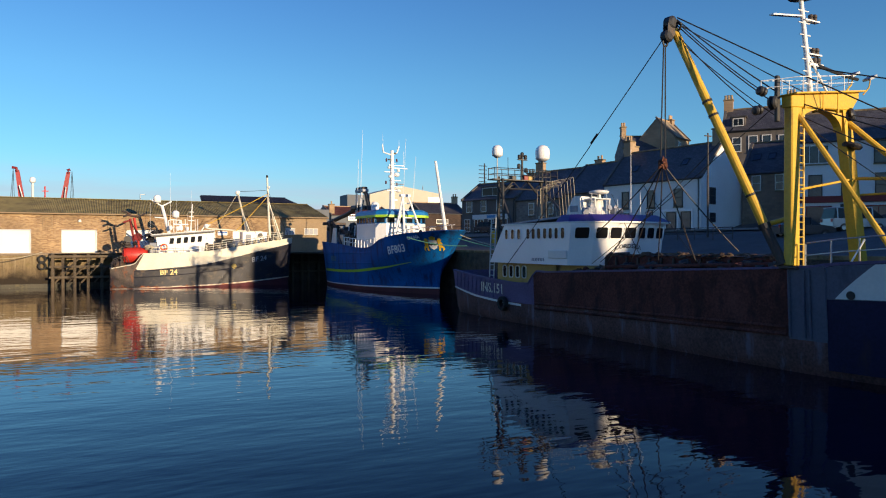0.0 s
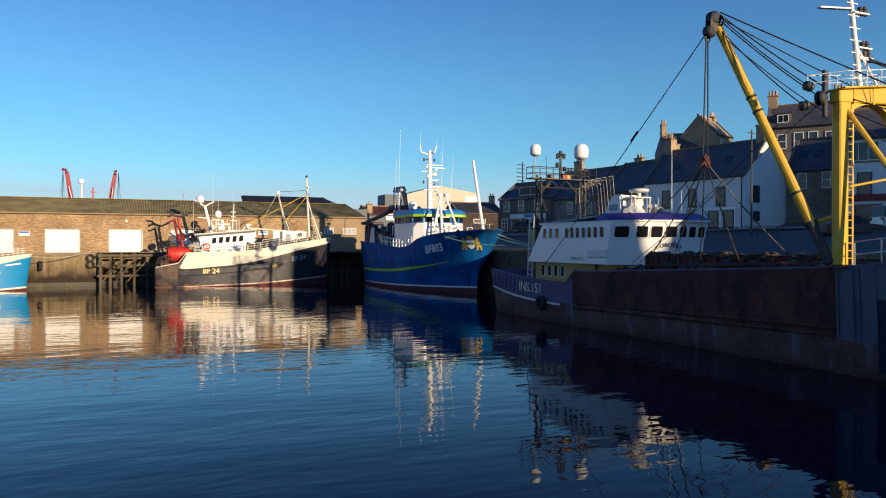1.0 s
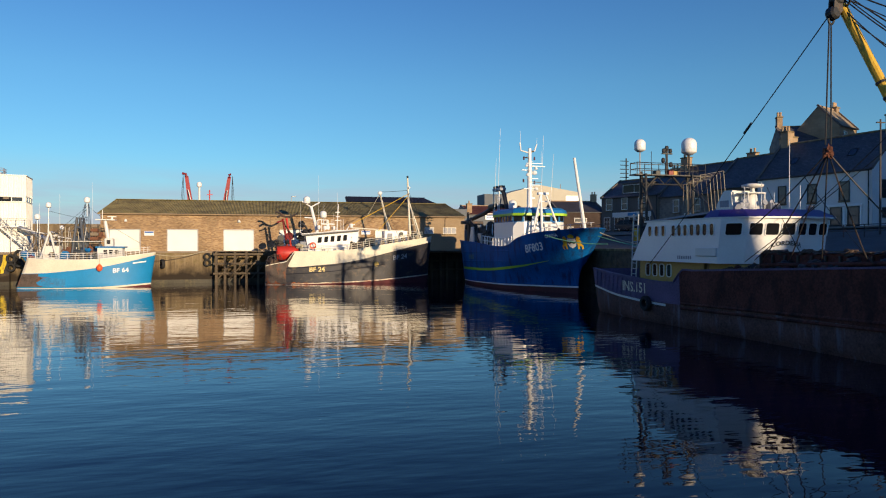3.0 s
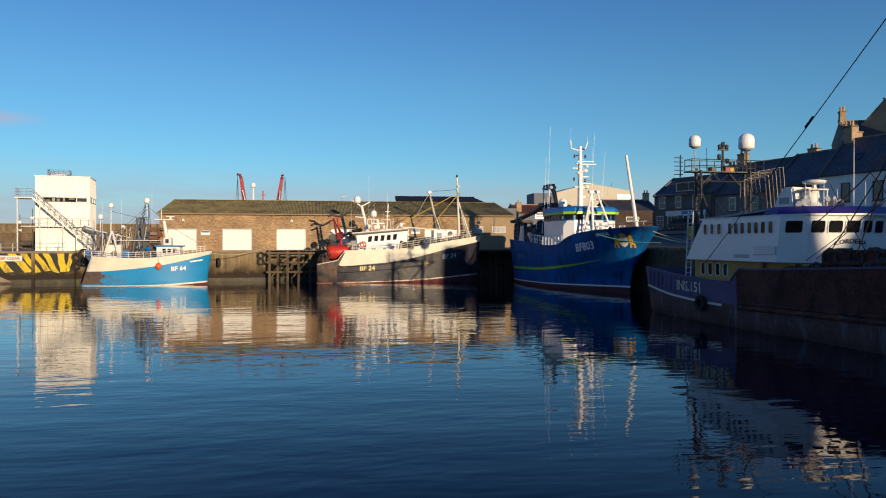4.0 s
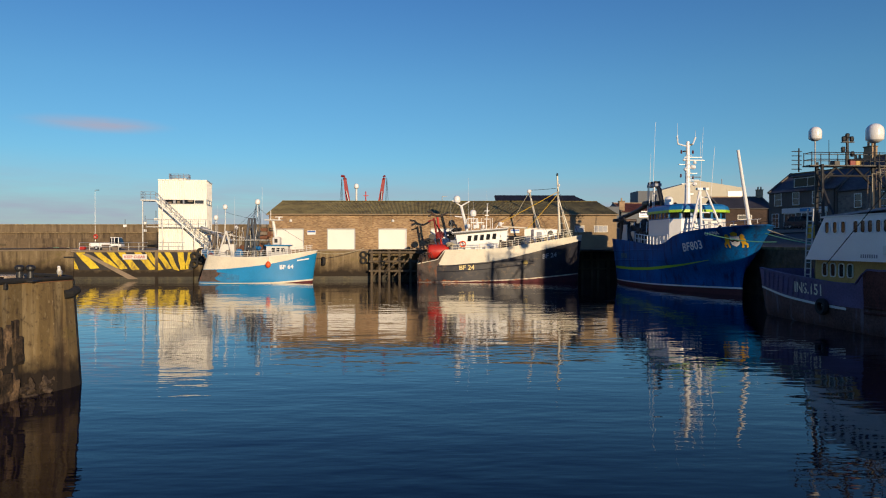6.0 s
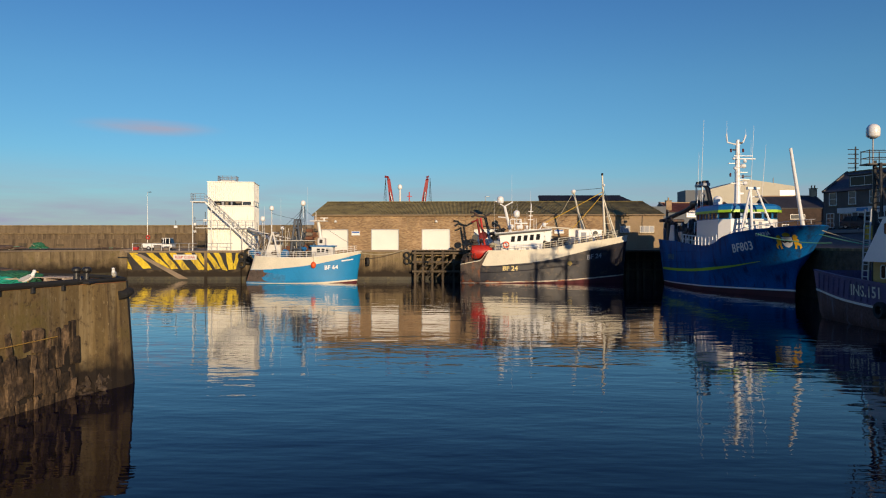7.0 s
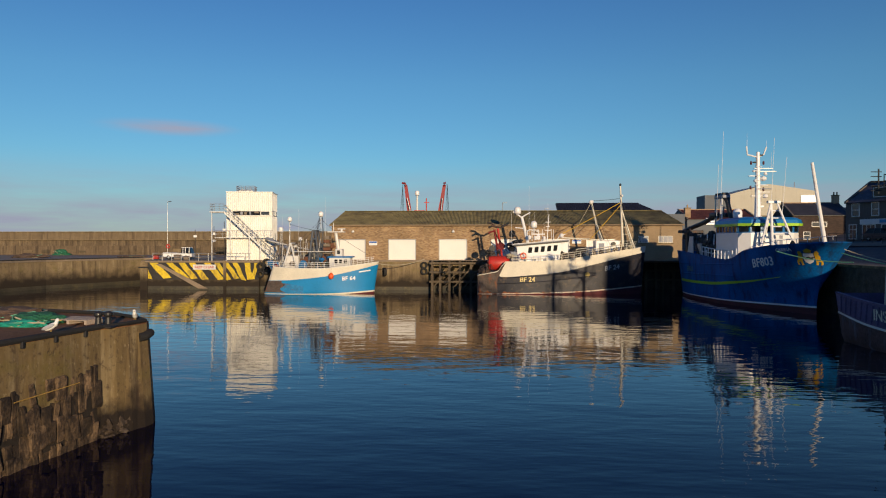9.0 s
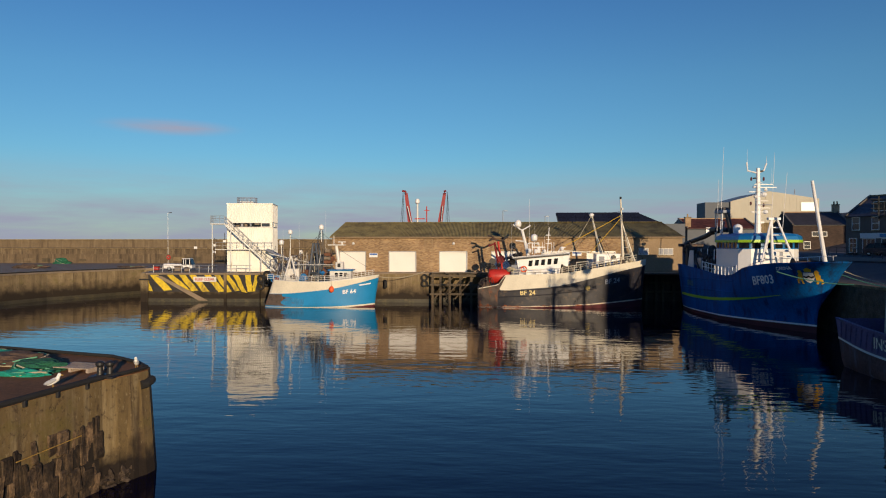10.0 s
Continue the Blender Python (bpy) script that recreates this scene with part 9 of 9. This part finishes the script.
def gull(m, label):
    g = thing("gull", label, "bird", m, group="gulls on the pier")
    body = bmesh.new()
    bmesh.ops.create_uvsphere(body, u_segments=14, v_segments=10, radius=1, matrix=Matrix.Translation((0, 0, 0.27)) @ Matrix.Rotation(radians(-30), 4, "Y") @ Matrix.Diagonal((0.2, 0.085, 0.085, 1)))
    part("body", body, GULL_WHITE, g, smooth=True)
    hd = part("head", ball((0.18, 0, 0.46), 0.055, 12, 8), GULL_WHITE, g, smooth=True)
    part("neck", tube((0.11, 0, 0.3), (0.17, 0, 0.45), 0.07, 0.045, 10), GULL_WHITE, g, smooth=True)
    part("bill", tube((0.22, 0, 0.455), (0.29, 0, 0.44), 0.016, 0.006, 6), YELLOW, hd)
    for s in (-1, 1):
        wing = bmesh.new()
        bmesh.ops.create_uvsphere(wing, u_segments=10, v_segments=8, radius=1, matrix=Matrix.Translation((-0.05, s * 0.07, 0.27)) @ Matrix.Rotation(radians(-24), 4, "Y") @ Matrix.Diagonal((0.2, 0.025, 0.06, 1)))
        part("wing", wing, GULL_GREY, g, "grey folded wing", smooth=True)
        part("leg", tube((0.01, s * 0.035, 0), (0.01, s * 0.03, 0.2), 0.01, seg=5), YELLOW_HOUSE, g)


gull(pose(-13.72, 21.5, 3.76, 0, 0, 12) @ Matrix.Scale(1.1, 4), "grey and white gull standing on the pier")
gull(pose(-12.85, 25.2, 3.76, 0, 0, -70), "white gull standing on the pier edge")

# ---- street poles and chains beside the houses ----
for x, y, hgt in ((46.3, 44.3, 9.0), (56.0, 60.0, 7.0), (47.0, 70.0, 6.5)):
    p = thing("utility_pole", "tall slim street pole by the houses", "pole", on_street(x, y, 0), group="street poles")
    part("pole", tube((0, 0, 0), (0, 0, hgt), 0.09, 0.06), DARK_STEEL, p)
    part("pole_head", box(-0.4, 0.4, -0.05, 0.05, hgt - 0.3, hgt - 0.22), DARK_STEEL, p)
rail = thing("street_railing", "low dark railing along the street edge", "railing")
railing(rail, [(44.5, y, town_height(44.5, y)) for y in range(40, 96, 4)], 1.0, 2, 0.035, 2.0, DARK_STEEL, "top_rail")

for x, y, hgt in ((4.6, 150, 11.0), (14.5, 160, 10.2)):
    p = thing("street_lamp", "small distant street lamp behind the shed", "street lamp", pose(x, y, 4.3), group="distant street lamps")
    part("pole", tube((0, 0, 0), (0, 0, hgt), 0.1, 0.07), GALV, p)
    part("lantern", box(0, 1.0, -0.15, 0.15, hgt - 0.1, hgt + 0.02, 0.03), GALV, p)
# pavement before the houses
kerb = tagged(part("pavement", grid(24, 3, lambda i, j: ((53.0, 52.0, 51.2)[j] - 9.2 * min(1, max(0, (33 + 2.7 * i - 52) / 35)) - 0.4, 33 + 2.7 * i, town_height((53.0, 52.0, 51.2)[j] - 9.2 * min(1, max(0, (33 + 2.7 * i - 52) / 35)) - 0.4, 33 + 2.7 * i) + 0.14)), CONCRETE_TOP), "worn concrete pavement before the houses", "pavement", kind="structure")
